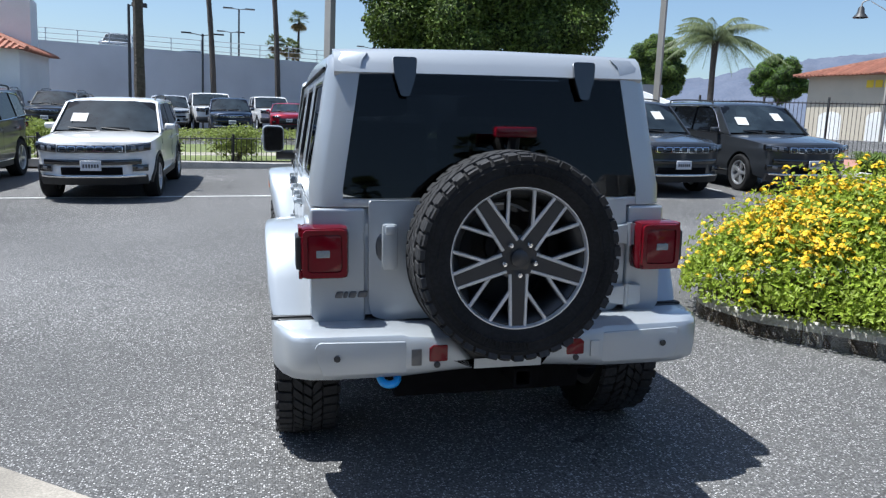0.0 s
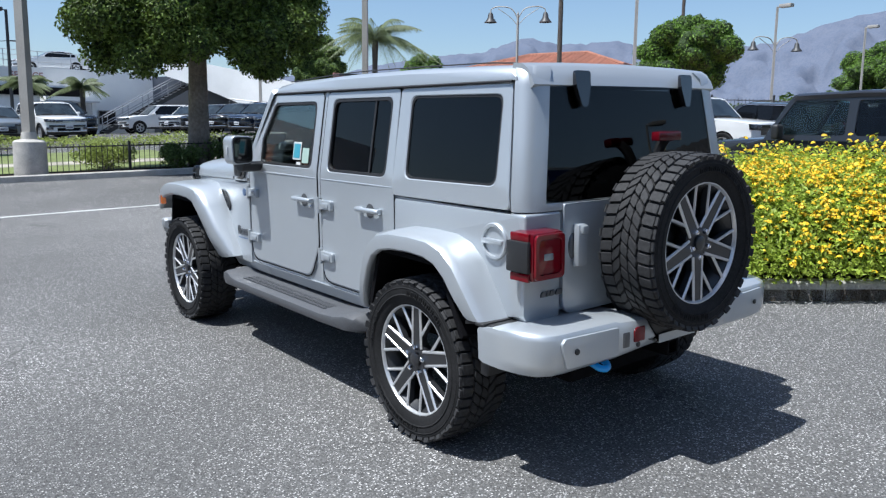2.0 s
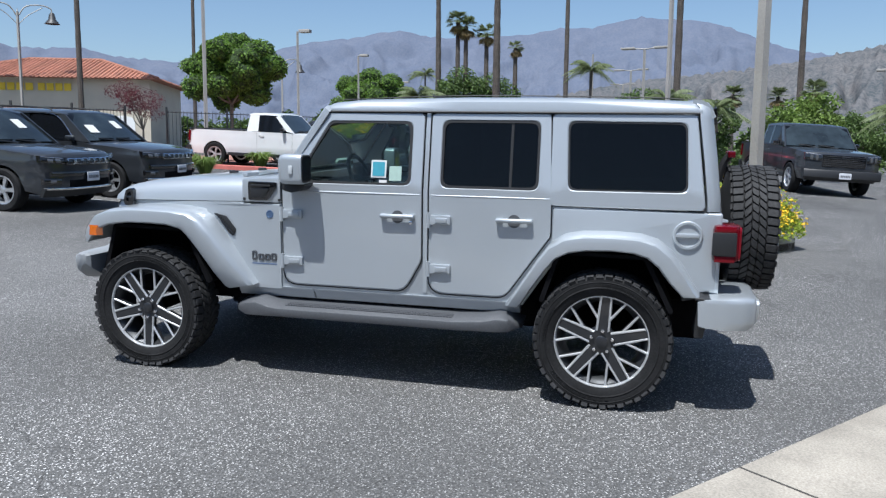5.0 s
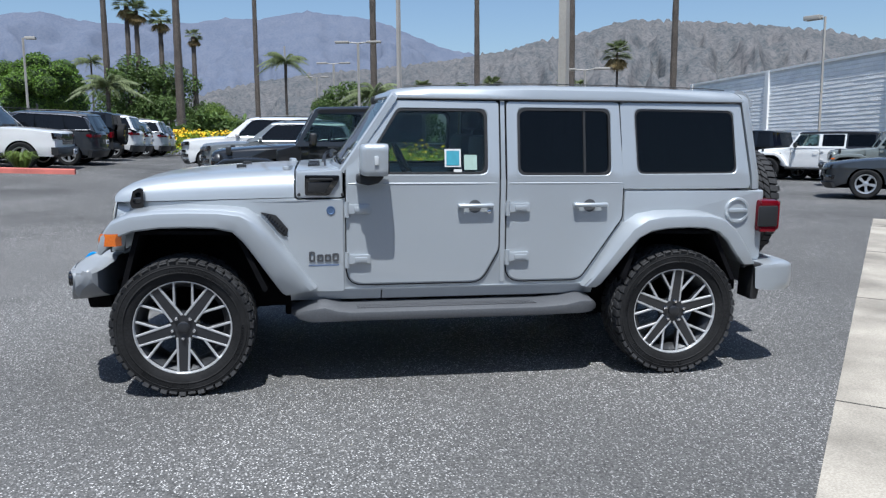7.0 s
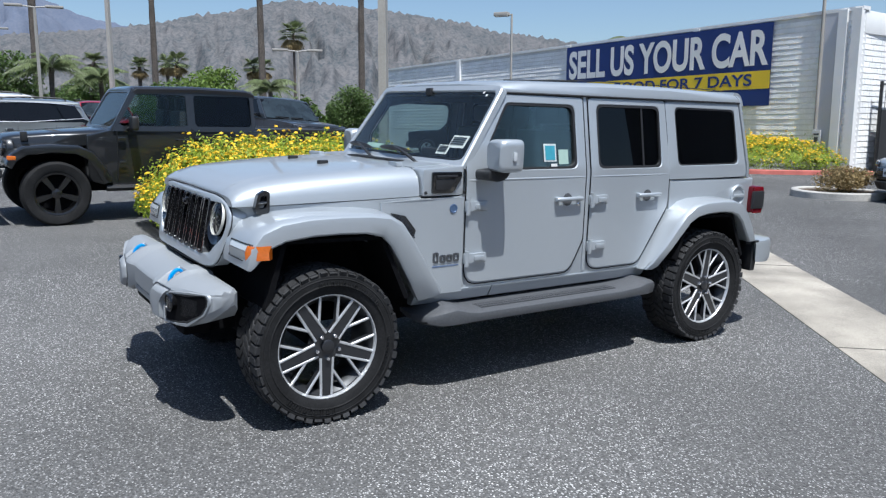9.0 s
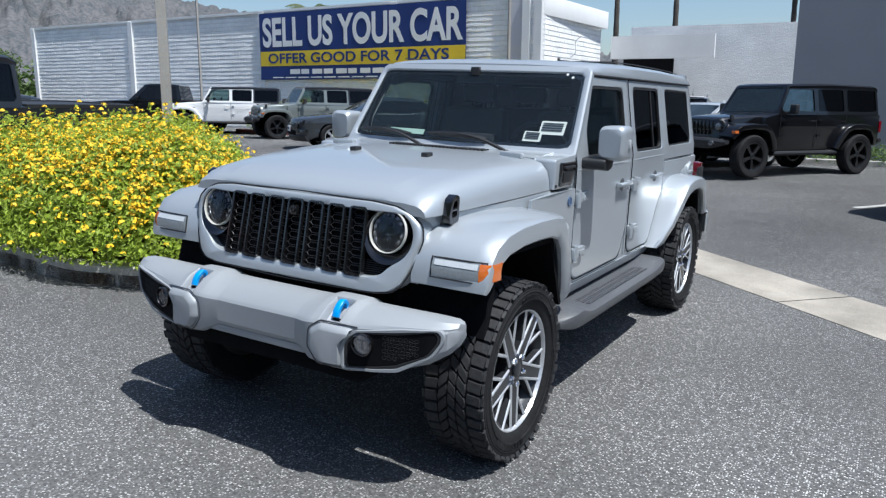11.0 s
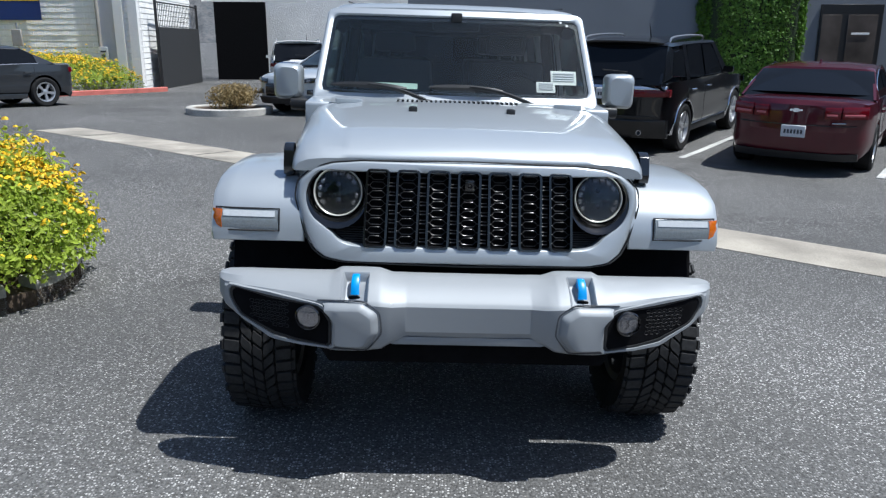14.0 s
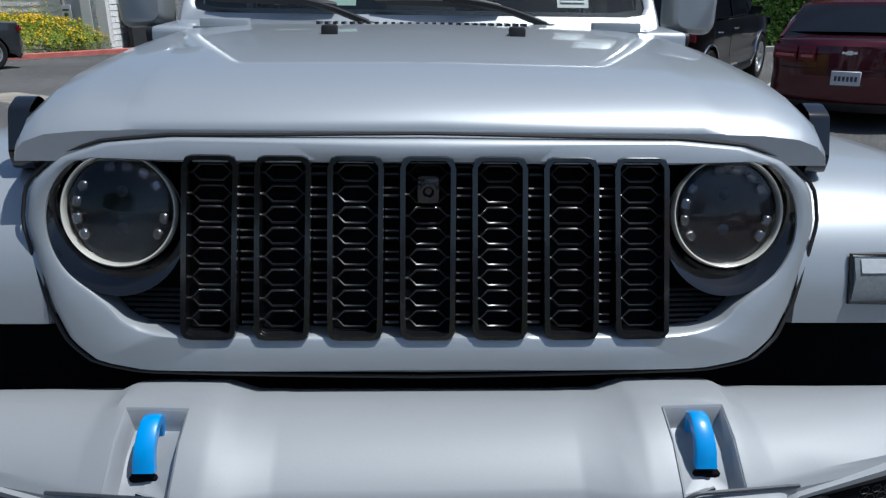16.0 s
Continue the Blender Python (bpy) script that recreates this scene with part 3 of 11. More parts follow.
def block_courses(name, a, b, z0, z1, parent, seed, singles=0):
    """Long slump blocks laid in courses on a wall face from a to b; the first ones are parts, the rest one mesh."""
    rng = random.Random(seed)
    a, b = Vector(a), Vector(b)
    d = (b - a).normalized()
    n = Vector((-d.y, d.x))
    run, h = (b - a).length, 0.195
    V, F = [], []
    count = 0
    row = 0
    cols = int(run / 0.41)
    order = [(c, r) for c in range(-1, cols + 1) for r in range(int((z1 - z0) / h))]
    for c, r in order:
        s0 = c * 0.41 + (0.205 if r % 2 else 0)
        s1 = min(run, s0 + 0.404)
        s0 = max(0, s0)
        if s1 - s0 < 0.05:
            continue
        zb, zt = z0 + r * h, z0 + (r + 1) * h - 0.010
        out = 0.013 + 0.007 * noise.noise(Vector((s0 * 0.9, r * 1.7, seed))) + rng.uniform(0, 0.006)
        sag = rng.uniform(-0.010, 0.010)
        pts = []
        for s, z, o in ((s0, zb, 0), (s1, zb, 0), (s1, zt, 0), (s0, zt, 0), (s0 + 0.001, zb + 0.030 + sag, out), (s1 - 0.001, zb + 0.030 - sag, out), (s1 - 0.001, zt, 0.006), (s0 + 0.001, zt, 0.006)):
            p = a + d * s + n * o
            pts.append((p.x, p.y, z))
        fs = [(4, 5, 6, 7), (0, 1, 5, 4), (1, 2, 6, 5), (2, 3, 7, 6), (3, 0, 4, 7)]
        if count < singles:
            from_arrays("block", pts, fs, M["brick"], parent)
            count += 1
        else:
            i = len(V)
            V += pts
            F += [tuple(i + k for k in f) for f in fs]
    if V:
        o = from_arrays(name, V, F, M["brick_joined"], parent)
        o["kind"] = "stuff"


block_courses("blocks", tuple(wall_at(0)), tuple(wall_at(WLEN)), -0.55, 5.42, main_wall, 5, 280)
block_courses("blocks", (10.35, -31.0), (10.05, -23.55), -0.55, 5.4, return_wall, 6, 0)

low_wall = wall_box("wall_south_far", (25.0, -23.95), (44.2, -24.43), -0.6, 5.44, 0.3, M["mortar"], "far stretch of a white painted block wall")
block_courses("blocks", (25.0, -23.95), (44.2, -24.43), -0.55, 5.40, low_wall, 8, 0)
for s in (24.7, 34.05):
    bm = B()
    loft(bm, [[Vector((*(wall_at(s + o, t)), z)) for o, t in ((-0.17, -0.05), (-0.17, 0.10), (0.17, 0.10), (0.17, -0.05))] for z in (-0.5, 5.5)])
    part("pilaster", bm, M["white_wall"], low_wall)
bm = B()
loft(bm, [[Vector((*wall_at(s, o), z)) for o, z in ((0.06, 5.44), (0.06, 5.55), (-0.36, 5.55), (-0.36, 5.44))] for s in (14.96, 34.25)])
part("coping", bm, M["white_wall"], low_wall)

# banner
BAN = thing("banner", Matrix(), "blue and yellow vinyl banner on a white brick wall", "banner")
b0, b1 = 3.28, 14.80


def ban(u, v, d=0.0):
    """u along the banner from its left end as read, v up from its foot, both in metres."""
    s = b1 - u
    p = wall_at(s, 0.13 + d + 0.02 * math.sin(u * 2.1) * (1 - v / 2.9))
    return Vector((p.x, p.y, 2.33 + 3.07 * v / 2.9))


def ban_patch(name, u0, u1, v0, v1, d, mat, label=""):
    bm = B()
    n = 40
    rows = [[ban(u0 + (u1 - u0) * k / n, v, d) for k in range(n + 1)] for v in (v0, v0 + (v1 - v0) * 0.5, v1)]
    vs = loft(bm, rows, caps=False, ring_closed=False)
    return part(name, bm, mat, BAN, label)


BL = b1 - b0


def letters_on(txt, material, u0, wd, v0, ht, bold):
    """A line of lettering on the banner, each letter a mesh of its own."""
    c = bpy.data.curves.new("line", "FONT")
    c.body, c.size, c.offset, c.extrude = txt, 1, bold, 0.003
    t = bpy.data.objects.new("line", c)
    scene.collection.objects.link(t)
    me = bpy.data.meshes.new_from_object(t.evaluated_get(bpy.context.evaluated_depsgraph_get()))
    bpy.data.objects.remove(t)
    co = np.array([v.co[:] for v in me.vertices])
    lo, hi = co.min(0), co.max(0)
    bm = B()
    bm.from_mesh(me)
    bm.verts.ensure_lookup_table()
    todo = set(bm.verts)
    groups = []
    while todo:
        stack, seen = [todo.pop()], set()
        while stack:
            v = stack.pop()
            seen.add(v)
            for e in v.link_edges:
                w = e.other_vert(v)
                if w not in seen:
                    stack.append(w)
        todo -= seen
        groups.append(seen)
    for g in groups:
        idx = {v: k for k, v in enumerate(g)}
        pts = [ban(u0 + (v.co.x - lo[0]) / (hi[0] - lo[0]) * wd, v0 + (v.co.y - lo[1]) / (hi[1] - lo[1]) * ht, 0.014 + v.co.z) for v in g]
        faces = [[idx[v] for v in f.verts] for f in bm.faces if f.verts[0] in idx]
        from_arrays("letter", [tuple(p) for p in pts], faces, material, BAN)
    bm.free()

ban_patch("cloth", 0, BL, 0, 2.9, 0.0, M["banner_blue"], "blue vinyl")
ban_patch("yellow_band", 0.02, BL - 0.02, 0.60, 1.24, 0.008, M["banner_yellow"], "yellow band")
for txt, u0, wd, v0, ht, mt in (("SELL US YOUR CAR", 0.22, BL - 0.36, 1.42, 1.28, "banner_white"), ("OFFER GOOD FOR 7 DAYS", 0.55, BL - 1.35, 0.71, 0.44, "banner_blue")):
    letters_on(txt, M[mt], u0, wd, v0, ht, 0.03 if mt == "banner_white" else 0.02)
bm = B()
for k, w in enumerate((0.62, 0.5, 0.6, 0.52, 0.62, 0.5, 0.58, 0.6, 0.5, 0.6)):
    u = 1.9 + k * 0.70
    vs = [bm.verts.new(ban(p, q, 0.012)) for p, q in ((u, 0.24), (u + w, 0.24), (u + w, 0.45), (u, 0.45))]
    bm.faces.new(vs)
part("web_line", bm, M["banner_white"], BAN, "white line of small print as bars")
bm = B()
for k in range(9):
    u = 0.8 + k * 0.8
    vs = [bm.verts.new(ban(a, b, 0.012)) for a, b in ((u, 0.07), (u + 0.68, 0.07), (u + 0.68, 0.12), (u, 0.12))]
    bm.faces.new(vs)
part("small_print", bm, M["banner_white"], BAN)

# gate beside the brick building
GATE = thing("vehicle_gate", Matrix.Translation((9.75, -24.6, gz(9.75, -24.6))), "black sliding gate with mesh screen and barred top", "gate")
bm = B()
box(bm, (-0.05, -2.6, 1.1), (0.03, 5.2, 2.2))
part("screen", bm, M["gate_mesh"], GATE)
bm = B()
for yy in (0.0, -5.2):
    box(bm, (0, yy, 1.6), (0.09, 0.09, 3.2), 0.01)
for zz in (0.08, 2.2, 3.1):
    tube(bm, [(0, 0, zz), (0, -5.2, zz)], 0.03, 6)
part("gate_frame", bm, M["black_metal"], GATE)
for k in range(26):
    bm = B()
    tube(bm, [(0, -0.2 * k - 0.1, 2.2), (0, -0.2 * k - 0.1, 3.1)], 0.010, 5)
    part("bar", bm, M["black_metal"], GATE)

# buildings behind
wall_box("wall_back", (0.45, -34.0), (9.6, -33.2), -0.6, 4.9, 0.3, M["brick"], "white brick wall at the back of the yard")
wall_box("wall_back_canopy", (5.2, -31.0), (9.7, -30.6), 3.3, 4.3, 0.3, M["white_wall"], "white canopy edge over a dark bay")
# a black sheet gives the shade inside the open bay
wall_box("wall_bay", (7.3, -32.4), (9.6, -32.2), -0.6, 3.4, 0.2, M["under"], "black sheet for the shade of an open bay")
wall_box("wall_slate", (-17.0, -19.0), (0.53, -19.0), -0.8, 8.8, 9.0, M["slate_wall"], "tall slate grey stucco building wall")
# unseen wall, added low and dark for the side windows to reflect
wall_box("wall_west", (-15.0, 13.0), (-16.5, -19.0), -0.9, 4.2, 9.0, M["reflected_dark"], "unseen plain wall closing the lot, dark for window reflections")
bm = B()
kerb_run(bm, [(0.8, -17.0), (-16.0, -17.0)], 0.16, 0.13)
tagged(part("kerb_back", bm, M["kerb"]), "grey concrete kerb before a slate wall", "kerb", kind="structure")
M["bronze_glass"] = shader("bronze_tinted_glass", (0.095, 0.080, 0.070), 0.08, spec=0.5, stain=0.45, stain_scale=0.9)
DOOR = thing("glass_door", Matrix.Translation((-12.75, -18.96, -0.3)), "black framed glass entrance door in a slate wall", "door", kind="structure")
for nm, c, s_, mt in (("frame", (0, 0, 1.5), (1.9, 0.06, 3.0), "black_metal"), ("pane", (-0.35, 0.035, 1.45), (0.9, 0.02, 2.5), "bronze_glass"), ("pane", (0.6, 0.035, 1.45), (0.6, 0.02, 2.5), "bronze_glass"), ("door_sign", (-0.30, 0.06, 2.15), (0.55, 0.01, 0.06), "banner_white")):
    bm = B()
    box(bm, c, s_, 0.008, 1)
    part(nm, bm, M[mt], DOOR)

# parking structure ahead
wall_box("wall_structure", (3.8, 50.4), (-24.0, 49.6), -0.5, 5.68, 0.6, M["grey_wall"], "long grey wall of a parking structure", z1b=6.2)
RAIL = thing("deck_rail", Matrix(), "thin steel pipe rail along the parking deck", "rail")
for k in range(20):
    bm = B()
    x0 = 13.6 - k * 1.95
    tube(bm, [(x0, 50.9, 5.4), (x0, 50.9, 6.40 + k * 0.035)], 0.03, 5)
    part("post", bm, M["steel"], RAIL)
for dz in (0.35, 0.68, 1.0):
    bm = B()
    tube(bm, [(13.6, 50.9, 5.40 + dz), (-23.4, 50.9, 6.06 + dz)], 0.022, 5)
    part("pipe", bm, M["steel"], RAIL)
SVC = thing("service_building", Matrix(), "pale low service building with a dark strip along its wall", "building")
for nm, a, b, z0, z1, mt, th in (("wall", (14.6, 50.0), (3.8, 50.3), -0.5, 5.45, "white_wall", 2.0), ("band", (9.9, 49.95), (4.0, 50.1), 3.72, 4.26, "under", 0.12), ("canopy", (10.5, 47.9), (7.5, 48.0), 3.34, 3.62, "white_wall", 2.1),
                                 ("canopy_fascia", (10.55, 47.82), (7.45, 47.92), 3.30, 3.40, "steel", 0.08), ("column", (7.9, 48.1), (7.65, 48.1), 0.9, 3.34, "white_wall", 0.25), ("column", (10.4, 48.1), (10.15, 48.1), 0.9, 3.34, "white_wall", 0.25),
                                 ("window_frame", (12.10, 49.98), (10.98, 50.0), 1.94, 2.92, "kerb", 0.12), ("window_pane", (12.04, 49.94), (11.04, 49.96), 2.0, 2.86, "car_glass", 0.1), ("door", (9.4, 49.96), (8.2, 50.0), 1.2, 3.3, "car_glass", 0.12)):
    wall_box(nm, a, b, z0, z1, th, M[mt], "", category="", parent=SVC)
word("SERVICE", shader("faded_red_letter", (0.30, 0.12, 0.10), 0.7, grain=0.1), Matrix.Translation((5.95, 49.95, 4.74)) @ pose(0, 0, 0, 90, 0, -1.6), 1.85, 0.40, SVC, "sign_letters")
STAIR = thing("outdoor_stair", Matrix(), "dark steel outdoor stair with pipe rails", "stair")
for k in range(20):
    bm = B()
    box(bm, (10.9 + k * 0.28, 48.2, 1.50 + k * 0.16), (0.29, 1.2, 0.05))
    part("step", bm, M["steel"], STAIR)
for yy in (47.6, 48.8):
    bm = B()
    tube(bm, [(10.7, yy, 2.4), (16.3, yy, 5.6)], 0.035, 6)
    tube(bm, [(10.7, yy, 1.9), (16.3, yy, 5.1)], 0.03, 6)
    part("rail", bm, M["steel"], STAIR)
    bm = B()
    loft(bm, [[Vector((x, yy - 0.03, z)), Vector((x, yy - 0.03, z + 0.28)), Vector((x, yy + 0.03, z + 0.28)), Vector((x, yy + 0.03, z))] for x, z in ((10.7, 1.25), (16.4, 4.50))])
    part("stringer", bm, M["pole_dark"], STAIR)
    for k in range(5):
        bm = B()
        tube(bm, [(10.9 + k * 1.3, yy, 1.4 + k * 0.743), (10.9 + k * 1.3, yy, 2.5 + k * 0.743)], 0.025, 5)
        part("rail_post", bm, M["steel"], STAIR)
RAMP = ((14.4, 47.4, 6.15, 5.25), (16.8, 45.5, 5.95, 4.25), (19.0, 43.0, 5.30, 2.95), (20.3, 39.5, 4.60, 1.55), (21.5, 35.0, 3.40, 1.2), (23.6, 31.0, 2.2, 1.2))
bm = B()
loft(bm, [[Vector((x, y, b)), Vector((x, y, z)), Vector((x + 0.3, y + 0.25, z)), Vector((x + 0.3, y + 0.25, b))] for x, y, z, b in RAMP])
tagged(part("wall_ramp", bm, M["white_wall"]), "white sloping wall of a car ramp", "wall", kind="structure")
bm = B()
loft(bm, [[Vector((x + 0.3, y + 0.25, b + 0.1)), Vector((x + 0.3, y + 0.25, b + 0.4)), Vector((x + 4.5, y + 4.5, b + 0.4)), Vector((x + 4.5, y + 4.5, b + 0.1))] for x, y, z, b in RAMP])
tagged(part("ramp_slab", bm, M["grey_wall"]), "concrete slab of a car ramp", "ramp", kind="structure")
# slate grey deepens the shade under the slab through colour
wall_box("wall_under_ramp", (26.0, 46.0), (14.5, 50.2), 0.5, 5.3, 0.5, M["slate_wall"], "grey wall under a car ramp, coloured darker for its shade")
RRAIL = thing("ramp_rail", Matrix(), "thin steel pipe rail before a white ramp wall", "rail")
for dz in (0.4, 0.75, 1.1):
    bm = B()
    tube(bm, [(16.9, 42.5, 2.55 + dz), (21.2, 33.5, 1.55 + dz)], 0.03, 5)
    part("pipe", bm, M["steel"], RRAIL)
for k in range(6):
    bm = B()
    tube(bm, [(16.9 + 0.86 * k, 42.5 - 1.8 * k, 1.3), (16.9 + 0.86 * k, 42.5 - 1.8 * k, 3.65 - 0.2 * k)], 0.03, 5)
    part("post", bm, M["steel"], RRAIL)
wall_box("wall_far_warehouse", (36.0, 66.0), (18.0, 74.0), 0, 6.3, 4.0, M["cream"], "low tan warehouse wall in the distance")
wall_box("wall_far_left", (-13.5, 40.0), (-26.0, 38.0), 0, 7.4, 3.0, M["white_wall"], "white stucco building end with tile roof")


def tile_roof(parent, x0, x1, y0, y1, z, rise, over=0.5, pitch=0.34):
    """A hipped roof of barrel tiles."""
    x0, x1, y0, y1 = x0 - over, x1 + over, y0 - over, y1 + over
    run = (y1 - y0) / 2
    ym = (y0 + y1) / 2
    r0, r1 = Vector((x0 + run, ym, z + rise)), Vector((x1 - run, ym, z + rise))
    c = [Vector((x0, y0, z)), Vector((x1, y0, z)), Vector((x1, y1, z)), Vector((x0, y1, z))]
    bm = B()
    vs = [bm.verts.new(p) for p in c] + [bm.verts.new(r0), bm.verts.new(r1)]
    for f in ((0, 1, 5, 4), (1, 2, 5), (2, 3, 4, 5), (3, 0, 4)):
        bm.faces.new([vs[k] for k in f])
    bm.faces.new(vs[:4][::-1])
    roof = part("roof", bm, M["roof_tile"], parent, "terracotta barrel tile roof")
    for a, b, ta, tb in ((c[0], c[1], r0, r1), (c[3], c[0], r0, r0), (c[1], c[2], r1, r1)):
        n = int((b - a).length / 0.30)
        for k in range(n):
            t = (k + 0.5) / n
            p = a.lerp(b, t)
            d = (b - a)
            L = d.length
            u = t * L
            inward = Vector((-d.y, d.x, 0)).normalized()
            lim = min(1.0, u / run, (L - u) / run)
            q = p + inward * run * lim + Vector((0, 0, rise * lim))
            if (q - p).length < 0.25:
                continue
            bm = B()
            up = Vector((0, 0, 0.03))
            tube(bm, [p + up * 0.5, p.lerp(q, 0.5) + up, q + up], 0.075, 6)
            part("roof_tile", bm, M["roof_tile"], roof)
    bm = B()
    for a, b in ((r0, r1), (c[0], r0), (c[1], r1)):
        tube(bm, [a + Vector((0, 0, 0.04)), b + Vector((0, 0, 0.04))], 0.11, 6)
    part("ridge", bm, M["roof_tile"], roof)
    return roof


FAR = thing("house", Matrix.Translation((92.0, 31.0, 1.0)) @ pose(0, 0, 0, 0, 0, -72), "low cream house row with tile roof in the distance", "house")
bm = B()
box(bm, (0, 3.0, 1.5), (18, 6, 3.4))
part("wall", bm, M["cream"], FAR)
tile_roof(FAR, -9, 9, 0, 6, 3.2, 1.5)
SHOP = thing("tile_roof_shop", Matrix.Translation((39.56, 38.37, 1.6)) @ pose(0, 0, 0, 0, 0, -69.6), "cream stucco shop with terracotta tile roof", "building")
bm = B()
box(bm, (0, 4.6, 2.02), (14.25, 9.2, 5.63))
part("wall", bm, M["cream"], SHOP)
tile_roof(SHOP, -7.12, 7.12, 0.0, 9.2, 4.83, 1.75, 0.8)
for k in range(4):
    bm = B()
    xx = -5.22 + k * 3.48
    q = [(xx - 0.85, 0.0), (xx - 0.85, 2.0)] + [(xx + 0.85 * math.cos(a), 2.0 + 0.35 * math.sin(a)) for a in [math.pi * (1 - j / 8) for j in range(9)]] + [(xx + 0.85, 0.0)]
    prism(bm, q, "y", -0.03, 0.06)
    part("bay", bm, M["white_wall"], SHOP)
for (u0, u1, v0, v1), mt in (((-2.9, -0.5, 3.98, 4.48), "banner_yellow"), ((-0.3, 2.0, 3.98, 4.48), "banner_yellow")):
    bm = B()
    for k in range(4):
        w = (u1 - u0) / 4
        box(bm, (u0 + (k + 0.5) * w, -0.06, (v0 + v1) / 2), (w * 0.8, 0.05, v1 - v0), 0.02, 2)
    part("shop_sign", bm, M[mt], SHOP, "shop sign of plain coloured shapes")
for x, y, turn, label in ((-17.5, 36.2, 0, "white house end with terracotta tile roof"),):
    h = thing("house", Matrix.Translation((x, y, 1.2)) @ pose(0, 0, 0, 0, 0, turn), label, "house")
    bm = B()
    box(bm, (0, 2.5, 1.3 if x > 0 else 1.6), (9, 5, 2.6 if x > 0 else 3.2))
    part("wall", bm, M["cream"] if x > 0 else M["white_wall"], h)
    tile_roof(h, -4.5, 4.5, 0, 5, 2.6 if x > 0 else 3.2, 1.2)


# kerbs, fence, paving
bm = B()
kerb_run(bm, [(4.6, 13.55), (-1.0, 13.65), (-20.0, 13.6)][::-1], 0.16, 0.14)
tagged(part("kerb_front", bm, M["kerb"]), "pale concrete kerb before the fence", "kerb", kind="structure")
flat_patch("mulch_strip", [(-20, 13.75), (4.6, 13.7), (4.6, 15.3), (-20, 15.3)], M["soil"], 0.05, "brown mulch strip behind the kerb", "ground", cell=2)
flat_patch("lawn", [(-20, 15.3), (4.6, 15.3), (4.6, 17.2), (-20, 17.2)], M["lawn"], 0.06, "green lawn behind the black fence", "lawn", cell=2)
flat_patch("sidewalk", [(-20, 17.2), (9, 17.2), (9, 18.4), (-20, 18.4)], M["concrete"], 0.06, "pale concrete sidewalk", "pavement", cell=2)
flat_patch("lawn_strip", [(-20, 18.4), (5.5, 18.4), (5.5, 22.5), (-20, 22.5)], M["lawn"], 0.06, "green lawn strip before the service lot", "lawn", cell=2)
flat_patch("red_paving", [(13.2, 12.6), (40, 12.6), (40, 17.2), (13.2, 17.2)], M["paver"], 0.03, "pinkish red paved driveway", "pavement", cell=3)
bm = B()
kerb_run(bm, [(13.2, 10.9), (13.2, 12.3), (13.8, 12.5), (17.6, 12.5)][::-1], 0.18, 0.14)
tagged(part("kerb_island", bm, M["kerb"]), "concrete kerb of a grassy island", "kerb", kind="structure")
bm = B()
kerb_run(bm, [(18.2, 7.6), (18.0, 9.6), (17.9, 13.2)], 0.2, 0.15)
kerb_run(bm, [(9.35, -23.5), (9.75, -22.7), (11.0, -20.1), (11.6, -19.3), (12.6, -18.85), (16.0, -18.8), (22.0, -19.4)], 0.2, 0.15)
tagged(part("kerb_red", bm, M["red_kerb"]), "red painted kerb", "kerb", kind="structure")
for a, b, w in (((-9.5, 8.45), (3.9, 8.72), 0.10), ((4.3, 8.75), (4.35, 13.4), 0.09), ((7.95, 8.9), (7.95, 13.2), 0.09), ((-3.91, -7.14), (-6.70, -10.72), 0.10), ((-1.74, -8.83), (-4.53, -12.41), 0.10), ((-6.08, -5.45), (-8.87, -9.03), 0.10), ((3.2, -12.6), (4.6, -15.8), 0.09), ((0.2, -12.2), (1.2, -15.0), 0.09), ((16.4, 4.6), (16.2, -0.8), 0.10)):
    d = (Vector(b) - Vector(a)).normalized()
    n = Vector((-d.y, d.x)) * w / 2
    pts = [(a[0] + n.x, a[1] + n.y), (a[0] - n.x, a[1] - n.y), (b[0] - n.x, b[1] - n.y), (b[0] + n.x, b[1] + n.y)]
    flat_patch("road_line", pts[::-1], M["line"], 0.005, "worn white parking line on asphalt", "road line", cell=1.5)


def picket_fence(name, a, b, h, label, step=0.13, post=2.0, lift=0.0):
    f = thing(name, Matrix(), label, "fence")
    a, b = Vector(a), Vector(b)
    n = max(2, int((b - a).length / post))
    for k in range(n + 1):
        p = a.lerp(b, k / n)
        bm = B()
        z = gz(p.x, p.y) + lift
        box(bm, (p.x, p.y, z + h * 0.52), (0.06, 0.06, h * 1.1), 0.008, 1)
        part("post", bm, M["black_metal"], f)
    for zz in (0.10, h - 0.06):
        bm = B()
        tube(bm, [Vector((*a.lerp(b, k / 12), gz(*a.lerp(b, k / 12)) + zz + lift)) for k in range(13)], 0.016, 5)
        part("rail", bm, M["black_metal"], f)
    m = int((b - a).length / step)
    me = None
    for k in range(min(m, 290)):
        p = a.lerp(b, (k + 0.5) / min(m, 290))
        if me is None:
            bm = B()
            tube(bm, [(0, 0, 0.08), (0, 0, h)], 0.009, 5)
            o = part("picket", bm, M["black_metal"], f)
            me = o.data
        else:
            o = new("picket", me)
            o.parent = f
        o.matrix_local = Matrix.Translation((p.x, p.y, gz(p.x, p.y) + lift))
    return f


picket_fence("low_fence", (-13.0, 14.55), (4.7, 14.5), 0.72, "low black metal picket fence behind the kerb", 0.12)
picket_fence("low_fence", (4.7, 14.5), (13.0, 17.0), 0.75, "low black metal picket fence under a tree", 0.13)
picket_fence("tall_fence", (12.4, 17.6), (18.2, 15.9), 1.9, "tall black metal picket fence by a driveway", 0.13)
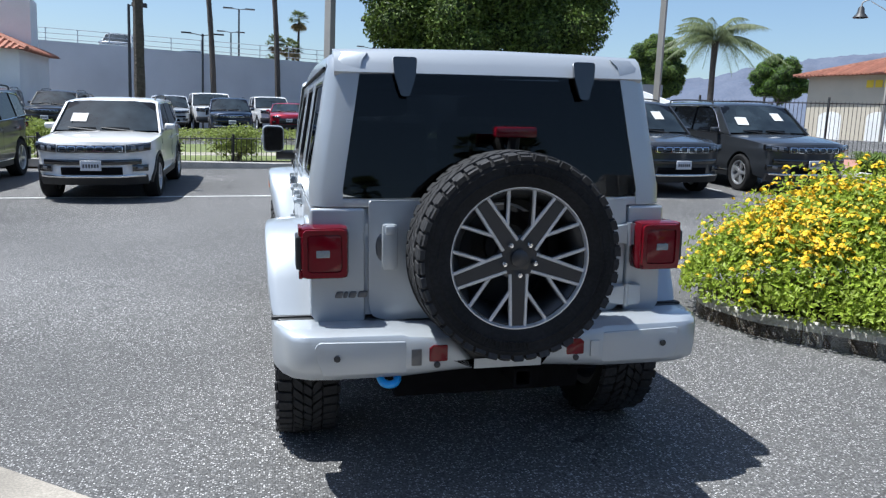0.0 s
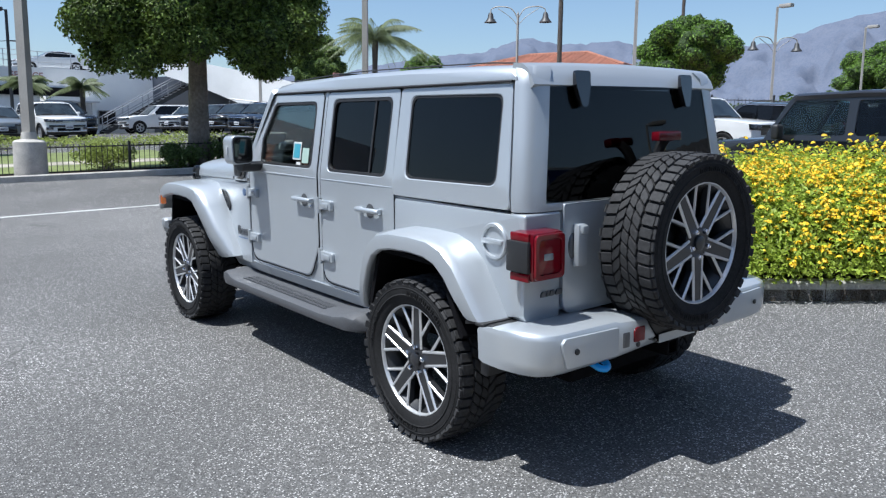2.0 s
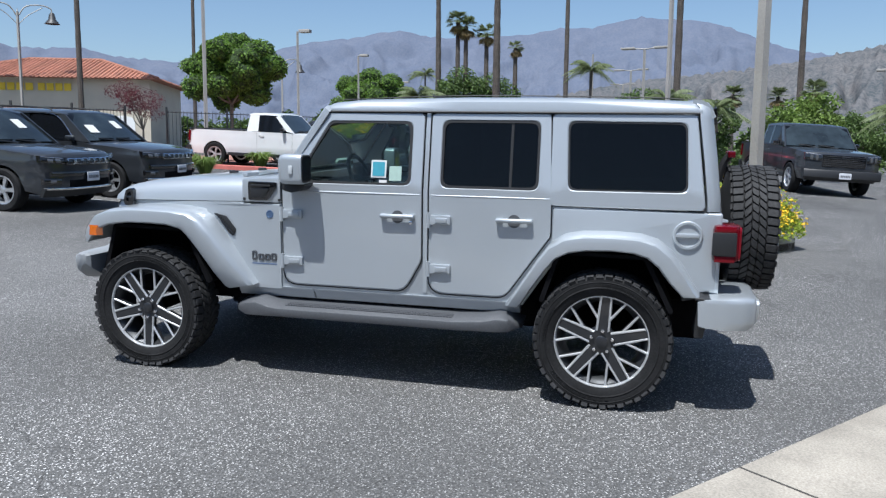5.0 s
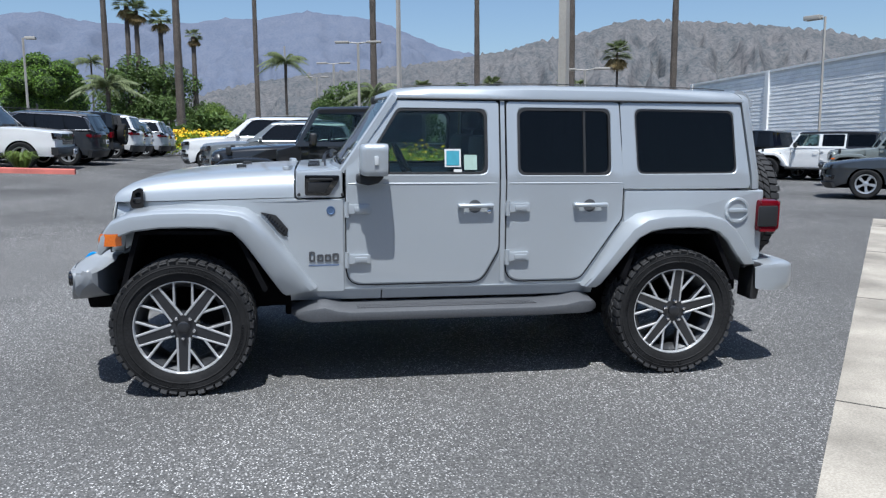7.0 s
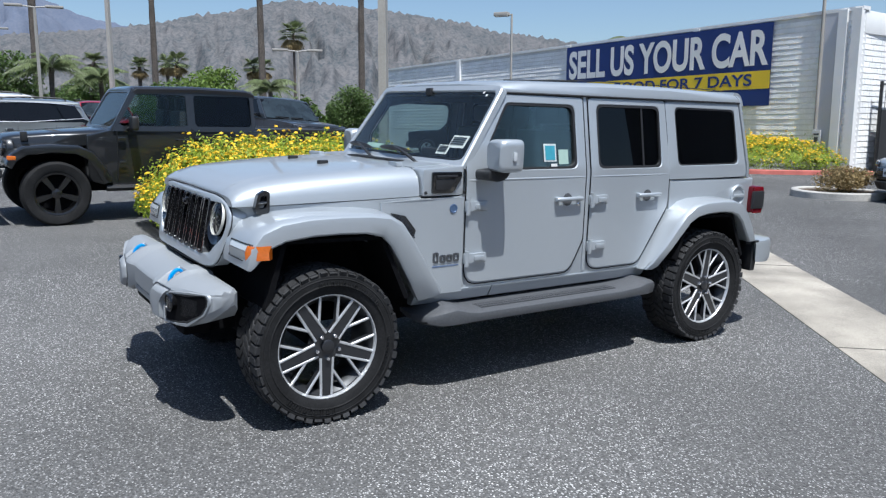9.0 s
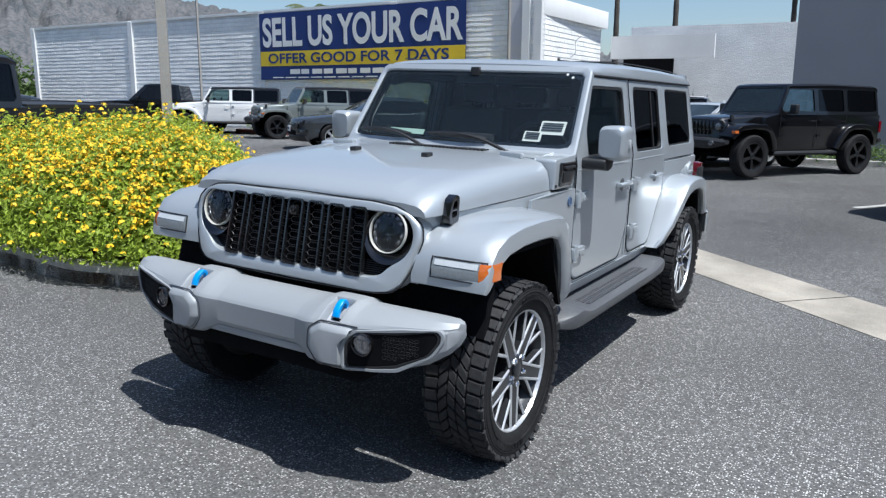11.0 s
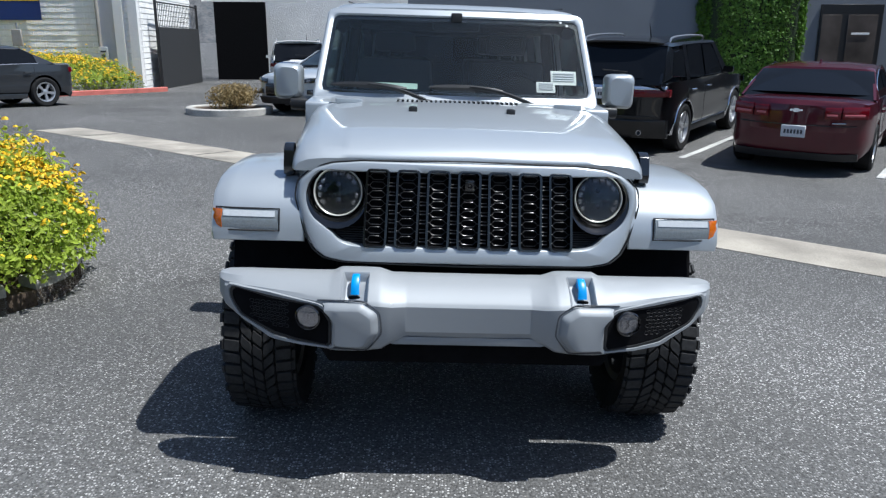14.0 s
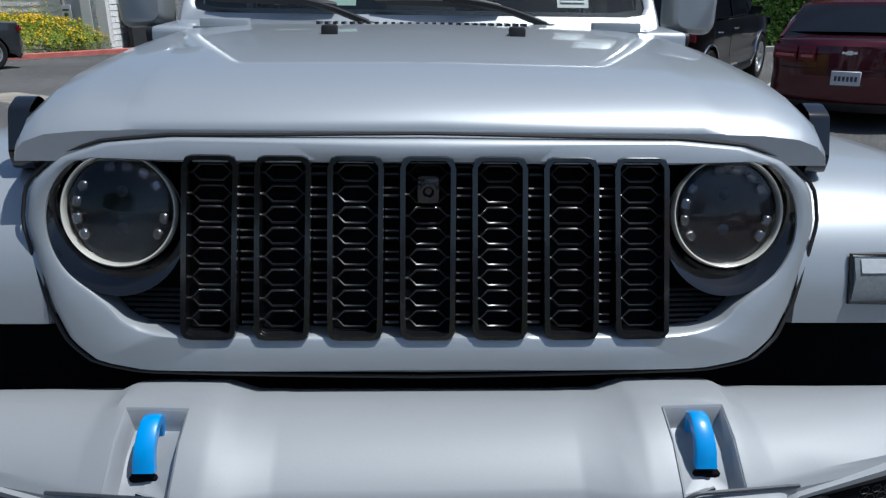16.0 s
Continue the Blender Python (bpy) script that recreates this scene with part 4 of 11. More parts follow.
picket_fence("tall_fence", (19.6, 15.2), (24.2, 10.5), 1.9, "tall black metal picket fence before a shop", 0.13)


# poles and lamps
def light_pole(x, y, h, kind, turn=0.0, thick=0.07, mat="pole_grey", base=False, label="grey square light pole with a flat lamp head", lift=0.0):
    p = thing("light_pole", Matrix.Translation((x, y, gz(x, y) + lift)) @ pose(0, 0, 0, 0, 0, turn), label, "light pole", "light poles")
    bm = B()
    if base:
        lathe(bm, [(0.34, 0), (0.33, 0.80), (0.28, 0.84), (0.17, 0.86), (0.15, 1.02)], 20)
        part("base", bm, M["kerb"], p, "concrete pole base")
        bm = B()
    tube(bm, [(0, 0, 0), (0, 0, h)], [thick, thick * 0.8], 4 if mat == "pole_grey" else 8)
    pole = part("pole", bm, M[mat], p)
    if kind == "T":
        for s in (-1, 1):
            bm = B()
            tube(bm, [(0, 0, h), (s * 0.5, 0, h + 0.05)], 0.035, 6)
            box(bm, (s * 0.85, 0, h + 0.06), (0.75, 0.36, 0.10), 0.03, 2)
            part("lamp_head", bm, M[mat], p)
    elif kind == "one":
        bm = B()
        tube(bm, [(0, 0, h - 0.05), (0.35, 0, h)], 0.035, 6)
        box(bm, (0.55, 0, h), (0.75, 0.42, 0.20), 0.03, 2)
        part("lamp_head", bm, M[mat], p)
    elif kind == "bells":
        for s in (-1, 1):
            bm = B()
            tube(bm, smooth_path([(0, 0, h - 0.3), (s * 0.5, 0, h + 0.42), (s * 1.4, 0, h + 0.58), (s * 1.96, 0, h + 0.42), (s * 2.04, 0, h + 0.1)], 16), 0.045, 6)
            tube(bm, smooth_path([(0, 0, h - 0.8), (s * 0.6, 0, h - 0.16), (s * 1.5, 0, h + 0.44)], 10), 0.028, 5)
            part("arm", bm, M[mat], p)
            bm = B()
            lathe(bm, [(0.09, 0.22), (0.18, 0.10), (0.24, -0.22), (0.48, -0.52), (0.45, -0.52), (0.2, -0.2)], 16, Matrix.Translation((s * 2.04, 0, h - 0.05)))
            part("shade", bm, M["pole_dark"], p, "dark bell lamp shade")
        bm = B()
        lathe(bm, [(0.05, 0), (0.07, 0.06), (0.03, 0.14), (0.005, 0.3)], 10, Matrix.Translation((0, 0, h)))
        part("finial", bm, M[mat], p)
    elif kind == "cobra":
        for s in ((-1, 1) if turn >= 0 else (1,)):
            bm = B()
            tube(bm, [(0, 0, h - 0.1), (s * 0.8, 0, h + 0.02)], 0.03, 6)
            box(bm, (s * 1.0, 0, h + 0.02), (0.62, 0.28, 0.09), 0.03, 2)
            part("lamp_head", bm, M[mat], p)
    return p


light_pole(0.35, 14.35, 13.0, "", 0, 0.14, base=True, label="tall grey light pole on a round concrete base")
light_pole(10.1, 16.1, 12.0, "", 0, 0.12, label="tall grey pole beyond the dark SUVs")
light_pole(21.4, 14.7, 7.4, "one", 0, 0.09, label="grey square light pole with one flat head")
light_pole(42.24, 20.57, 7.9, "one", -90, 0.10)
light_pole(58.9, 22.64, 8.4, "one", -90, 0.10)
light_pole(38.0, 38.6, 8.6, "bells", -45, 0.11, mat="pole_grey", label="ornate street lamp with two bell shades")
light_pole(61.9, 31.4, 7.9, "bells", -30, 0.11, label="ornate street lamp with two bell shades")
light_pole(-5.52, 47.6, 6.0, "cobra", 0, 0.08, "pole_dark", label="dark bronze double street lamp")
light_pole(-3.82, 60.0, 4.85, "T", 0, 0.08, "pole_dark", label="dark lamp with two flat heads on the deck", lift=5.35 - gz(-3.82, 60.0))
light_pole(-4.97, 70.0, 4.1, "T", 0, 0.08, "pole_dark", label="dark lamp with two flat heads on the deck", lift=5.35 - gz(-4.97, 70.0))
light_pole(6.90, 60.0, 2.6, "cobra", 0, 0.08, "pole_dark", label="dark bronze double lamp on the deck", lift=5.35 - gz(6.9, 60.0))
light_pole(5.37, 46.3, 7.1, "one", 180, 0.10, "pole_dark", label="dark bronze street lamp with one head")
light_pole(-8.65, 40.0, 6.6, "one", 0, 0.09, "pole_dark", label="dark bronze street lamp with one head")
light_pole(18.3, 41.0, 3.9, "", 0, 0.12, label="plain pale post before a white ramp wall")
light_pole(7.1, -3.35, 9.5, "", 0, 0.10, label="grey square light pole behind the flower bed", base=False)
light_pole(79.6, 3.9, 11.3, "", 0, 0.11, "pole_grey", label="thin pale pole beyond the parked cars")
light_pole(36.7, -1.56, 6.1, "T", 80, 0.08)
light_pole(52.7, -0.6, 6.7, "T", 80, 0.09)
light_pole(76.3, 0.6, 7.8, "T", 80, 0.10)
light_pole(25.0, -2.5, 9.0, "", 0, 0.10)
light_pole(32.2, -12.6, 5.0, "T", 70, 0.07)
light_pole(90.3, 28.6, 8.9, "one", -90, 0.10)
light_pole(27.4, -22.3, 7.2, "one", 30, 0.07, lift=0.0, label="grey light pole before a white brick wall")
SIGN = thing("street_sign", Matrix.Translation((9.9, 17.4, gz(9.9, 17.4))), "small red and white street sign on a post", "sign")
bm = B()
tube(bm, [(0, 0, 0), (0, 0, 2.6)], 0.03, 6)
part("post", bm, M["steel"], SIGN)
bm = B()
box(bm, (0, -0.04, 2.35), (0.42, 0.02, 0.5), 0.01, 1)
part("panel", bm, shader("faded_sign", (0.42, 0.20, 0.18), 0.6, grain=0.1), SIGN)
SIGN2 = thing("street_sign", Matrix.Translation((12.78, -20.6, gz(12.78, -20.6))), "small grey sign box on a thin post", "sign")
bm = B()
tube(bm, [(0, 0, 0), (0, 0, 2.2)], 0.03, 6)
part("post", bm, M["steel"], SIGN2)
bm = B()
box(bm, (0, 0.05, 1.75), (0.3, 0.08, 0.5), 0.01, 1)
part("panel", bm, M["pole_grey"], SIGN2)
PLQ = thing("wall_plaque", Matrix.Translation((*wall_at(1.25, 0.16), 1.15)) @ pose(0, 0, 0, 0, 0, math.degrees(math.atan2(WD.y, WD.x))), "small grey speed plaque on a white pilaster", "sign")
bm = B()
box(bm, (0, 0, 0), (0.34, 0.02, 0.55), 0.006, 1)
part("panel", bm, M["plate"], PLQ)
bm = B()
box(bm, (0, 0.012, 0.12), (0.2, 0.008, 0.06))
box(bm, (0, 0.012, -0.08), (0.14, 0.008, 0.2))
part("print_block", bm, M["ink"], PLQ)


# mountains
def ridge(name, table, dist, material, label, depth, seed, rough):
    az = [a for a, e in table]
    el = [e for a, e in table]
    n, rows = 560, 44
    rng = np.random.RandomState(seed)
    V = np.zeros((rows, n, 3))
    aa = np.linspace(az[0], az[-1], n)
    ee = np.interp(aa, az, el)
    for r in range(rows):
        t = r / (rows - 1)
        d = dist + depth * t
        for i in range(n):
            a = math.radians(aa[i])
            p = Vector((aa[i] * 0.35, t * 6.0, seed * 3.1))
            spur = noise.fractal(Vector((aa[i] * 0.55 + 1.5 * noise.noise(p), t * 2.2, seed)), 0.9, 2.1, 5) - 0.9 * abs(noise.noise(Vector((aa[i] * 0.8 + 0.8 * t, t * 1.1, seed + 2.5)))) + 0.25
            fine = noise.fractal(Vector((aa[i] * 3.0, t * 9.0, seed + 5)), 0.8, 2.0, 4)
            h = math.tan(math.radians(ee[i])) * (dist + depth)
            f = t ** 0.85
            z = h * f * (1 + rough * spur * (1 - f) * 1.6) + rough * 34 * fine * f * (1 - 0.3 * t) + rough * 12 * fine
            V[r, i] = (d * math.sin(a), d * math.cos(a), max(-2.0, z) + (1.5 if r else -8))
    idx = np.arange(rows * n).reshape(rows, n)
    F = np.stack([idx[:-1, :-1], idx[:-1, 1:], idx[1:, 1:], idx[1:, :-1]], -1).reshape(-1, 4)
    o = from_arrays(name, V.reshape(-1, 3), F, material)
    for f in o.data.polygons:
        f.use_smooth = True
    return tagged(o, label, "mountains", kind="structure")


ridge("backdrop_mountain_far", [(-60, 2.0), (-20, 3.0), (10, 3.6), (26, 4.1), (31, 4.35), (32.1, 4.8), (37.1, 5.7), (41, 6.05), (44.3, 7.15), (46.7, 6.55), (50.8, 6.82), (52.9, 6.3), (58, 6.2), (61, 6.4), (64.1, 7.5), (67.1, 8.1), (68.8, 8.2), (70.6, 8.67), (72.3, 8.9), (74.1, 8.48), (75.6, 8.36), (81.7, 8.6), (83.7, 9.04), (85.7, 9.0), (87.8, 9.37), (89.6, 9.69), (91.4, 9.42), (93.2, 9.3), (95.1, 8.9), (97.2, 8.0), (99.2, 7.2), (101, 6.8), (104, 6.3), (108, 5.5), (125, 4.5), (150, 3.0)], 2900, M["hill_far"], "mountain range on the horizon with blue-grey haze in its colour", 900, 3, 0.34)
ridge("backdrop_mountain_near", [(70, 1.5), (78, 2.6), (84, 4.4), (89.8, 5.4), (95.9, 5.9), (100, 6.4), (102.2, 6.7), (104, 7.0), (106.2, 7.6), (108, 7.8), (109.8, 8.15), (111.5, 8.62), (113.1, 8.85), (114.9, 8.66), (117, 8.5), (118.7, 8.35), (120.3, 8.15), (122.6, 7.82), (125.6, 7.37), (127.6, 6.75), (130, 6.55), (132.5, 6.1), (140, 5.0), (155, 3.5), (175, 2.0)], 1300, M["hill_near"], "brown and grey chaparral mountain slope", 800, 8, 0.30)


# ---- the silver four-door off-roader ----
LOT_UP = Vector((0.0314, 0.0108, 1.0)).normalized()
LOT_TILT = LOT_UP.rotation_difference(Vector((0, 0, 1))).to_matrix().to_4x4()


def wide(z):
    """Half the body's width at the height z: upright below the belt, leaning in above it."""
    return 0.765 - 0.165 * max(0.0, z - 1.245)


def on_side(s):
    return lambda u, v, d: Vector((s * (wide(v) - d), u, v))


TREAD = {}


def wheel(parent, m, name="wheel"):
    """A 20 inch wheel; its axle is the x axis of m, the outer face towards +x."""
    turn = m @ pose(0, 0, 0, 0, 90, 0)
    hub = new(name)
    hub.parent = parent
    hub.matrix_local = turn
    R = 0.405
    bm = B()
    prof = [(0.272, -0.118), (0.300, -0.130), (0.340, -0.139), (0.372, -0.137), (0.384, -0.128), (0.388, -0.11),
            (0.391, 0), (0.388, 0.11), (0.384, 0.128), (0.372, 0.137), (0.340, 0.139), (0.300, 0.130), (0.278, 0.122), (0.268, 0.114), (0.262, 0.10), (0.262, -0.10)]
    lathe(bm, prof, 72, close=True)
    if "tread" not in TREAD:
        tread = B()
        n = 46
        p = 2 * math.pi / n
        rng = random.Random(4)

        def lug(a, row, width, skew, length, r0, r1, kink, tilt=0.0):
            q = [(-length / 2 - skew, -width / 2), (length * 0.1 - skew, -width / 2 - kink), (length / 2 - skew, -width / 2), (length / 2 + skew, width / 2), (-length * 0.1 + skew, width / 2 + kink), (-length / 2 + skew, width / 2)]
            rings = []
            for r, k in ((r0, 1.05), (r1 - 0.0015, 0.97), (r1, 0.90)):
                rings.append([Vector(((r - tilt * abs(row + z)) * math.cos(a + u * k), (r - tilt * abs(row + z)) * math.sin(a + u * k), row + z * k)) for u, z in q])
            loft(tread, rings)
        for k in range(n):
            a = p * k
            j = rng.uniform(-0.05, 0.05) * p
            lug(a + j, 0.0, 0.031, 0.22 * p, 0.84 * p, 0.386, R, 0.004)
            for s in (-1, 1):
                lug(a + p * 0.45 + s * 0.1 * p, s * 0.0425, 0.035, s * 0.30 * p, (0.86 if k % 2 else 0.76) * p, 0.386, R, 0.005)
                lug(a + p * 0.15 + s * 0.3 * p, s * 0.0990, 0.058, s * 0.06 * p, (0.84 if k % 2 else 0.76) * p, 0.384, R - 0.003, 0.003, 0.02)
                q = pose(0, 0, 0, 0, 0, math.degrees(a + p * 0.15 + s * 0.3 * p)) @ Matrix.Translation((0.377, 0, s * 0.131)) @ pose(0, 0, 0, 0, s * -24, 0)
                bmesh.ops.create_cube(tread, size=1, matrix=q @ Matrix.Diagonal((0.044 if k % 2 else 0.026, 0.036 if k % 2 else 0.042, 0.011, 1)))
        me = bpy.data.meshes.new("tread")
        bmesh.ops.recalc_face_normals(tread, faces=tread.faces)
        tread.to_mesh(me)
        tread.free()
        me.materials.append(M["tread_rubber"])
        TREAD["tread"] = me
    for r in (0.318, 0.352):
        lathe(bm, [(r, 0.136), (r + 0.006, 0.1405), (r + 0.012, 0.137), (r + 0.006, 0.13)], 72, close=True)
    for j, first, count, hgt in ((0, 50, 9, 0.030), (math.pi, 40, 12, 0.022), (math.pi / 2, 60, 7, 0.014)):
        for k in range(count):
            q = pose(0, 0, 0, 0, 0, first + k * 5.6 + math.degrees(j)) @ Matrix.Translation((0.334, 0, 0.1395))
            for dx, dy, w, h in ((0, -0.007, hgt, 0.005), (0, 0.007, hgt, 0.005), (hgt * 0.4 * (1 if k % 2 else -1), 0, 0.005, 0.016)):
                bmesh.ops.create_cube(bm, size=1, matrix=q @ Matrix.Translation((dx, dy, 0)) @ Matrix.Diagonal((w, h, 0.006, 1)))
    tire = part("tire", bm, M["tire"], hub, "black all-terrain tire with chunky tread blocks", sharp=30)
    o = new("tread", TREAD["tread"])
    o.parent = tire
    tagged(o, kind="stuff")
    bm = B()
    lathe(bm, [(0.262, -0.10), (0.24, -0.085), (0.225, 0.0), (0.24, 0.07), (0.255, 0.088), (0.266, 0.10), (0.258, 0.10), (0.248, 0.088),
               (0.232, 0.07), (0.217, 0.0), (0.232, -0.09)], 64, close=True)
    part("rim", bm, M["rim_barrel"], hub)
    bm = B()
    lathe(bm, [(0.268, 0.104), (0.2775, 0.112), (0.2765, 0.119), (0.270, 0.119), (0.264, 0.108), (0.261, 0.09), (0.266, 0.09)], 72, close=True)
    lip = part("rim_lip", bm, M["rim_bright"], hub, "machined bright rim edge")

    def bar(bm, p, q, w, h0, h1, deep=0.022):
        p, q = Vector((*p, 0)), Vector((*q, 0))
        d = (q - p).normalized()
        s = Vector((-d.y, d.x, 0))
        rings = []
        for pt, hh in ((p, h0), (q, h1)):
            z = Vector((0, 0, 1))
            rings.append([pt + s * (w * 0.5 + 0.004) + z * (hh - deep), pt + s * w * 0.5 + z * hh, pt - s * w * 0.5 + z * hh, pt - s * (w * 0.5 + 0.004) + z * (hh - deep)])
        loft(bm, rings)

    def polar(r, a):
        return (r * math.cos(math.radians(a)), r * math.sin(math.radians(a)))

    bright, dark = B(), B()
    for k in range(5):
        a = 90 + 72 * k
        d = Vector(polar(1, a))
        sd = Vector((-d.y, d.x))
        for sgn in (-1, 1):
            start = d * 0.062 + sd * sgn * 0.034
            end = d * 0.266 + sd * sgn * 0.0285
            bar(bright, start, end, 0.0075, 0.1005, 0.1105, 0.006)
            mid = start.lerp(end, 0.33)
            out = Vector(polar(0.266, a + sgn * 25.0))
            bar(bright, mid, out, 0.0075, 0.1025, 0.1105, 0.006)
            bar(dark, mid, out, 0.0100, 0.0985, 0.1065, 0.030)
        p0, p1 = d * 0.045, d * 0.262
        rings = []
        for pt, hh, w in ((p0, 0.096, 0.077), (p1, 0.1065, 0.066)):
            v, s3, z = Vector((*pt, 0)), Vector((*sd, 0)), Vector((0, 0, 1))
            rings.append([v + s3 * w / 2 + z * (hh - 0.035), v + s3 * w / 2 + z * hh, v - s3 * w / 2 + z * hh, v - s3 * w / 2 + z * (hh - 0.035)])
        loft(dark, rings)
    lathe(dark, [(0.088, 0.05), (0.088, 0.088), (0.070, 0.096), (0.030, 0.096)], 40)
    spokes = part("spokes", dark, M["spoke_grey"], hub, "grey painted spoke faces")
    part("spoke_edges", bright, M["rim_bright"], spokes, "machined bright spoke edges")
    bm = B()
    lathe(bm, [(0.034, 0.09), (0.034, 0.108), (0.028, 0.112), (0.001, 0.112)], 28)
    part("hub_cap", bm, M["spoke_grey"], hub)
    for k in range(5):
        bm = B()
        c = polar(0.0635, 90 + 72 * k)
        lathe(bm, [(0.0135, 0.09), (0.0135, 0.110), (0.009, 0.118), (0.001, 0.119)], 6, pose(c[0], c[1], 0))
        part("lug_nut", bm, M["chrome"], hub)
    return hub


def flare(bm, s, outer, inner, base, reach):
    """A wheel-arch flare: a loft along the arch from the body (half width base) out to reach."""
    rings = []
    n = len(outer)
    for i, ((oy, oz), (iy, iz)) in enumerate(zip(outer, inner)):
        b, r = base[i], reach[i]
        cy, cz = (iy - oy), (iz - oz)

        def mixp(x, k):
            return Vector((s * x, oy + cy * k, oz + cz * k))
        rings.append([mixp(b - 0.02, -0.16), mixp(b + (r - b) * 0.35, -0.12), mixp(b + (r - b) * 0.76, -0.06), mixp(r - 0.020, 0.01), mixp(r - 0.005, 0.12), mixp(r, 0.40),
                      mixp(r - 0.002, 0.9), mixp(r - 0.012, 1.0), mixp(r - 0.03, 1.0), mixp(r - 0.035, 0.82), mixp(b - 0.02, 0.75)])
    loft(bm, rings)


def main_jeep():
    jeep = thing("off_road_vehicle", LOT_TILT, "silver four-door off-road vehicle with hard top and rear spare wheel", "car")
    S = M["silver"]

    # tub
    bm = B()
    tub = [(0.87, 0.56), (0.87, 1.12), (0.56, 1.12), (0.56, 1.235), (-1.16, 1.235), (-1.16, 1.165), (-2.10, 1.165), (-2.12, 1.10), (-2.12, 0.72), (-2.02, 0.70),
           (-1.95, 0.74), (-1.80, 0.93), (-1.48, 0.955), (-1.24, 0.90), (-1.02, 0.56)]
    prism(bm, tub, "x", -0.751, 0.751, 0.006)
    body = part("body", bm, S, jeep)
    # rear quarter skin
    for s in (-1, 1):
        bm = B()
        q = [(-1.186, 1.160), (-2.098, 1.160), (-2.115, 1.10), (-2.120, 0.72), (-2.0, 0.70), (-1.93, 0.74), (-1.79, 0.93), (-1.48, 0.955), (-1.22, 0.90), (-1.02, 0.60), (-0.985, 0.60), (-1.186, 0.94)]
        prism(bm, rpoly(q, 0.012, 2), "x", s * 0.745, s * 0.766, 0.007)
        part("quarter_panel", bm, S, jeep)
        # cowl side, with the fender side below it
        bm = B()
        q = [(0.582, 0.565), (0.582, 1.118), (0.868, 1.118), (1.12, 1.105), (1.12, 1.0), (1.02, 0.80), (0.90, 0.565)]
        lo = [Vector((s * 0.74, y, z)) for y, z in q]
        hi = [Vector((s * (0.766 - 0.05 * max(0, y - 0.87)), y, z)) for y, z in q]
        loft(bm, [lo, hi])
        part("fender_side", bm, S, jeep)
        bm = B()
        q = rpoly([(0.582, 1.130), (0.582, 1.30), (0.855, 1.285), (0.860, 1.130)], 0.02, 3)
        prism(bm, q, "x", s * 0.62, s * 0.757, 0.012)
        part("cowl_side", bm, S, jeep)
    # rocker
    for s in (-1, 1):
        for a, b in ((0.358, 0.90), (-1.0, 0.350)):
            bm = B()
            loft(bm, [[Vector((s * 0.68, y, 0.505)), Vector((s * 0.722, y, 0.505)), Vector((s * 0.758, y, 0.566)), Vector((s * 0.760, y, 0.578)), Vector((s * 0.68, y, 0.578))] for y in (a, b)])
            part("rocker", bm, M["silver"], jeep)
    # engine bay sides and the front structure
    bm = B()
    rows = []
    for y, hw, zb in ((0.86, 0.74, 0.60), (1.10, 0.725, 0.80), (1.25, 0.715, 0.97), (1.70, 0.668, 0.97), (1.80, 0.640, 0.86), (1.865, 0.600, 0.82)):
        zt = 1.128 - 0.028 * (y - 0.86) / 1.0
        rows.append([Vector((-hw, y, zb)), Vector((-hw, y, zt)), Vector((hw, y, zt)), Vector((hw, y, zb))])
    loft(bm, rows)
    part("front_body", bm, S, jeep)
    bm = B()
    round_box(bm, -0.50, 0.50, 0.9, 1.84, 0.42, 0.80, 0.02)
    round_box(bm, -0.42, 0.42, -2.1, 0.95, 0.34, 0.60, 0.02)
    for s in (-1, 1):
        round_box(bm, s * 0.36, s * 0.47, -2.15, 2.0, 0.44, 0.60, 0.01)
    for y in (1.504, -1.504):
        tube(bm, [(-0.72, y, 0.40), (0.72, y, 0.40)], 0.045, 12)
        bmesh.ops.create_icosphere(bm, subdivisions=2, radius=0.13, matrix=Matrix.Translation((0.15, y, 0.40)))
        for s in (-1, 1):
            tube(bm, [(s * 0.52, y - 0.1, 0.42), (s * 0.52, y - 0.05, 0.92)], 0.035, 10)
    tube(bm, [(0.3, 0.2, 0.38), (0.38, -1.2, 0.42), (0.52, -1.9, 0.50), (0.56, -2.12, 0.50)], 0.035, 10)
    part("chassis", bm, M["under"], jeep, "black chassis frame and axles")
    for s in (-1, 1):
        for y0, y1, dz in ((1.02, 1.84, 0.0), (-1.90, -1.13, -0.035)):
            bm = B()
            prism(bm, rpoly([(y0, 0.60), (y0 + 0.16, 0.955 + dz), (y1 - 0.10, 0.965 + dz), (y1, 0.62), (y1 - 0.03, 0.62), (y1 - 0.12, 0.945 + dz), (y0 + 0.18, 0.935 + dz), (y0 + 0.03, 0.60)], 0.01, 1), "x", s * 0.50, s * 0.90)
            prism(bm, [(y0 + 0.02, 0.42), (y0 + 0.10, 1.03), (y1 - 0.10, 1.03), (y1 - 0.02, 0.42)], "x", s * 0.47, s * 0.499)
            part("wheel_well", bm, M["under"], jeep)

    # hood
    bm = B()
    rows = []
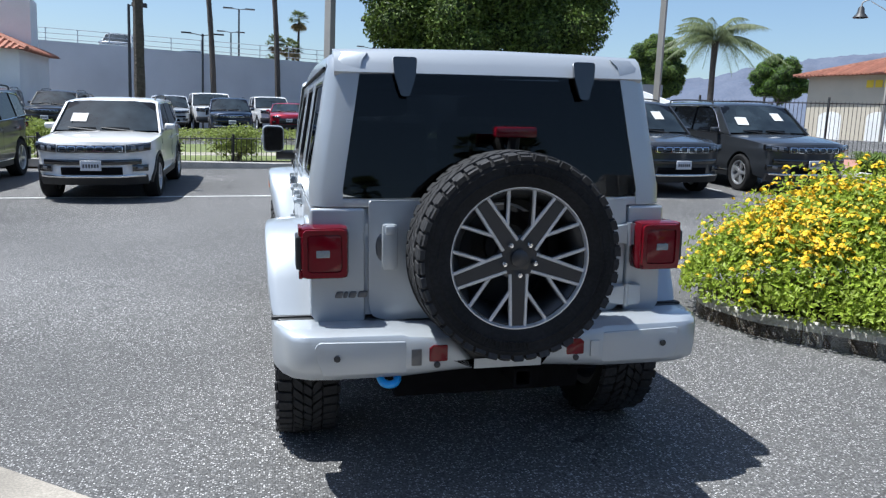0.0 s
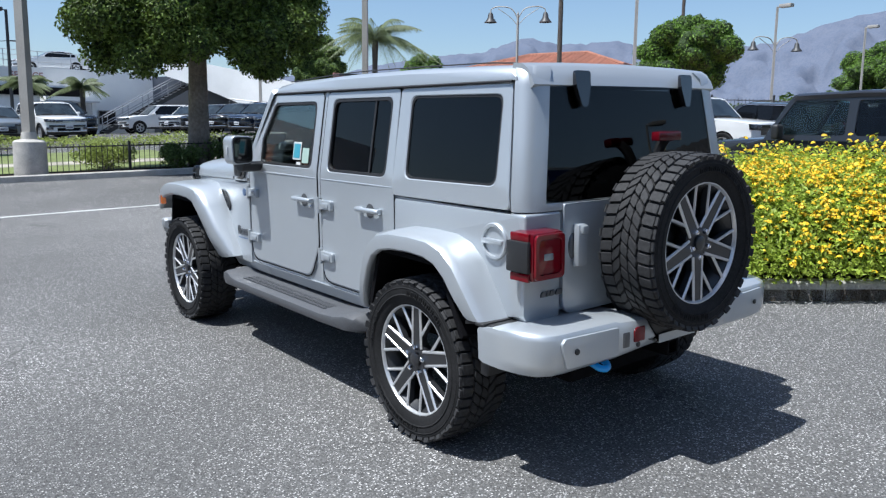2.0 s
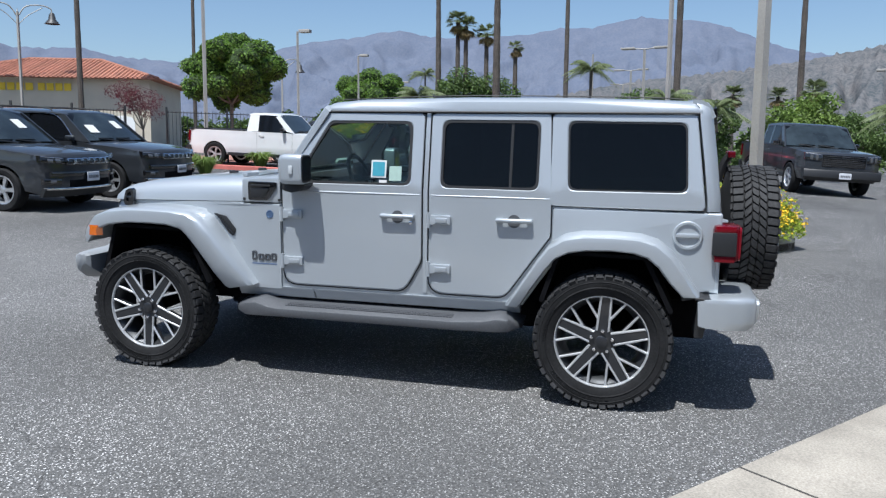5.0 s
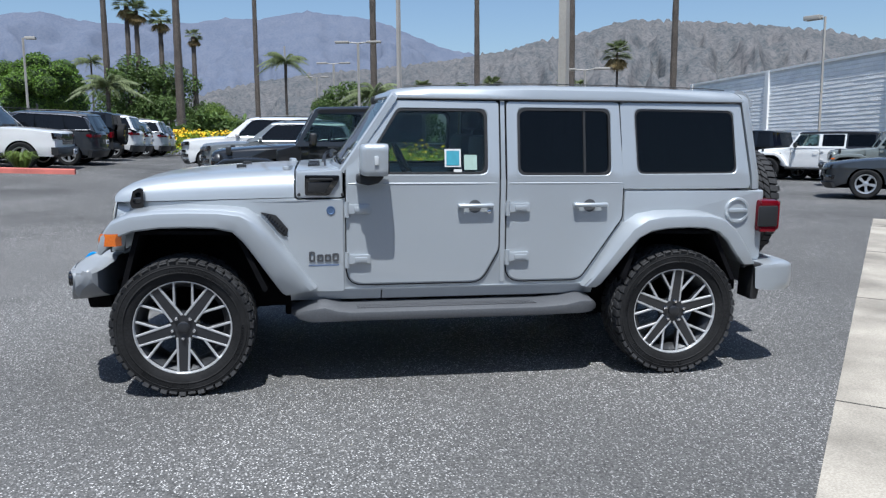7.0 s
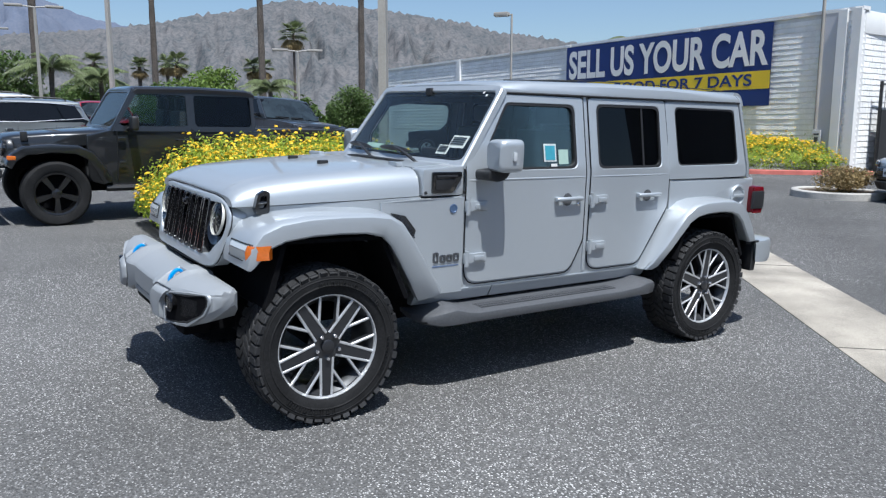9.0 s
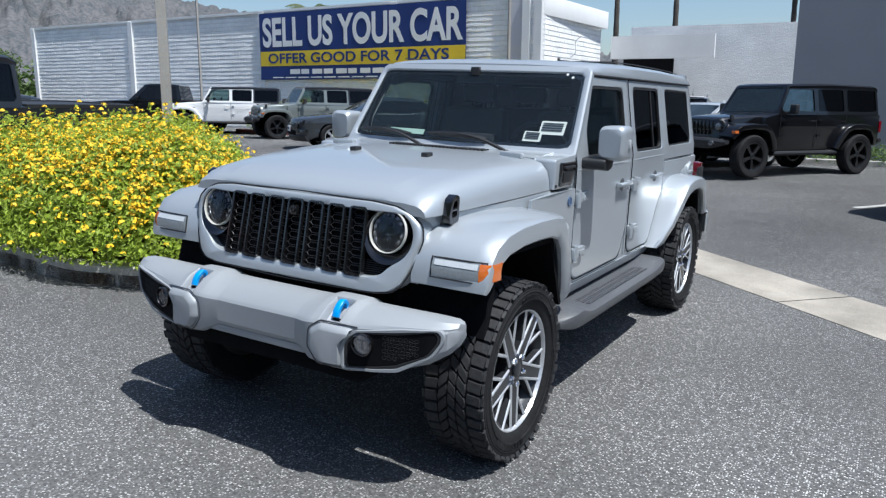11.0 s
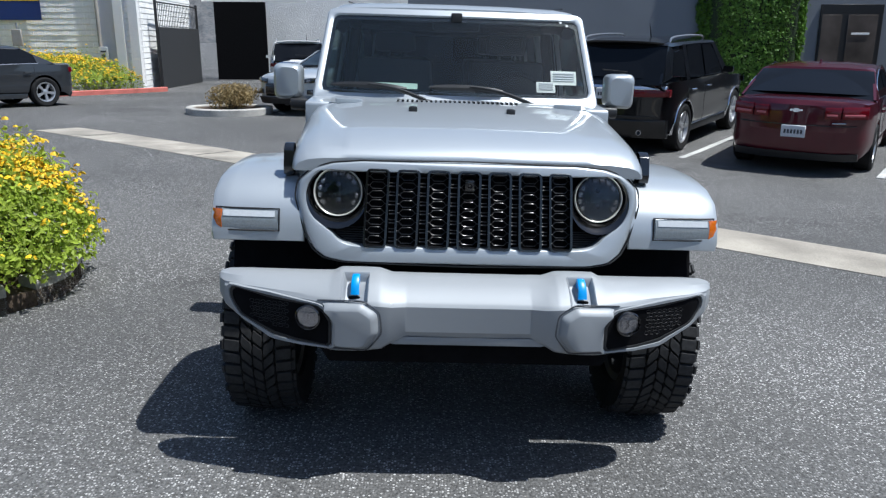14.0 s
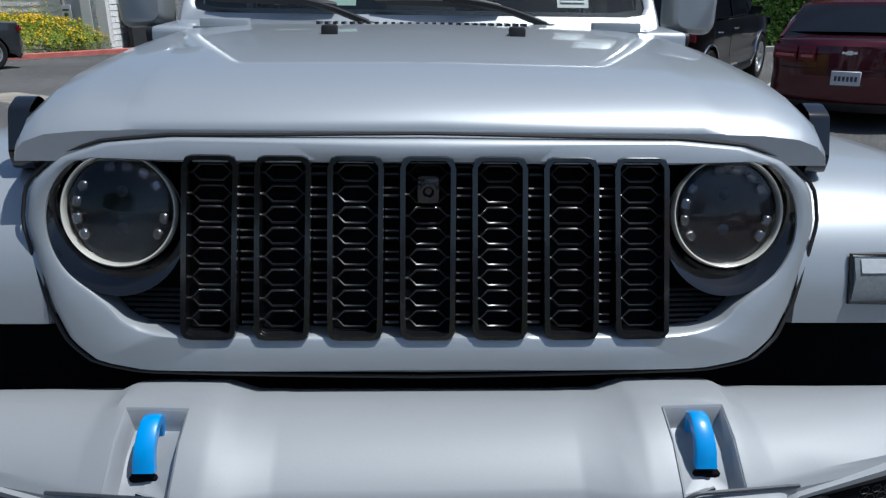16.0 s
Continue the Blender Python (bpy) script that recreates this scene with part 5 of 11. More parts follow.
    for y, top, hw in ((0.868, 1.296, 0.735), (0.95, 1.296, 0.732), (1.20, 1.283, 0.72), (1.45, 1.265, 0.70), (1.65, 1.245, 0.685), (1.775, 1.224, 0.672), (1.84, 1.202, 0.664), (1.872, 1.184, 0.656), (1.890, 1.170, 0.650), (1.900, 1.157, 0.645)):
        seam = 1.132 - 0.026 * (y - 0.86)
        h = top - seam
        half = [(hw, seam), (hw - 0.004, seam + h * 0.30), (hw - 0.018, seam + h * 0.58), (hw - 0.05, seam + h * 0.80), (hw - 0.11, seam + h * 0.915),
                (hw - 0.19, seam + h * 0.945), (0.505 - 0.03 * soft((y - 1.1) / 0.7), seam + h * 0.958), (0.44, seam + h * 0.99), (0.25, top), (0.0, top + 0.004)]
        rows.append([Vector((x, y, z)) for x, z in half] + [Vector((-x, y, z)) for x, z in half[-2::-1]])
    loft(bm, rows)
    hood = part("hood", bm, S, jeep)
    for s in (-1, 1):
        bm = B()
        prism(bm, rpoly([(s * 0.235, 1.185), (s * 0.205, 1.185), (s * 0.200, 1.245), (s * 0.24, 1.245)][::1], 0.006, 2), "z", 1.270, 1.302, 0.008)
        part("washer_nozzle", bm, M["plastic"], hood)
        bm = B()
        for dx, dy in ((0, 0),):
            prism(bm, rpoly([(s * 0.60, 0.90), (s * 0.47, 0.88), (s * 0.47, 0.92), (s * 0.60, 0.94)], 0.008, 2), "z", 1.285, 1.310, 0.006)
        part("hood_hinge", bm, S, hood)
        # hood latch
        bm = B()
        x = 0.676
        out, inn = rpoly([(1.728, 1.075), (1.795, 1.068), (1.805, 1.10), (1.785, 1.172), (1.75, 1.19), (1.725, 1.18)], 0.015, 3), rpoly([(1.744, 1.10), (1.782, 1.096), (1.786, 1.112), (1.772, 1.158), (1.752, 1.166), (1.742, 1.16)], 0.01, 3)
        ring_panel(bm, out, inn, (1.763, 1.13), lambda u, v, d: Vector((s * (x + 0.026 - d), u, v)), 0.036, 48, 0.006)
        round_box(bm, s * (x - 0.006), s * (x + 0.014), 1.745, 1.782, 1.09, 1.165, 0.006)
        tube(bm, [(s * (x + 0.02), 1.742, 1.13), (s * (x + 0.02), 1.786, 1.128)], 0.007, 8)
        part("hood_latch", bm, M["gloss_black"], jeep, "black rubber hood latch")
    # cowl
    bm = B()
    prism(bm, [(0.60, 1.24), (0.60, 1.305), (0.70, 1.298), (0.86, 1.286), (0.86, 1.24)], "x", -0.64, 0.64, 0.004)
    part("cowl", bm, S, jeep)
    bm = B()
    for k in range(26):
        x = -0.30 + 0.6 * k / 25
        round_box(bm, x - 0.005, x + 0.005, 0.715, 0.79, 1.294, 1.302, 0)
    part("cowl_grille", bm, M["plastic"], jeep)

    # windscreen
    def screen(u, v, d):
        # u across, v from 0 at the foot to 1 at the top
        bow = 0.045 * (1 - (u / 0.7) ** 2)
        y = 0.610 - 0.335 * v + bow
        z = 1.290 + 0.475 * v
        return Vector((u, y - d * 0.81, z - d * 0.58))
    out = rpoly([(-0.758, 0.0), (0.758, 0.0), (0.703, 1.0), (-0.703, 1.0)], [0.02, 0.02, 0.06, 0.06], 5)
    inn = rpoly([(-0.716, 0.075), (0.716, 0.075), (0.670, 0.925), (-0.670, 0.925)], [0.06, 0.06, 0.05, 0.05], 5)
    bm = B()
    ring_panel(bm, out, inn, (0, 0.5), screen, 0.045, 120, 0.008)
    part("windscreen_frame", bm, S, jeep)
    bm = B()
    inn2 = by_angle(rpoly([(-0.724, 0.06), (0.724, 0.06), (0.678, 0.94), (-0.678, 0.94)], 0.05, 4), 90, (0, 0.5))
    vs = [bm.verts.new(screen(u, v, 0.012)) for u, v in inn2]
    mid = [bm.verts.new(screen(u * 0.55, 0.5 + (v - 0.5) * 0.55, 0.012)) for u, v in inn2]
    cen = bm.verts.new(screen(0, 0.5, 0.012))
    for k in range(90):
        bm.faces.new((vs[k], vs[(k + 1) % 90], mid[(k + 1) % 90], mid[k]))
        bm.faces.new((mid[k], mid[(k + 1) % 90], cen))
    ws = part("windscreen", bm, M["glass_screen"], jeep, "tinted windscreen glass")
    bm = B()
    ring_panel(bm, rpoly([(-0.720, 0.07), (0.720, 0.07), (0.674, 0.93), (-0.674, 0.93)], 0.05, 4), rpoly([(-0.696, 0.115), (0.696, 0.115), (0.654, 0.885), (-0.654, 0.885)], 0.05, 4), (0, 0.5), lambda u, v, d: screen(u, v, d + 0.015), 0.004, 90)
    part("glass_border", bm, M["gloss_black"], ws)
    for px, mid_u, tip, end_u in ((0.153, 0.46, 0.655, 0.26), (-0.388, -0.07, 0.145, -0.245)):
        bm = B()
        a, b = screen(px, -0.035, -0.034), screen(mid_u, 0.115, -0.040)
        rowsx = []
        for k in range(7):
            f = k / 6
            c = a.lerp(b, f) + Vector((0, 0.012, 0.016)) * math.sin(math.pi * f)
            w = 0.014 - 0.005 * f
            rowsx.append([c + Vector((dx, dy, dz)) for dx, dy, dz in ((-w * 0.4, -0.004, -w), (-w * 0.4, 0.006, -w * 0.6), (w * 0.4, 0.008, w * 0.6), (w * 0.4, -0.004, w))])
        loft(bm, rowsx)
        rowsx = []
        for k in range(9):
            f = k / 8
            c = screen(tip + (end_u - tip) * f, 0.125 - 0.022 * f, -0.020 - 0.014 * math.sin(math.pi * f))
            h = 0.006 + 0.010 * math.sin(math.pi * f) ** 0.5
            rowsx.append([c + Vector((0, dy, dz)) for dy, dz in ((-0.012, -0.004), (0.002, -h), (0.010, 0.0), (0.002, h))])
        loft(bm, rowsx)
        lathe(bm, [(0.024, -0.02), (0.024, 0.010), (0.016, 0.020), (0.001, 0.022)], 14, Matrix.Translation(a - Vector((0, 0, 0.012))))
        part("wiper", bm, M["plastic"], ws, "black windscreen wiper")
    # papers behind the glass
    for (u0, u1, v0, v1), mt in (((-0.650, -0.510, 0.235, 0.385), "paper"), ((-0.532, -0.430, 0.150, 0.262), "paper"), ((0.205, 0.46, 0.145, 0.205), "pale_green")):
        bm = B()
        pane(bm, [(u0, v0), (u1, v0), (u1, v1), (u0, v1)], screen, 0.020, 0.022)
        card = part("notice", bm, M[mt], ws, "paper notice behind the windscreen")
        if mt == "paper":
            bm = B()
            for k in range(4):
                vv = v0 + (v1 - v0) * (0.25 + 0.17 * k)
                pane(bm, [(u0 + 0.012, vv), (u1 - 0.012, vv), (u1 - 0.012, vv + 0.012), (u0 + 0.012, vv + 0.012)], screen, 0.0155, 0.0165)
            part("print_block", bm, M["rim_dark"], card)
    for v in (0.90, 0.865):
        bm = B()
        lathe(bm, [(0.008, 0), (0.008, 0.002)], 12, Matrix.Translation(screen(-0.575 - (0.9 - v), v, 0.0)) @ pose(0, 0, 0, -55, 0, 0))
        part("inspection_dot", bm, M["paper"], ws)
    bm = B()
    round_box(bm, -0.13, 0.13, 0.30, 0.335, 1.655, 1.715, 0.02)
    round_box(bm, -0.03, 0.03, 0.31, 0.36, 1.70, 1.75, 0.01)
    part("rear_view_mirror", bm, M["plastic"], jeep)

    # roof
    bm = B()
    rows = []
    for y, top, hw in ((0.285, 1.768, 0.664), (0.25, 1.785, 0.668), (0.05, 1.803, 0.672), (-0.6, 1.817, 0.676), (-1.2, 1.816, 0.678), (-1.75, 1.804, 0.678), (-1.955, 1.796, 0.676), (-1.985, 1.780, 0.674), (-2.0, 1.762, 0.674)):
        half = [(hw + 0.012, 1.724), (hw + 0.012, 1.738), (hw + 0.004, top - 0.034), (hw - 0.022, top - 0.015), (hw - 0.10, top - 0.004), (0.3, top + 0.004), (0, top + 0.006)]
        rows.append([Vector((x, y, z)) for x, z in half] + [Vector((-x, y, z)) for x, z in half[-2::-1]])
    loft(bm, rows)
    roof = part("hard_top", bm, S, jeep, "silver painted removable hard top")
    bm = B()
    for y in (-0.40,):
        round_box(bm, -0.60, 0.60, y - 0.006, y + 0.006, 1.812, 1.826, 0.003)
    for s in (-1, 1):
        tube(bm, smooth_path([(s * 0.60, 0.20, 1.797), (s * 0.61, -0.6, 1.822), (s * 0.61, -1.6, 1.814), (s * 0.60, -1.9, 1.803)], 20), 0.0035, 6)
    part("roof_seal", bm, M["rubber"], roof)
    for s in (-1, 1):
        bm = B()
        tube(bm, [(s * 0.688, 0.29, 1.7205), (s * 0.694, -0.5, 1.7205), (s * 0.695, -1.3, 1.7205), (s * 0.694, -1.98, 1.7205)], 0.0065, 6)
        part("drip_seal", bm, M["rubber"], roof)

    # doors
    front = rpoly([(0.566, 0.600), (0.566, 1.305), (0.286, 1.712), (-0.376, 1.712), (-0.376, 0.80), (-0.265, 0.600)], [0.10, 0.02, 0.02, 0.02, 0.06, 0.10], 5)
    fwin = rpoly([(0.395, 1.268), (0.395, 1.420), (0.248, 1.662), (-0.300, 1.662), (-0.300, 1.268)], [0.03, 0.06, 0.05, 0.05, 0.05], 5)
    rear = rpoly([(-0.420, 0.600), (-0.420, 1.712), (-1.152, 1.715), (-1.176, 1.17), (-1.176, 0.99), (-0.905, 0.600)], [0.10, 0.02, 0.02, 0.02, 0.06, 0.10], 5)
    rwin = rpoly([(-0.492, 1.262), (-0.492, 1.672), (-1.092, 1.672), (-1.092, 1.262)], 0.05, 5)
    for s in (-1, 1):
        for nm, outl, win, hinge_y, handle_y, tint in (("front_door", front, fwin, 0.566, -0.22, "glass_clear"), ("rear_door", rear, rwin, -0.420, -0.955, "glass_dark")):
            dm = B()
            at = on_side(s)
            cx = sum(p[0] for p in win) / len(win)
            ring_panel(dm, outl, win, (cx, 1.46), at, 0.028, 160, 0.005)
            door = part(nm, dm, S, jeep, sharp=14)
            bm = B()
            tube(bm, [at(u, v, 0.0045) for u, v in by_angle([(cx + (u - cx) * 1.004, 1.16 + (v - 1.16) * 1.004) for u, v in outl], 120, (cx, 1.16))], 0.0034, 5, closed=True)
            part("door_gap", bm, M["under"], door)
            # belt crease
            bm = B()
            ys = [p[0] for p in outl]
            lo_y, hi_y = min(ys) + 0.012, max(ys) - 0.012
            tube(bm, [(s * 0.7590, lo_y, 1.213), (s * 0.7590, hi_y, 1.213)], 0.0068, 10)
            part("belt_crease", bm, S, door)
            bm = B()
            ring_panel(bm, [(cx + (u - cx) * 1.012, 1.46 + (v - 1.46) * 1.02) for u, v in win], [(cx + (u - cx) * 0.955, 1.46 + (v - 1.46) * 0.93) for u, v in win], (cx, 1.46), lambda u, v, d: at(u, v, d + 0.004), 0.02, 120)
            part("window_seal", bm, M["rubber"], door)
            bm = B()
            pane(bm, win, at, 0.016, 0.020)
            gl = part("window", bm, M[tint], door, "dark privacy glass" if tint == "glass_dark" else "lightly tinted glass")
            if nm == "rear_door":
                bm = B()
                pane(bm, [(-0.915, 1.265), (-0.930, 1.265), (-0.930, 1.668), (-0.915, 1.668)], at, 0.010, 0.024)
                part("window_divider", bm, M["rubber"], door)
            elif s < 0:
                for (u0, u1, v0, v1), mt in (((-0.035, -0.135, 1.312, 1.420), "paper"), ((-0.045, -0.125, 1.322, 1.410), "teal"), ((-0.155, -0.235, 1.295, 1.385), "pale_green"), ((-0.090, -0.14, 1.280, 1.298), "paper")):
                    bm = B()
                    k = 0.012 if mt == "teal" else 0.0145
                    pane(bm, [(u0, v0), (u1, v0), (u1, v1), (u0, v1)], at, k, k + 0.0012)
                    part("window_sticker", bm, M[mt], gl)
            # handle
            bm = B()
            x = 0.766
            # cup is dark grey, not body silver, to carry the shade behind the grip
            bm2 = B()
            lathe(bm2, [(0.040, 0.001), (0.034, -0.006), (0.001, -0.012)], 24, Matrix.Translation((s * x, handle_y, 1.073)) @ pose(0, 0, 0, 0, s * 90, 0))
            part("handle_cup", bm2, M["step"], door, "grip cup with its shade painted grey")
            tube(bm, [(s * (x + 0.028), handle_y + k, 1.079) for k in (-0.112, -0.10, 0.098, 0.108)], [0.008, 0.0135, 0.0135, 0.008], 12)
            for k in (-0.095, 0.09):
                round_box(bm, s * (x - 0.004), s * (x + 0.026), handle_y + k - 0.018, handle_y + k + 0.018, 1.062, 1.092, 0.008)
            hd = part("door_handle", bm, S, door, "silver painted bar handle")
            if nm == "front_door":
                bm = B()
                lathe(bm, [(0.011, 0), (0.011, 0.012), (0.008, 0.014)], 16, Matrix.Translation((s * x, handle_y - 0.088, 1.040)) @ pose(0, 0, 0, 0, s * 90, 0))
                part("lock", bm, M["chrome"], door)
            # hinges
            for z in (1.060, 0.755):
                bm = B()
                sh = rpoly([(hinge_y + 0.012, z - 0.035), (hinge_y + 0.012, z + 0.038), (hinge_y - 0.05, z + 0.030), (hinge_y - 0.145, z + 0.034), (hinge_y - 0.145, z - 0.026), (hinge_y - 0.05, z - 0.020)], 0.012, 3)
                prism(bm, sh, "x", s * (x - 0.004), s * (x + 0.022), 0.006)
                tube(bm, [(s * (x + 0.016), hinge_y - 0.004, z - 0.045), (s * (x + 0.016), hinge_y - 0.004, z + 0.048)], 0.014, 12)
                round_box(bm, s * (x + 0.018), s * (x + 0.029), hinge_y - 0.125, hinge_y - 0.05, z - 0.012, z + 0.018, 0.006)
                part("door_hinge", bm, S, door)

    for s in (-1, 1):
        bm = B()
        loft(bm, [[Vector((s * (wide(z) - d), y, z)) for y, d in ((-0.385, 0.006), (-0.411, 0.006), (-0.411, 0.03), (-0.385, 0.03))] for z in (0.60, 1.245, 1.72)])
        part("center_pillar", bm, S, jeep)
    # hard top sides, with the rear side windows
    quarter = rpoly([(-1.166, 1.176), (-1.158, 1.714), (-1.975, 1.716), (-2.044, 1.176)], [0.01, 0.01, 0.015, 0.015], 2)
    qwin = rpoly([(-1.268, 1.268), (-1.252, 1.674), (-1.925, 1.668), (-1.945, 1.272)], 0.045, 5)
    for s in (-1, 1):
        bm = B()
        ring_panel(bm, quarter, qwin, (-1.6, 1.46), on_side(s), 0.04, 140, 0.004)
        part("top_side", bm, S, roof, sharp=14)
        bm = B()
        ring_panel(bm, [(-1.6 + (u + 1.6) * 1.01, 1.46 + (v - 1.46) * 1.015) for u, v in qwin], [(-1.6 + (u + 1.6) * 0.97, 1.46 + (v - 1.46) * 0.95) for u, v in qwin], (-1.6, 1.46), lambda u, v, d: on_side(s)(u, v, d + 0.006), 0.01, 120)
        part("window_seal", bm, M["rubber"], roof)
        bm = B()
        pane(bm, qwin, on_side(s), 0.010, 0.014)
        part("side_window", bm, M["glass_dark"], roof, "dark privacy glass")
        # rear corner pillar of the top
        bm = B()
        rows = []
        for z, y, hw in ((1.172, -2.054, 0.765), (1.245, -2.050, 0.764), (1.50, -2.018, 0.722), (1.70, -1.990, 0.690), (1.752, -1.985, 0.680), (1.785, -1.96, 0.655)):
            back = y - 0.075
            rows.append([Vector((s * hw, y, z)), Vector((s * (hw - 0.004), y - 0.030, z)), Vector((s * (hw - 0.022), y - 0.058, z)), Vector((s * (hw - 0.055), back, z)),
                         Vector((s * (hw - 0.13), back - 0.006, z)), Vector((s * (hw - 0.13), back + 0.05, z)), Vector((s * (hw - 0.05), y + 0.01, z))])
        loft(bm, rows)
        part("rear_pillar", bm, S, roof)
    # rear header
    bm = B()
    rows = []
    for x in (-0.66, -0.4, 0.0, 0.4, 0.66):
        k = 0.014 * (1 - (x / 0.66) ** 2)
        rows.append([Vector((x, -1.93, 1.735)), Vector((x, -1.95, 1.799 + k)), Vector((x, -1.995, 1.797 + k)), Vector((x, -2.030, 1.778 + k)), Vector((x, -2.058, 1.742)), Vector((x, -2.075, 1.705)), Vector((x, -2.06, 1.690)), Vector((x, -2.0, 1.690))])
    loft(bm, rows)
    part("rear_header", bm, S, roof)

    # rear glass
    def back(u, v, d):
        y = -2.133 + 0.068 * (v - 1.20) / 0.5 - 0.012 * (1 - (u / 0.65) ** 2)
        return Vector((u, y + d, v))
    gl = rpoly([(-0.648, 1.205), (0.648, 1.205), (0.585, 1.705), (-0.585, 1.705)], 0.05, 5)
    bm = B()
    gg = by_angle(gl, 90, (0, 1.45))
    a = [bm.verts.new(back(u, v, 0.0)) for u, v in gg]
    bm.faces.new(a)
    b = [bm.verts.new(back(u, v, 0.005)) for u, v in gg]
    bm.faces.new(b[::-1])
    for k in range(90):
        bm.faces.new((a[k], b[k], b[(k + 1) % 90], a[(k + 1) % 90]))
    rg = part("rear_window", bm, M["glass_dark"], jeep, "dark tinted rear window glass")
    bm = B()
    ring_panel(bm, gl, [(u * 0.965, 1.45 + (v - 1.45) * 0.93) for u, v in gl], (0, 1.45), lambda u, v, d: back(u, v, d + 0.007), 0.006, 90)
    part("glass_border", bm, M["gloss_black"], rg)
    for x in (-0.380, 0.385):
        bm = B()
        q = rpoly([(x - 0.050, 1.768), (x + 0.050, 1.768), (x + 0.044, 1.70), (x + 0.018, 1.612), (x - 0.018, 1.612), (x - 0.044, 1.70)], 0.014, 3)
        rows = [[back(u, v, -0.006 - 0.012 * max(0, (v - 1.70) / 0.07)) for u, v in q], [back(u, v, -0.030) for u, v in q]]
        loft(bm, rows)
        part("glass_hinge", bm, M["gloss_black"], rg, "black rear glass hinge")

    # tailgate
    bm = B()
    q = rpoly([(-0.532, 1.196), (0.588, 1.196), (0.588, 0.700), (-0.532, 0.700)], [0.01, 0.01, 0.07, 0.07], 6)
    prism(bm, q, "y", -2.10, -2.142, 0.010, 3)
    gate = part("tailgate", bm, S, jeep)
    bm = B()
    prism(bm, rpoly([(-0.765, 1.165), (-0.545, 1.165), (-0.545, 0.685), (-0.74, 0.685), (-0.765, 0.73)], 0.015, 3), "y", -2.05, -2.138, 0.012, 3)
    part("rear_corner", bm, S, jeep)
    bm = B()
    prism(bm, rpoly([(0.765, 1.165), (0.602, 1.165), (0.602, 0.685), (0.74, 0.685), (0.765, 0.73)], 0.015, 3), "y", -2.05, -2.138, 0.012, 3)
    part("rear_corner", bm, S, jeep)
    bm = B()
    round_box(bm, -0.70, 0.70, -2.13, -2.06, 1.166, 1.205, 0.010)
    part("rear_sill", bm, S, jeep)
    bm = B()
    round_box(bm, -0.482, -0.418, -2.185, -2.150, 0.915, 1.105, 0.016)
    round_box(bm, -0.470, -0.430, -2.20, -2.16, 1.062, 1.100, 0.010)
    for z in (0.93, 1.085):
        round_box(bm, -0.47, -0.43, -2.16, -2.135, z - 0.018, z + 0.018, 0.006)
    gh = part("tailgate_handle", bm, S, gate, "silver tailgate handle")
    # grey cup carries the shade behind the tailgate handle
    bm = B()
    lathe(bm, [(0.048, -0.002), (0.040, 0.006), (0.002, 0.010)], 28, Matrix.Translation((-0.475, -2.1425, 1.005)) @ pose(0, 0, 0, 90, 0, 0) @ Matrix.Diagonal((0.62, 1.25, 1, 1)))
    part("handle_cup", bm, M["rim_dark"], gate)
    for z in (1.045, 0.775):
        bm = B()
        prism(bm, rpoly([(0.50, z - 0.03), (0.50, z + 0.03), (0.60, z + 0.045), (0.665, z + 0.045), (0.665, z - 0.045), (0.60, z - 0.045)], 0.01, 3), "y", -2.14, -2.172, 0.008)
        tube(bm, [(0.596, -2.165, z - 0.05), (0.596, -2.165, z + 0.05)], 0.014, 10)
        part("tailgate_hinge", bm, S, gate)
    # badge shapes on the rear corner
    bm = B()
    for k, (w, o) in enumerate(((0.030, 0), (0.018, 0.033), (0.030, 0.055), (0.038, 0.092))):
        prism(bm, rpoly([(-0.672 + o, 0.798), (-0.672 + o + w, 0.798), (-0.664 + o + w, 0.824), (-0.662 + o, 0.824)], 0.006, 2), "y", -2.137, -2.145, 0.002)
    part("rear_badge", bm, M["rim_dark"], jeep, "dark grey model badge")

    # tail lamps
    for s in (-1, 1):
        lamp = new("tail_lamp")
        lamp.parent = jeep
        bm = B()
        round_box(bm, s * 0.618, s * 0.808, -2.232, -2.09, 0.893, 1.104, 0.028)
        part("lamp_housing", bm, M["red_dark"], lamp, "dark red lamp housing")
        bm = B()
        ring_panel(bm, rpoly([(s * 0.628, 0.903), (s * 0.800, 0.903), (s * 0.800, 1.094), (s * 0.628, 1.094)], 0.022, 4), rpoly([(s * 0.648, 0.925), (s * 0.780, 0.925), (s * 0.780, 1.072), (s * 0.648, 1.072)], 0.018, 4), (s * 0.714, 1.0), lambda u, v, d: Vector((u, -2.240 + d, v)), 0.012, 72, 0.004)
        part("light_ring", bm, M["red_lens"], lamp, "glossy red lens")
        bm = B()
        round_box(bm, min(s * 0.650, s * 0.778), max(s * 0.650, s * 0.778), -2.2345, -2.222, 0.927, 1.070, 0.004)
        part("inner_lens", bm, M["red_lens"], lamp)
        bm = B()
        round_box(bm, s * 0.694, s * 0.748, -2.238, -2.225, 0.982, 1.012, 0.005)
        part("reverse_lens", bm, M["lamp_grey"], lamp, "clear reverse lens")
        bm = B()
        round_box(bm, s * 0.800, s * 0.826, -2.215, -2.085, 0.932, 1.065, 0.010)
        part("lamp_side", bm, M["plastic"], lamp, "black side cover")
        for z in (0.912, 1.082):
            bm = B()
            round_box(bm, s * 0.80, s * 0.815, -2.21, -2.10, z - 0.018, z + 0.018, 0.006)
            part("side_marker", bm, M["red_lens"], lamp)
    # spare wheel and its carrier
    sp = wheel(jeep, pose(0.006, -2.362, 1.006, 0, 0, -90) @ pose(0, 0, 0, -90, 0, 0), "spare_wheel")
    bm = B()
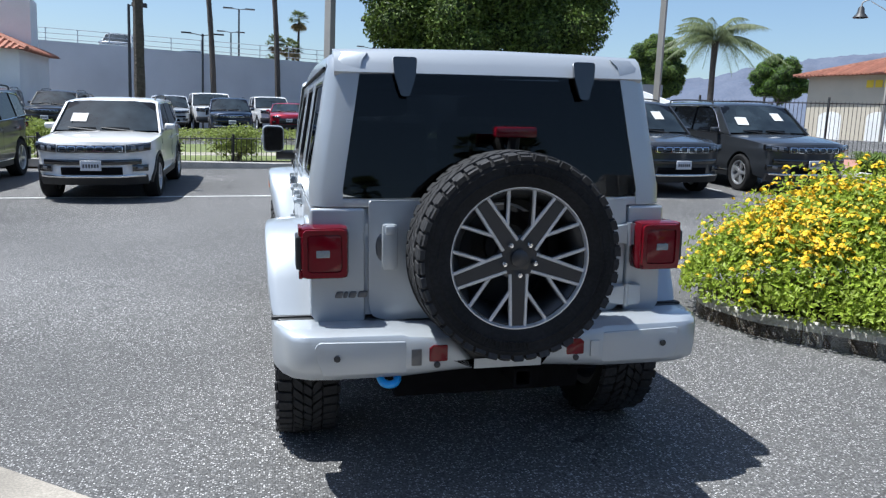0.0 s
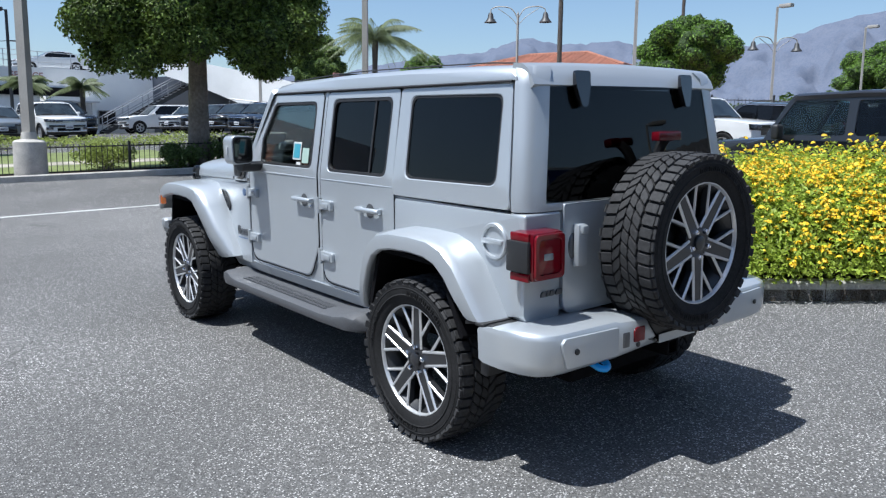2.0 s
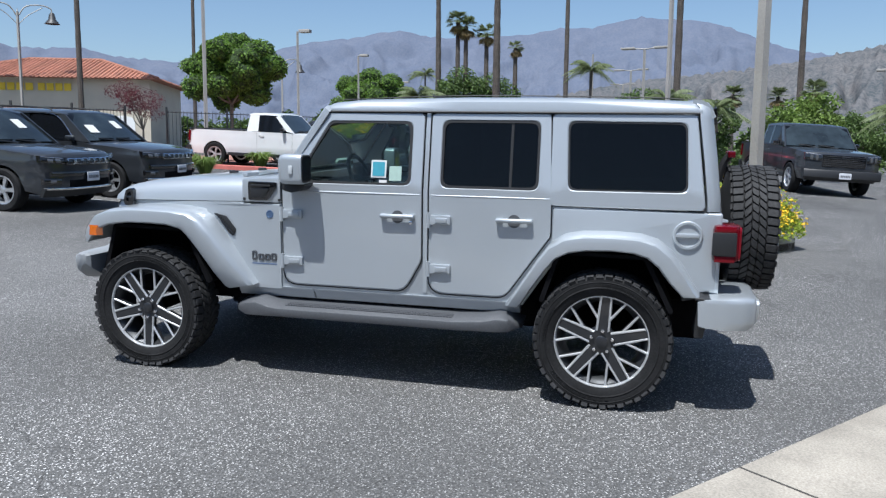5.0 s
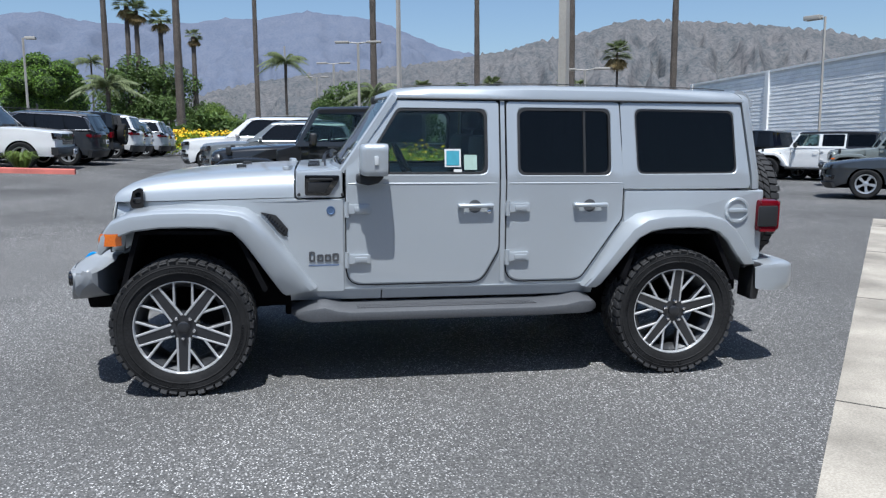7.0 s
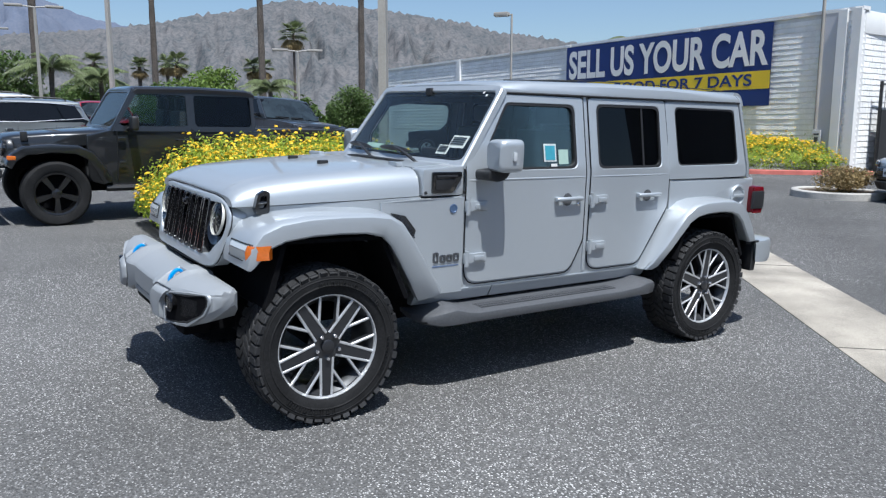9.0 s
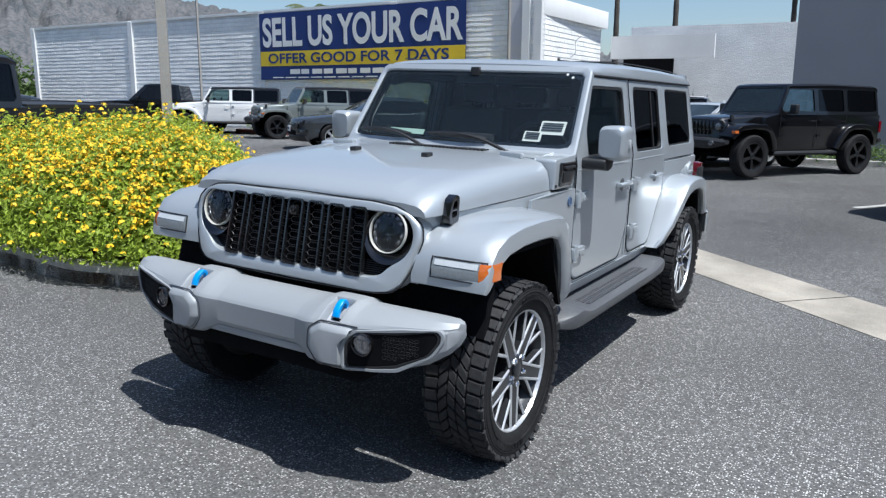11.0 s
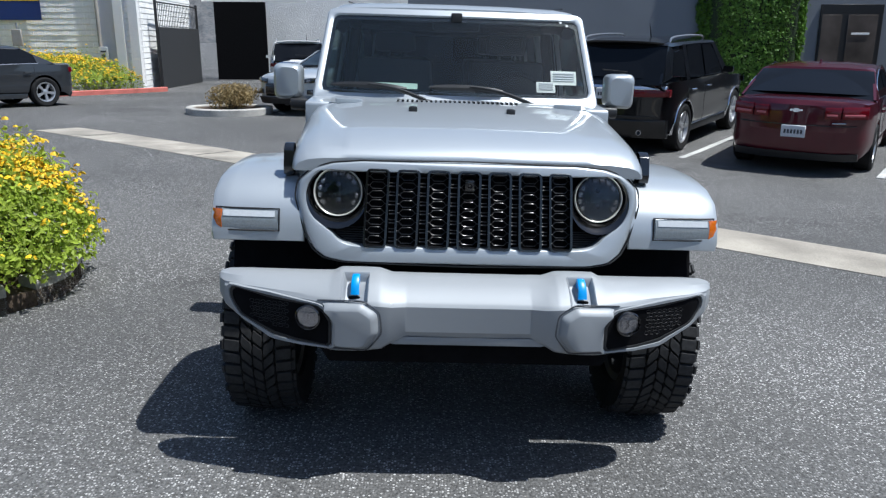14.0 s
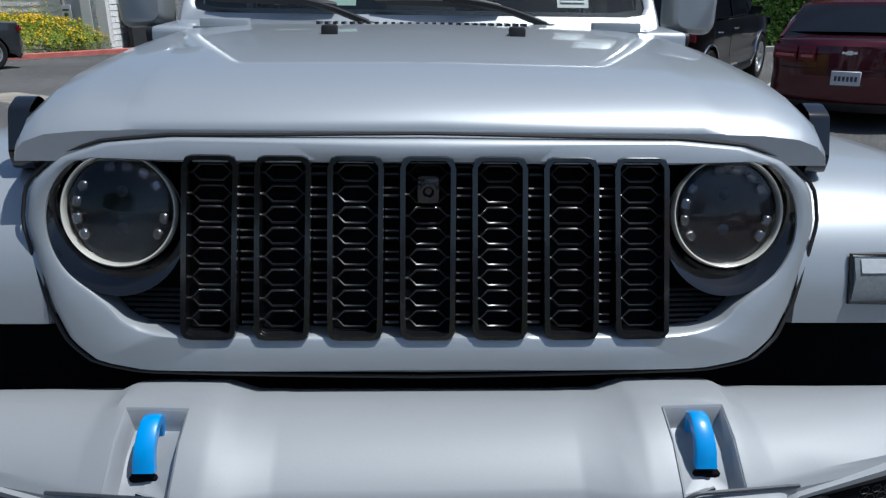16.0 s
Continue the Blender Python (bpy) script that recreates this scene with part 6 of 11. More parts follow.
    lathe(bm, [(0.16, 0.0), (0.16, 0.05), (0.09, 0.08), (0.09, 0.12)], 24, Matrix.Translation((0.018, -2.13, 1.02)) @ pose(0, 0, 0, 90, 0, 0))
    prism(bm, rpoly([(-0.25, 0.72), (0.28, 0.72), (0.20, 1.15), (-0.16, 1.15)], 0.05, 4), "y", -2.14, -2.19, 0.01)
    part("wheel_carrier", bm, M["plastic"], gate, "black spare wheel carrier")
    bm = B()
    tube(bm, smooth_path([(0.05, -2.17, 1.30), (0.05, -2.20, 1.42), (0.045, -2.235, 1.468)], 6), 0.025, 8)
    part("brake_light_arm", bm, M["plastic"], gate)
    bm = B()
    round_box(bm, -0.042, 0.130, -2.262, -2.215, 1.455, 1.498, 0.010)
    part("high_brake_light", bm, M["red_dark"], gate, "red third brake light")
    bm = B()
    lathe(bm, [(0.21, -0.02), (0.26, -0.02), (0.30, 0.0), (0.385, 0.02), (0.395, 0.03), (0.35, 0.03), (0.21, 0.02)], 48, Matrix.Translation((0.0, -2.205, 0.985)) @ pose(0, 0, 0, 90, 0, 0), close=True)
    part("wheel_bezel", bm, M["plastic"], gate)

    # rear bumper
    bm = B()
    stations = [(-0.925, -2.02, -2.06, 0.692, 0.540), (-0.915, -2.02, -2.16, 0.700, 0.532), (-0.885, -2.03, -2.265, 0.706, 0.526), (-0.845, -2.04, -2.325, 0.708, 0.520), (-0.78, -2.05, -2.348, 0.708, 0.514), (-0.70, -2.05, -2.354, 0.708, 0.512),
                (-0.42, -2.05, -2.358, 0.706, 0.514), (-0.40, -2.05, -2.372, 0.702, 0.520), (-0.225, -2.05, -2.376, 0.690, 0.534), (-0.14, -2.05, -2.376, 0.584, 0.538)]
    stations += [(-x, a, b, c, d) for x, a, b, c, d in stations[::-1]]
    rows = []
    for x, y0, y1, zt, zb in stations:
        d = y1 - y0
        rows.append([Vector((x, y0, zt - 0.012)), Vector((x, y0 + d * 0.55, zt)), Vector((x, y0 + d * 0.86, zt - 0.003)), Vector((x, y0 + d * 0.965, zt - 0.016)), Vector((x, y1, zt - 0.036)),
                     Vector((x, y1, zb + 0.05)), Vector((x, y1 - d * 0.03, zb + 0.02)), Vector((x, y1 - d * 0.12, zb)), Vector((x, y0 + d * 0.2, zb + 0.01))])
    loft(bm, rows)
    bump = part("rear_bumper", bm, S, jeep, "silver painted rear bumper")
    bm = B()
    prism(bm, [(-0.225, 0.680), (0.225, 0.680), (0.137, 0.578), (-0.137, 0.578)], "y", -2.10, -2.366, 0.006)
    part("bumper_center", bm, M["plastic"], bump)
    for s in (-1, 1):
        bm = B()
        prism(bm, rpoly([(s * 0.408, 0.542), (s * 0.408, 0.668), (s * 0.745, 0.676), (s * 0.765, 0.655), (s * 0.735, 0.545)], 0.014, 3), "y", -2.340, -2.364, 0.004)
        part("bumper_plate", bm, S, bump)
        bm = B()
        prism(bm, rpoly([(s * 0.248, 0.586), (s * 0.322, 0.586), (s * 0.322, 0.640), (s * 0.306, 0.652), (s * 0.248, 0.652)][::1], 0.006, 2), "y", -2.36, -2.380, 0.003)
        part("reflector", bm, M["red_lens"], bump, "red reflector")
        for x in (0.68, 0.29):
            bm = B()
            lathe(bm, [(0.013, 0), (0.013, 0.004), (0.009, 0.006)], 18, Matrix.Translation((s * x, -2.366 if x > 0.5 else -2.374, 0.612 if x > 0.5 else 0.572)) @ pose(0, 0, 0, 90, 0, 0))
            part("parking_sensor", bm, M["rim_barrel"], bump)
        bm = B()
        round_box(bm, s * 0.352, s * 0.392, -2.379, -2.355, 0.572, 0.640, 0.004)
        part("bumper_step", bm, M["rim_dark"] if s < 0 else S, bump)
        bm = B()
        prism(bm, rpoly([(-2.02, 0.70), (-2.10, 0.70), (-2.06, 0.47), (-2.01, 0.47)], 0.01, 2), "x", s * 0.74, s * 0.90, 0.006)
        part("splash_guard", bm, M["plastic"], bump)
        bm = B()
        prism(bm, rpoly([(s * 0.70, 0.692), (s * 0.925, 0.692), (s * 0.925, 0.706), (s * 0.70, 0.706)], 0.003, 1), "y", -2.005, -2.055, 0)
        part("bumper_gasket", bm, M["rubber"], bump)
    bm = B()
    tube(bm, smooth_path([(-0.437, -2.20, 0.528), (-0.437, -2.30, 0.510), (-0.446, -2.335, 0.496), (-0.472, -2.345, 0.490), (-0.498, -2.335, 0.496), (-0.507, -2.30, 0.510), (-0.507, -2.20, 0.528)], 20), 0.016, 10)
    part("tow_hook", bm, M["blue"], jeep, "bright blue rear tow hook")
    bm = B()
    q, i = rpoly([(0.055, 0.425), (0.055, 0.505), (0.135, 0.505), (0.135, 0.425)], 0.006, 2), rpoly([(0.066, 0.436), (0.066, 0.494), (0.124, 0.494), (0.124, 0.436)], 0.004, 2)
    ring_panel(bm, q, i, (0.095, 0.465), lambda u, v, d: Vector((u, -2.29 + d, v)), 0.2, 48)
    round_box(bm, -0.25, 0.42, -2.22, -2.12, 0.49, 0.56, 0.01)
    part("tow_receiver", bm, M["under"], jeep, "black tow hitch receiver")

    # flares
    fo = [(1.935, 0.845), (1.932, 0.88), (1.915, 0.945), (1.86, 1.018), (1.76, 1.058), (1.62, 1.075), (1.45, 1.078), (1.28, 1.073), (1.16, 1.058), (1.08, 1.015), (1.01, 0.93), (0.90, 0.775), (0.80, 0.635), (0.765, 0.590)]
    fi = [(1.915, 0.838), (1.90, 0.850), (1.865, 0.885), (1.82, 0.935), (1.74, 0.966), (1.60, 0.982), (1.45, 0.984), (1.31, 0.978), (1.21, 0.955), (1.155, 0.90), (1.10, 0.82), (1.01, 0.68), (0.945, 0.580), (0.925, 0.562)]
    fb = [0.63, 0.63, 0.635, 0.64, 0.65, 0.665, 0.68, 0.695, 0.71, 0.72, 0.735, 0.745, 0.75, 0.752]
    fr = [0.945, 0.953, 0.956, 0.957, 0.957, 0.957, 0.957, 0.955, 0.95, 0.945, 0.93, 0.905, 0.87, 0.85]
    ro = [(-0.925, 0.565), (-0.96, 0.615), (-1.04, 0.74), (-1.12, 0.865), (-1.185, 0.950), (-1.27, 1.005), (-1.38, 1.026), (-1.55, 1.030), (-1.69, 1.024), (-1.79, 0.995), (-1.87, 0.930), (-1.94, 0.835), (-2.00, 0.74), (-2.025, 0.706)]
    ri = [(-1.0, 0.56), (-1.02, 0.585), (-1.09, 0.70), (-1.165, 0.81), (-1.225, 0.885), (-1.30, 0.925), (-1.40, 0.942), (-1.54, 0.947), (-1.66, 0.940), (-1.735, 0.918), (-1.80, 0.865), (-1.86, 0.785), (-1.925, 0.715), (-1.935, 0.703)]
    rb = [0.752] * 14
    rr = [0.83, 0.86, 0.905, 0.932, 0.945, 0.95, 0.952, 0.952, 0.952, 0.95, 0.946, 0.94, 0.93, 0.922]
    for s in (-1, 1):
        bm = B()
        flare(bm, s, fo, fi, fb, fr)
        ff = part("front_fender", bm, S, jeep, "silver painted fender flare")
        bm = B()
        flare(bm, s, ro, ri, rb, rr)
        part("rear_fender", bm, S, jeep, "silver painted fender flare")
        bm = B()
        loft(bm, [[Vector((s * x, y, z)) for x, y, z in ((0.88, -2.03, 0.708), (0.925, -1.94, 0.70), (0.90, -1.93, 0.70), (0.75, -2.02, 0.70))], [Vector((s * x, y, z)) for x, y, z in ((0.88, -2.03, 0.694), (0.925, -1.94, 0.686), (0.90, -1.93, 0.686), (0.75, -2.02, 0.686))]])
        part("flare_seal", bm, M["rubber"], jeep)
        # running lamp in the fender front
        bm = B()
        rows = []
        for x in (0.705, 0.76, 0.82, 0.88, 0.912):
            y = 1.929 - 0.16 * max(0, (x - 0.70)) ** 2
            rows.append([Vector((s * x, y + 0.008, 0.886)), Vector((s * x, y + 0.011, 0.925)), Vector((s * x, y - 0.004, 0.958)), Vector((s * x, y - 0.03, 0.962)), Vector((s * x, y - 0.03, 0.886))])
        loft(bm, rows)
        part("running_lamp", bm, M["lamp_grey"], ff, "clear daytime running lamp")
        bm = B()
        rim = [(0.700, 0.882), (0.760, 0.882), (0.820, 0.882), (0.880, 0.882), (0.935, 0.884), (0.935, 0.962), (0.880, 0.962), (0.820, 0.962), (0.760, 0.962), (0.700, 0.962)]
        tube(bm, [(s * x, 1.929 - 0.16 * max(0, (x - 0.70)) ** 2 + (0.009 if z < 0.9 else -0.006) - (0.012 if x > 0.9 else 0), z) for x, z in rim], 0.0035, 5, closed=True)
        part("lamp_edge", bm, M["rubber"], ff)
        bm = B()
        rows = []
        for x, y in ((0.912, 1.925), (0.932, 1.920), (0.950, 1.903), (0.9590, 1.87), (0.9610, 1.825)):
            rows.append([Vector((s * x, y + 0.006, 0.888)), Vector((s * x, y + 0.008, 0.925)), Vector((s * x, y - 0.004, 0.956)), Vector((s * (x - 0.03), y - 0.02, 0.956)), Vector((s * (x - 0.03), y - 0.02, 0.888))])
        loft(bm, rows)
        part("turn_signal", bm, M["amber"], ff, "amber turn signal")
        bm = B()
        for k in range(1):
            rows = []
            for x in (0.715, 0.77, 0.82, 0.87, 0.905):
                y = 1.930 - 0.16 * max(0, (x - 0.70)) ** 2 + 0.006
                z = 0.934
                rows.append([Vector((s * x, y + 0.003, z)), Vector((s * x, y - 0.007, z + 0.020)), Vector((s * x, y - 0.025, z + 0.022)), Vector((s * x, y - 0.02, z))])
            loft(bm, rows)
        part("lamp_light_bar", bm, M["white_lens"], ff)
        # side vent behind the front flare
        bm = B()
        q = rpoly([(1.075, 1.052), (0.975, 1.030), (0.905, 0.945), (0.925, 0.895), (0.965, 0.930), (1.03, 1.02)], 0.012, 3)
        prism(bm, q, "x", s * 0.742, s * 0.7685, 0.004)
        vent = part("side_vent", bm, M["plastic"], jeep, "black mesh side vent")
        bm = B()
        for k in range(9):
            y = 1.045 - k * 0.013
            z = 1.035 - k * 0.0135
            tube(bm, [(s * 0.769, y, z + 0.002), (s * 0.769, y - 0.03, z - 0.024)], 0.003, 4)
            tube(bm, [(s * 0.769, y - 0.028, z + 0.004), (s * 0.769, y - 0.008, z - 0.022)], 0.003, 4)
        part("vent_mesh", bm, M["gloss_black"], vent)
        # side step
        bm = B()
        rows = []
        for y, x, w, zt, zb in ((0.90, 0.70, 0.05, 0.462, 0.425), (0.86, 0.74, 0.14, 0.470, 0.405), (0.78, 0.76, 0.19, 0.500, 0.395), (0.70, 0.765, 0.20, 0.512, 0.398), (0.62, 0.765, 0.205, 0.490, 0.400), (0.55, 0.765, 0.21, 0.482, 0.402), (-0.62, 0.765, 0.21, 0.482, 0.402), (-0.78, 0.765, 0.205, 0.492, 0.405),
                                (-0.88, 0.765, 0.20, 0.512, 0.405), (-0.95, 0.76, 0.18, 0.505, 0.408), (-1.0, 0.74, 0.12, 0.470, 0.42), (-1.02, 0.70, 0.05, 0.455, 0.430)):
            o = x + w * 0.75
            rows.append([Vector((s * (x - 0.10), y, zt + 0.006)), Vector((s * (o - 0.03), y, zt - 0.006)), Vector((s * (o - 0.006), y, zt - 0.018)), Vector((s * o, y, zt - 0.04)), Vector((s * (o - 0.01), y, zb + 0.012)), Vector((s * (o - 0.05), y, zb)), Vector((s * (x - 0.10), y, zb + 0.02))])
        loft(bm, rows)
        st = part("side_step", bm, M["step"], jeep, "dark grey moulded side step")
        bm = B()
        for k in range(60):
            y = 0.50 - k * 0.0185
            for j in range(3):
                round_box(bm, s * (0.775 + 0.035 * j), s * (0.800 + 0.035 * j), y - 0.006, y + 0.006, 0.478, 0.4832, 0)
        part("step_tread", bm, M["step"], st)
        # mirror
        mir = new("side_mirror")
        mir.parent = jeep
        bm = B()
        rows = []
        for y, k in ((0.490, 0.80), (0.478, 0.93), (0.45, 1.0), (0.36, 1.0), (0.335, 0.985), (0.330, 0.96)):
            sh = rpoly([(-0.052 * k, -0.088 * k), (0.092 * k, -0.095 * k), (0.095 * k, 0.096 * k), (-0.055 * k, 0.090 * k)], 0.040, 6)
            rows.append([Vector((s * (0.888 + u), y, 1.362 + v)) for u, v in sh])
        loft(bm, rows)
        part("mirror_cap", bm, S, mir)
        bm = B()
        q = rpoly([(-0.046, -0.080), (0.083, -0.085), (0.083, 0.085), (-0.048, 0.081)], 0.03, 4)
        pane(bm, q, lambda u, v, d: Vector((s * (0.888 + u), 0.3295 - d, 1.362 + v)), 0.0, 0.003)
        part("mirror_back", bm, M["plastic"], mir)
        bm = B()
        q = rpoly([(-0.040, -0.074), (0.076, -0.078), (0.076, 0.078), (-0.042, 0.074)], 0.028, 4)
        pane(bm, q, lambda u, v, d: Vector((s * (0.888 + u), 0.326 - d, 1.362 + v)), 0.0, 0.003)
        part("mirror_glass", bm, M["gloss_black"], mir)
        bm = B()
        prism(bm, rpoly([(0.505, 1.225), (0.505, 1.275), (0.38, 1.285), (0.34, 1.265), (0.38, 1.225), (0.44, 1.212)], 0.02, 3), "x", s * 0.745, s * 0.89, 0.012)
        part("mirror_arm", bm, M["plastic"], mir)
        bm = B()
        round_box(bm, s * 0.978, s * 0.992, 0.385, 0.41, 1.335, 1.385, 0.005)
        part("mirror_signal", bm, M["white_lens"], mir)
    # charge port and badges, left side
    bm = B()
    q = rpoly([(0.805, 1.145), (0.805, 1.268), (0.600, 1.266), (0.605, 1.235), (0.665, 1.145)], [0.012, 0.012, 0.012, 0.012, 0.02], 3)
    prism(bm, q, "x", -0.755, -0.772, 0.006)
    cp = part("charge_port", bm, M["gloss_black"], jeep, "gloss black charge port cover")
    bm = B()
    round_box(bm, -0.785, -0.768, 0.64, 0.78, 1.235, 1.248, 0.004)
    prism(bm, rpoly([(0.785, 1.165), (0.785, 1.225), (0.645, 1.225), (0.69, 1.165)], 0.01, 3), "x", -0.77, -0.778, 0.004)
    part("port_trim", bm, M["plastic"], cp)
    for y, z in ((0.840, 1.150), (0.585, 1.150)):
        bm = B()
        lathe(bm, [(0.010, 0), (0.010, 0.004), (0.006, 0.006)], 14, Matrix.Translation((-0.757 if y > 0.6 else -0.765, y, z)) @ pose(0, 0, 0, 0, -90, 0))
        part("screw", bm, M["rubber"], jeep)
    bm = B()
    lathe(bm, [(0.026, 0), (0.026, 0.004), (0.020, 0.005), (0.018, 0.003), (0.001, 0.003)], 28, Matrix.Translation((-0.766, 0.655, 1.056)) @ pose(0, 0, 0, 0, -90, 0))
    part("round_badge", bm, shader("badge_blue", (0.10, 0.16, 0.28), 0.3, 0.4, grain=0.05), jeep, "round blue-grey badge")
    for s in (-1, 1):
        bm = B()
        for w, o, h in ((0.036, 0.0, 0.062), (0.040, 0.046, 0.044), (0.040, 0.092, 0.044), (0.040, 0.138, 0.050)):
            y0 = 0.788 - o if s < 0 else 0.610 + o
            y1 = y0 - w if s < 0 else y0 + w
            ring_panel(bm, rpoly([(y0, 0.748), (y1, 0.748), (y1, 0.748 + h), (y0, 0.748 + h)], 0.010, 3), rpoly([(y0 + (y1 - y0) * 0.3, 0.760), (y1 - (y1 - y0) * 0.3, 0.760), (y1 - (y1 - y0) * 0.3, 0.736 + h), (y0 + (y1 - y0) * 0.3, 0.736 + h)], 0.004, 2), ((y0 + y1) / 2, 0.748 + h / 2), lambda u, v, d: Vector((s * (0.772 - d), u, v)), 0.010, 32)
        part("side_badge", bm, M["rim_dark"], jeep, "dark maker badge, plain shapes")
        bm = B()
        round_box(bm, s * 0.764, s * 0.7675, 0.61, 0.79, 0.722, 0.730, 0)
        part("side_badge_bar", bm, shader("badge_bar", (0.14, 0.19, 0.30), 0.4, 0.3), jeep)
    # fuel cap
    bm = B()
    lathe(bm, [(0.083, -0.005), (0.083, 0.010), (0.078, 0.016), (0.066, 0.016), (0.063, 0.006), (0.001, 0.006)], 44, Matrix.Translation((-0.765, -1.955, 1.034)) @ pose(0, 0, 0, 0, -90, 0))
    round_box(bm, -0.790, -0.765, -2.020, -1.890, 1.022, 1.046, 0.008)
    part("fuel_cap", bm, S, jeep, "silver round fuel filler door")

    # grille panel
    def face(u, v, d):
        return Vector((u, 1.983 - 0.20 * (v - 0.841) - 0.036 * (u / 0.65) ** 4 - d, v))
    edge = [(0.0, 1.150), (0.40, 1.147), (0.505, 1.137), (0.580, 1.112), (0.632, 1.068), (0.640, 1.010), (0.627, 0.962), (0.602, 0.880), (0.574, 0.826), (0.532, 0.794), (0.455, 0.782), (0.0, 0.778)]
    out = rpoly(edge + [(-x, z) for x, z in edge[-2:0:-1]], 0.05, 4)
    hc, lc = (0.489, 1.012), (0.483, 1.031)
    arc = [(hc[0] + 0.111 * math.cos(math.radians(a)), hc[1] + 0.111 * math.sin(math.radians(a))) for a in range(64, -68, -8)]
    right = [(0.39, 1.109)] + arc + [(0.503, 0.886), (0.478, 0.860), (0.440, 0.846), (0.39, 0.842)]
    inner = right + [(-x, z) for x, z in right[::-1]]
    bm = B()
    n = 260
    mid = (0, 0.985)
    o, i = by_angle(out, n, mid), by_angle(inner, n, mid)

    def toward(k, a, b):
        d = Vector((b[0] - a[0], b[1] - a[1]))
        d = d * min(1.0, k / max(1e-6, d.length))
        return a[0] + d.x, a[1] + d.y
    rows = [[face(u, v, 0.085) for u, v in o], [face(u, v, 0.022) for u, v in o], [face(*toward(0.003, a, b), 0.010) for a, b in zip(o, i)], [face(*toward(0.010, a, b), 0.002) for a, b in zip(o, i)], [face(*toward(0.018, a, b), 0.0) for a, b in zip(o, i)]]
    rows += [[face(*toward(0.010, b, a), 0.0) for a, b in zip(o, i)], [face(*toward(0.003, b, a), 0.003) for a, b in zip(o, i)], [face(u, v, 0.012) for u, v in i], [face(u, v, 0.05) for u, v in i]]
    loft(bm, rows, caps=False)
    gp = part("grille_panel", bm, S, jeep, "silver front panel round the grille")
    bm = B()
    pane(bm, i, face, 0.044, 0.06)
    part("grille_backing", bm, M["under"], gp, "black plate behind the grille slots")
    bm = B()
    tube(bm, [face(*toward(-0.004, a, b), 0.010) for a, b in zip(o, i)], 0.0032, 6, closed=True)
    part("panel_seal", bm, M["rubber"], gp)
    for s in (-1, 1):
        bm = B()
        for k in range(7):
            z = 0.852 + k * 0.0085
            tube(bm, [face(s * 0.388, z, 0.034), face(s * (0.45 + min(0.04, k * 0.012)), z, 0.034)], 0.0026, 4)
        part("lamp_corner_grille", bm, M["plastic"], gp)
    for k in range(7):
        x = (k - 3) * 0.1133
        bm = B()
        w, zb, zt = 0.0440, 0.836, 1.122
        lean = 0.006 * (k - 3) / 3
        at_slot = lambda u, v, d, lean=lean: face(u + lean * (1.0 - v) * 6, v, d - 0.004)
        oo = rpoly([(x - w, zb), (x + w, zb), (x + w, zt), (x - w, zt)], 0.017, 5)
        ii = rpoly([(x - w + 0.0095, zb + 0.010), (x + w - 0.0095, zb + 0.010), (x + w - 0.0095, zt - 0.010), (x - w + 0.0095, zt - 0.010)], 0.010, 4)
        ring_panel(bm, oo, ii, (x, 0.975), at_slot, 0.055, 96, 0.005)
        slot = part("grille_slot", bm, M["slot_black"], gp, "gloss black grille slot")
        bm = B()
        for j in range(8):
            z = zb + 0.013 + (j + 0.5) * 0.0325
            hx = w - 0.014
            pts = [(x - hx, z), (x - hx + 0.012, z + 0.0120), (x + hx - 0.012, z + 0.0120), (x + hx, z), (x + hx - 0.012, z - 0.0120), (x - hx + 0.012, z - 0.0120)]
            tube(bm, [at_slot(u, v, 0.018) for u, v in pts], 0.0020, 5, closed=True)
            for e in (-1, 1):
                tube(bm, [at_slot(x + e * hx, z, 0.016), at_slot(x + e * (hx + 0.008), z, 0.016)], 0.0022, 4)
        part("slot_mesh", bm, M["mesh_black"], slot)
        if k < 6:
            bm = B()
            for j in range(8):
                z = 0.86 + j * 0.033
                tube(bm, [face(x + 0.046, z, 0.012), face(x + 0.0675, z, 0.012)], 0.0028, 4)
                tube(bm, [face(x + 0.046, z + 0.012, 0.012), face(x + 0.0675, z + 0.012, 0.012)], 0.002, 4)
            part("grille_bar", bm, M["mesh_black"], gp)
    bm = B()
    round_box(bm, -0.018, 0.018, 1.925, 1.950, 1.050, 1.092, 0.008)
    lathe(bm, [(0.013, 0), (0.013, 0.012), (0.009, 0.012), (0.005, 0.006)], 18, Matrix.Translation((0, 1.950, 1.072)) @ pose(0, 0, 0, -90, 0, 0))
    part("front_camera", bm, M["slot_black"], gp, "black front camera")
    for s in (-1, 1):
        hl = new("headlamp")
        hl.parent = jeep
        m = Matrix.Translation((s * lc[0], 1.916, lc[1])) @ pose(0, 0, 0, -78.7, 0, 0)
        # dark bowl between the panel and the ring
        bm = B()
        rows = []
        for r, d, f in ((0.112, 0.006, 0.0), (0.106, 0.010, 0.15), (0.099, 0.022, 0.6), (0.094, 0.03, 1.0), (0.091, 0.05, 1.0)):
            cx, cz = hc[0] + (lc[0] - hc[0]) * f, hc[1] + (lc[1] - hc[1]) * f
            rows.append([face(s * (cx + r * math.cos(2 * math.pi * k / 64)), cz + r * math.sin(2 * math.pi * k / 64), d) for k in range(64)])
        loft(bm, rows, caps=False)
        part("bezel", bm, M["slot_black"], hl, "gloss black headlamp bowl")
        bm = B()
        lathe(bm, [(0.0905, 0.000), (0.0905, 0.010), (0.088, 0.014), (0.0855, 0.012), (0.084, 0.000)], 64, m, close=True)
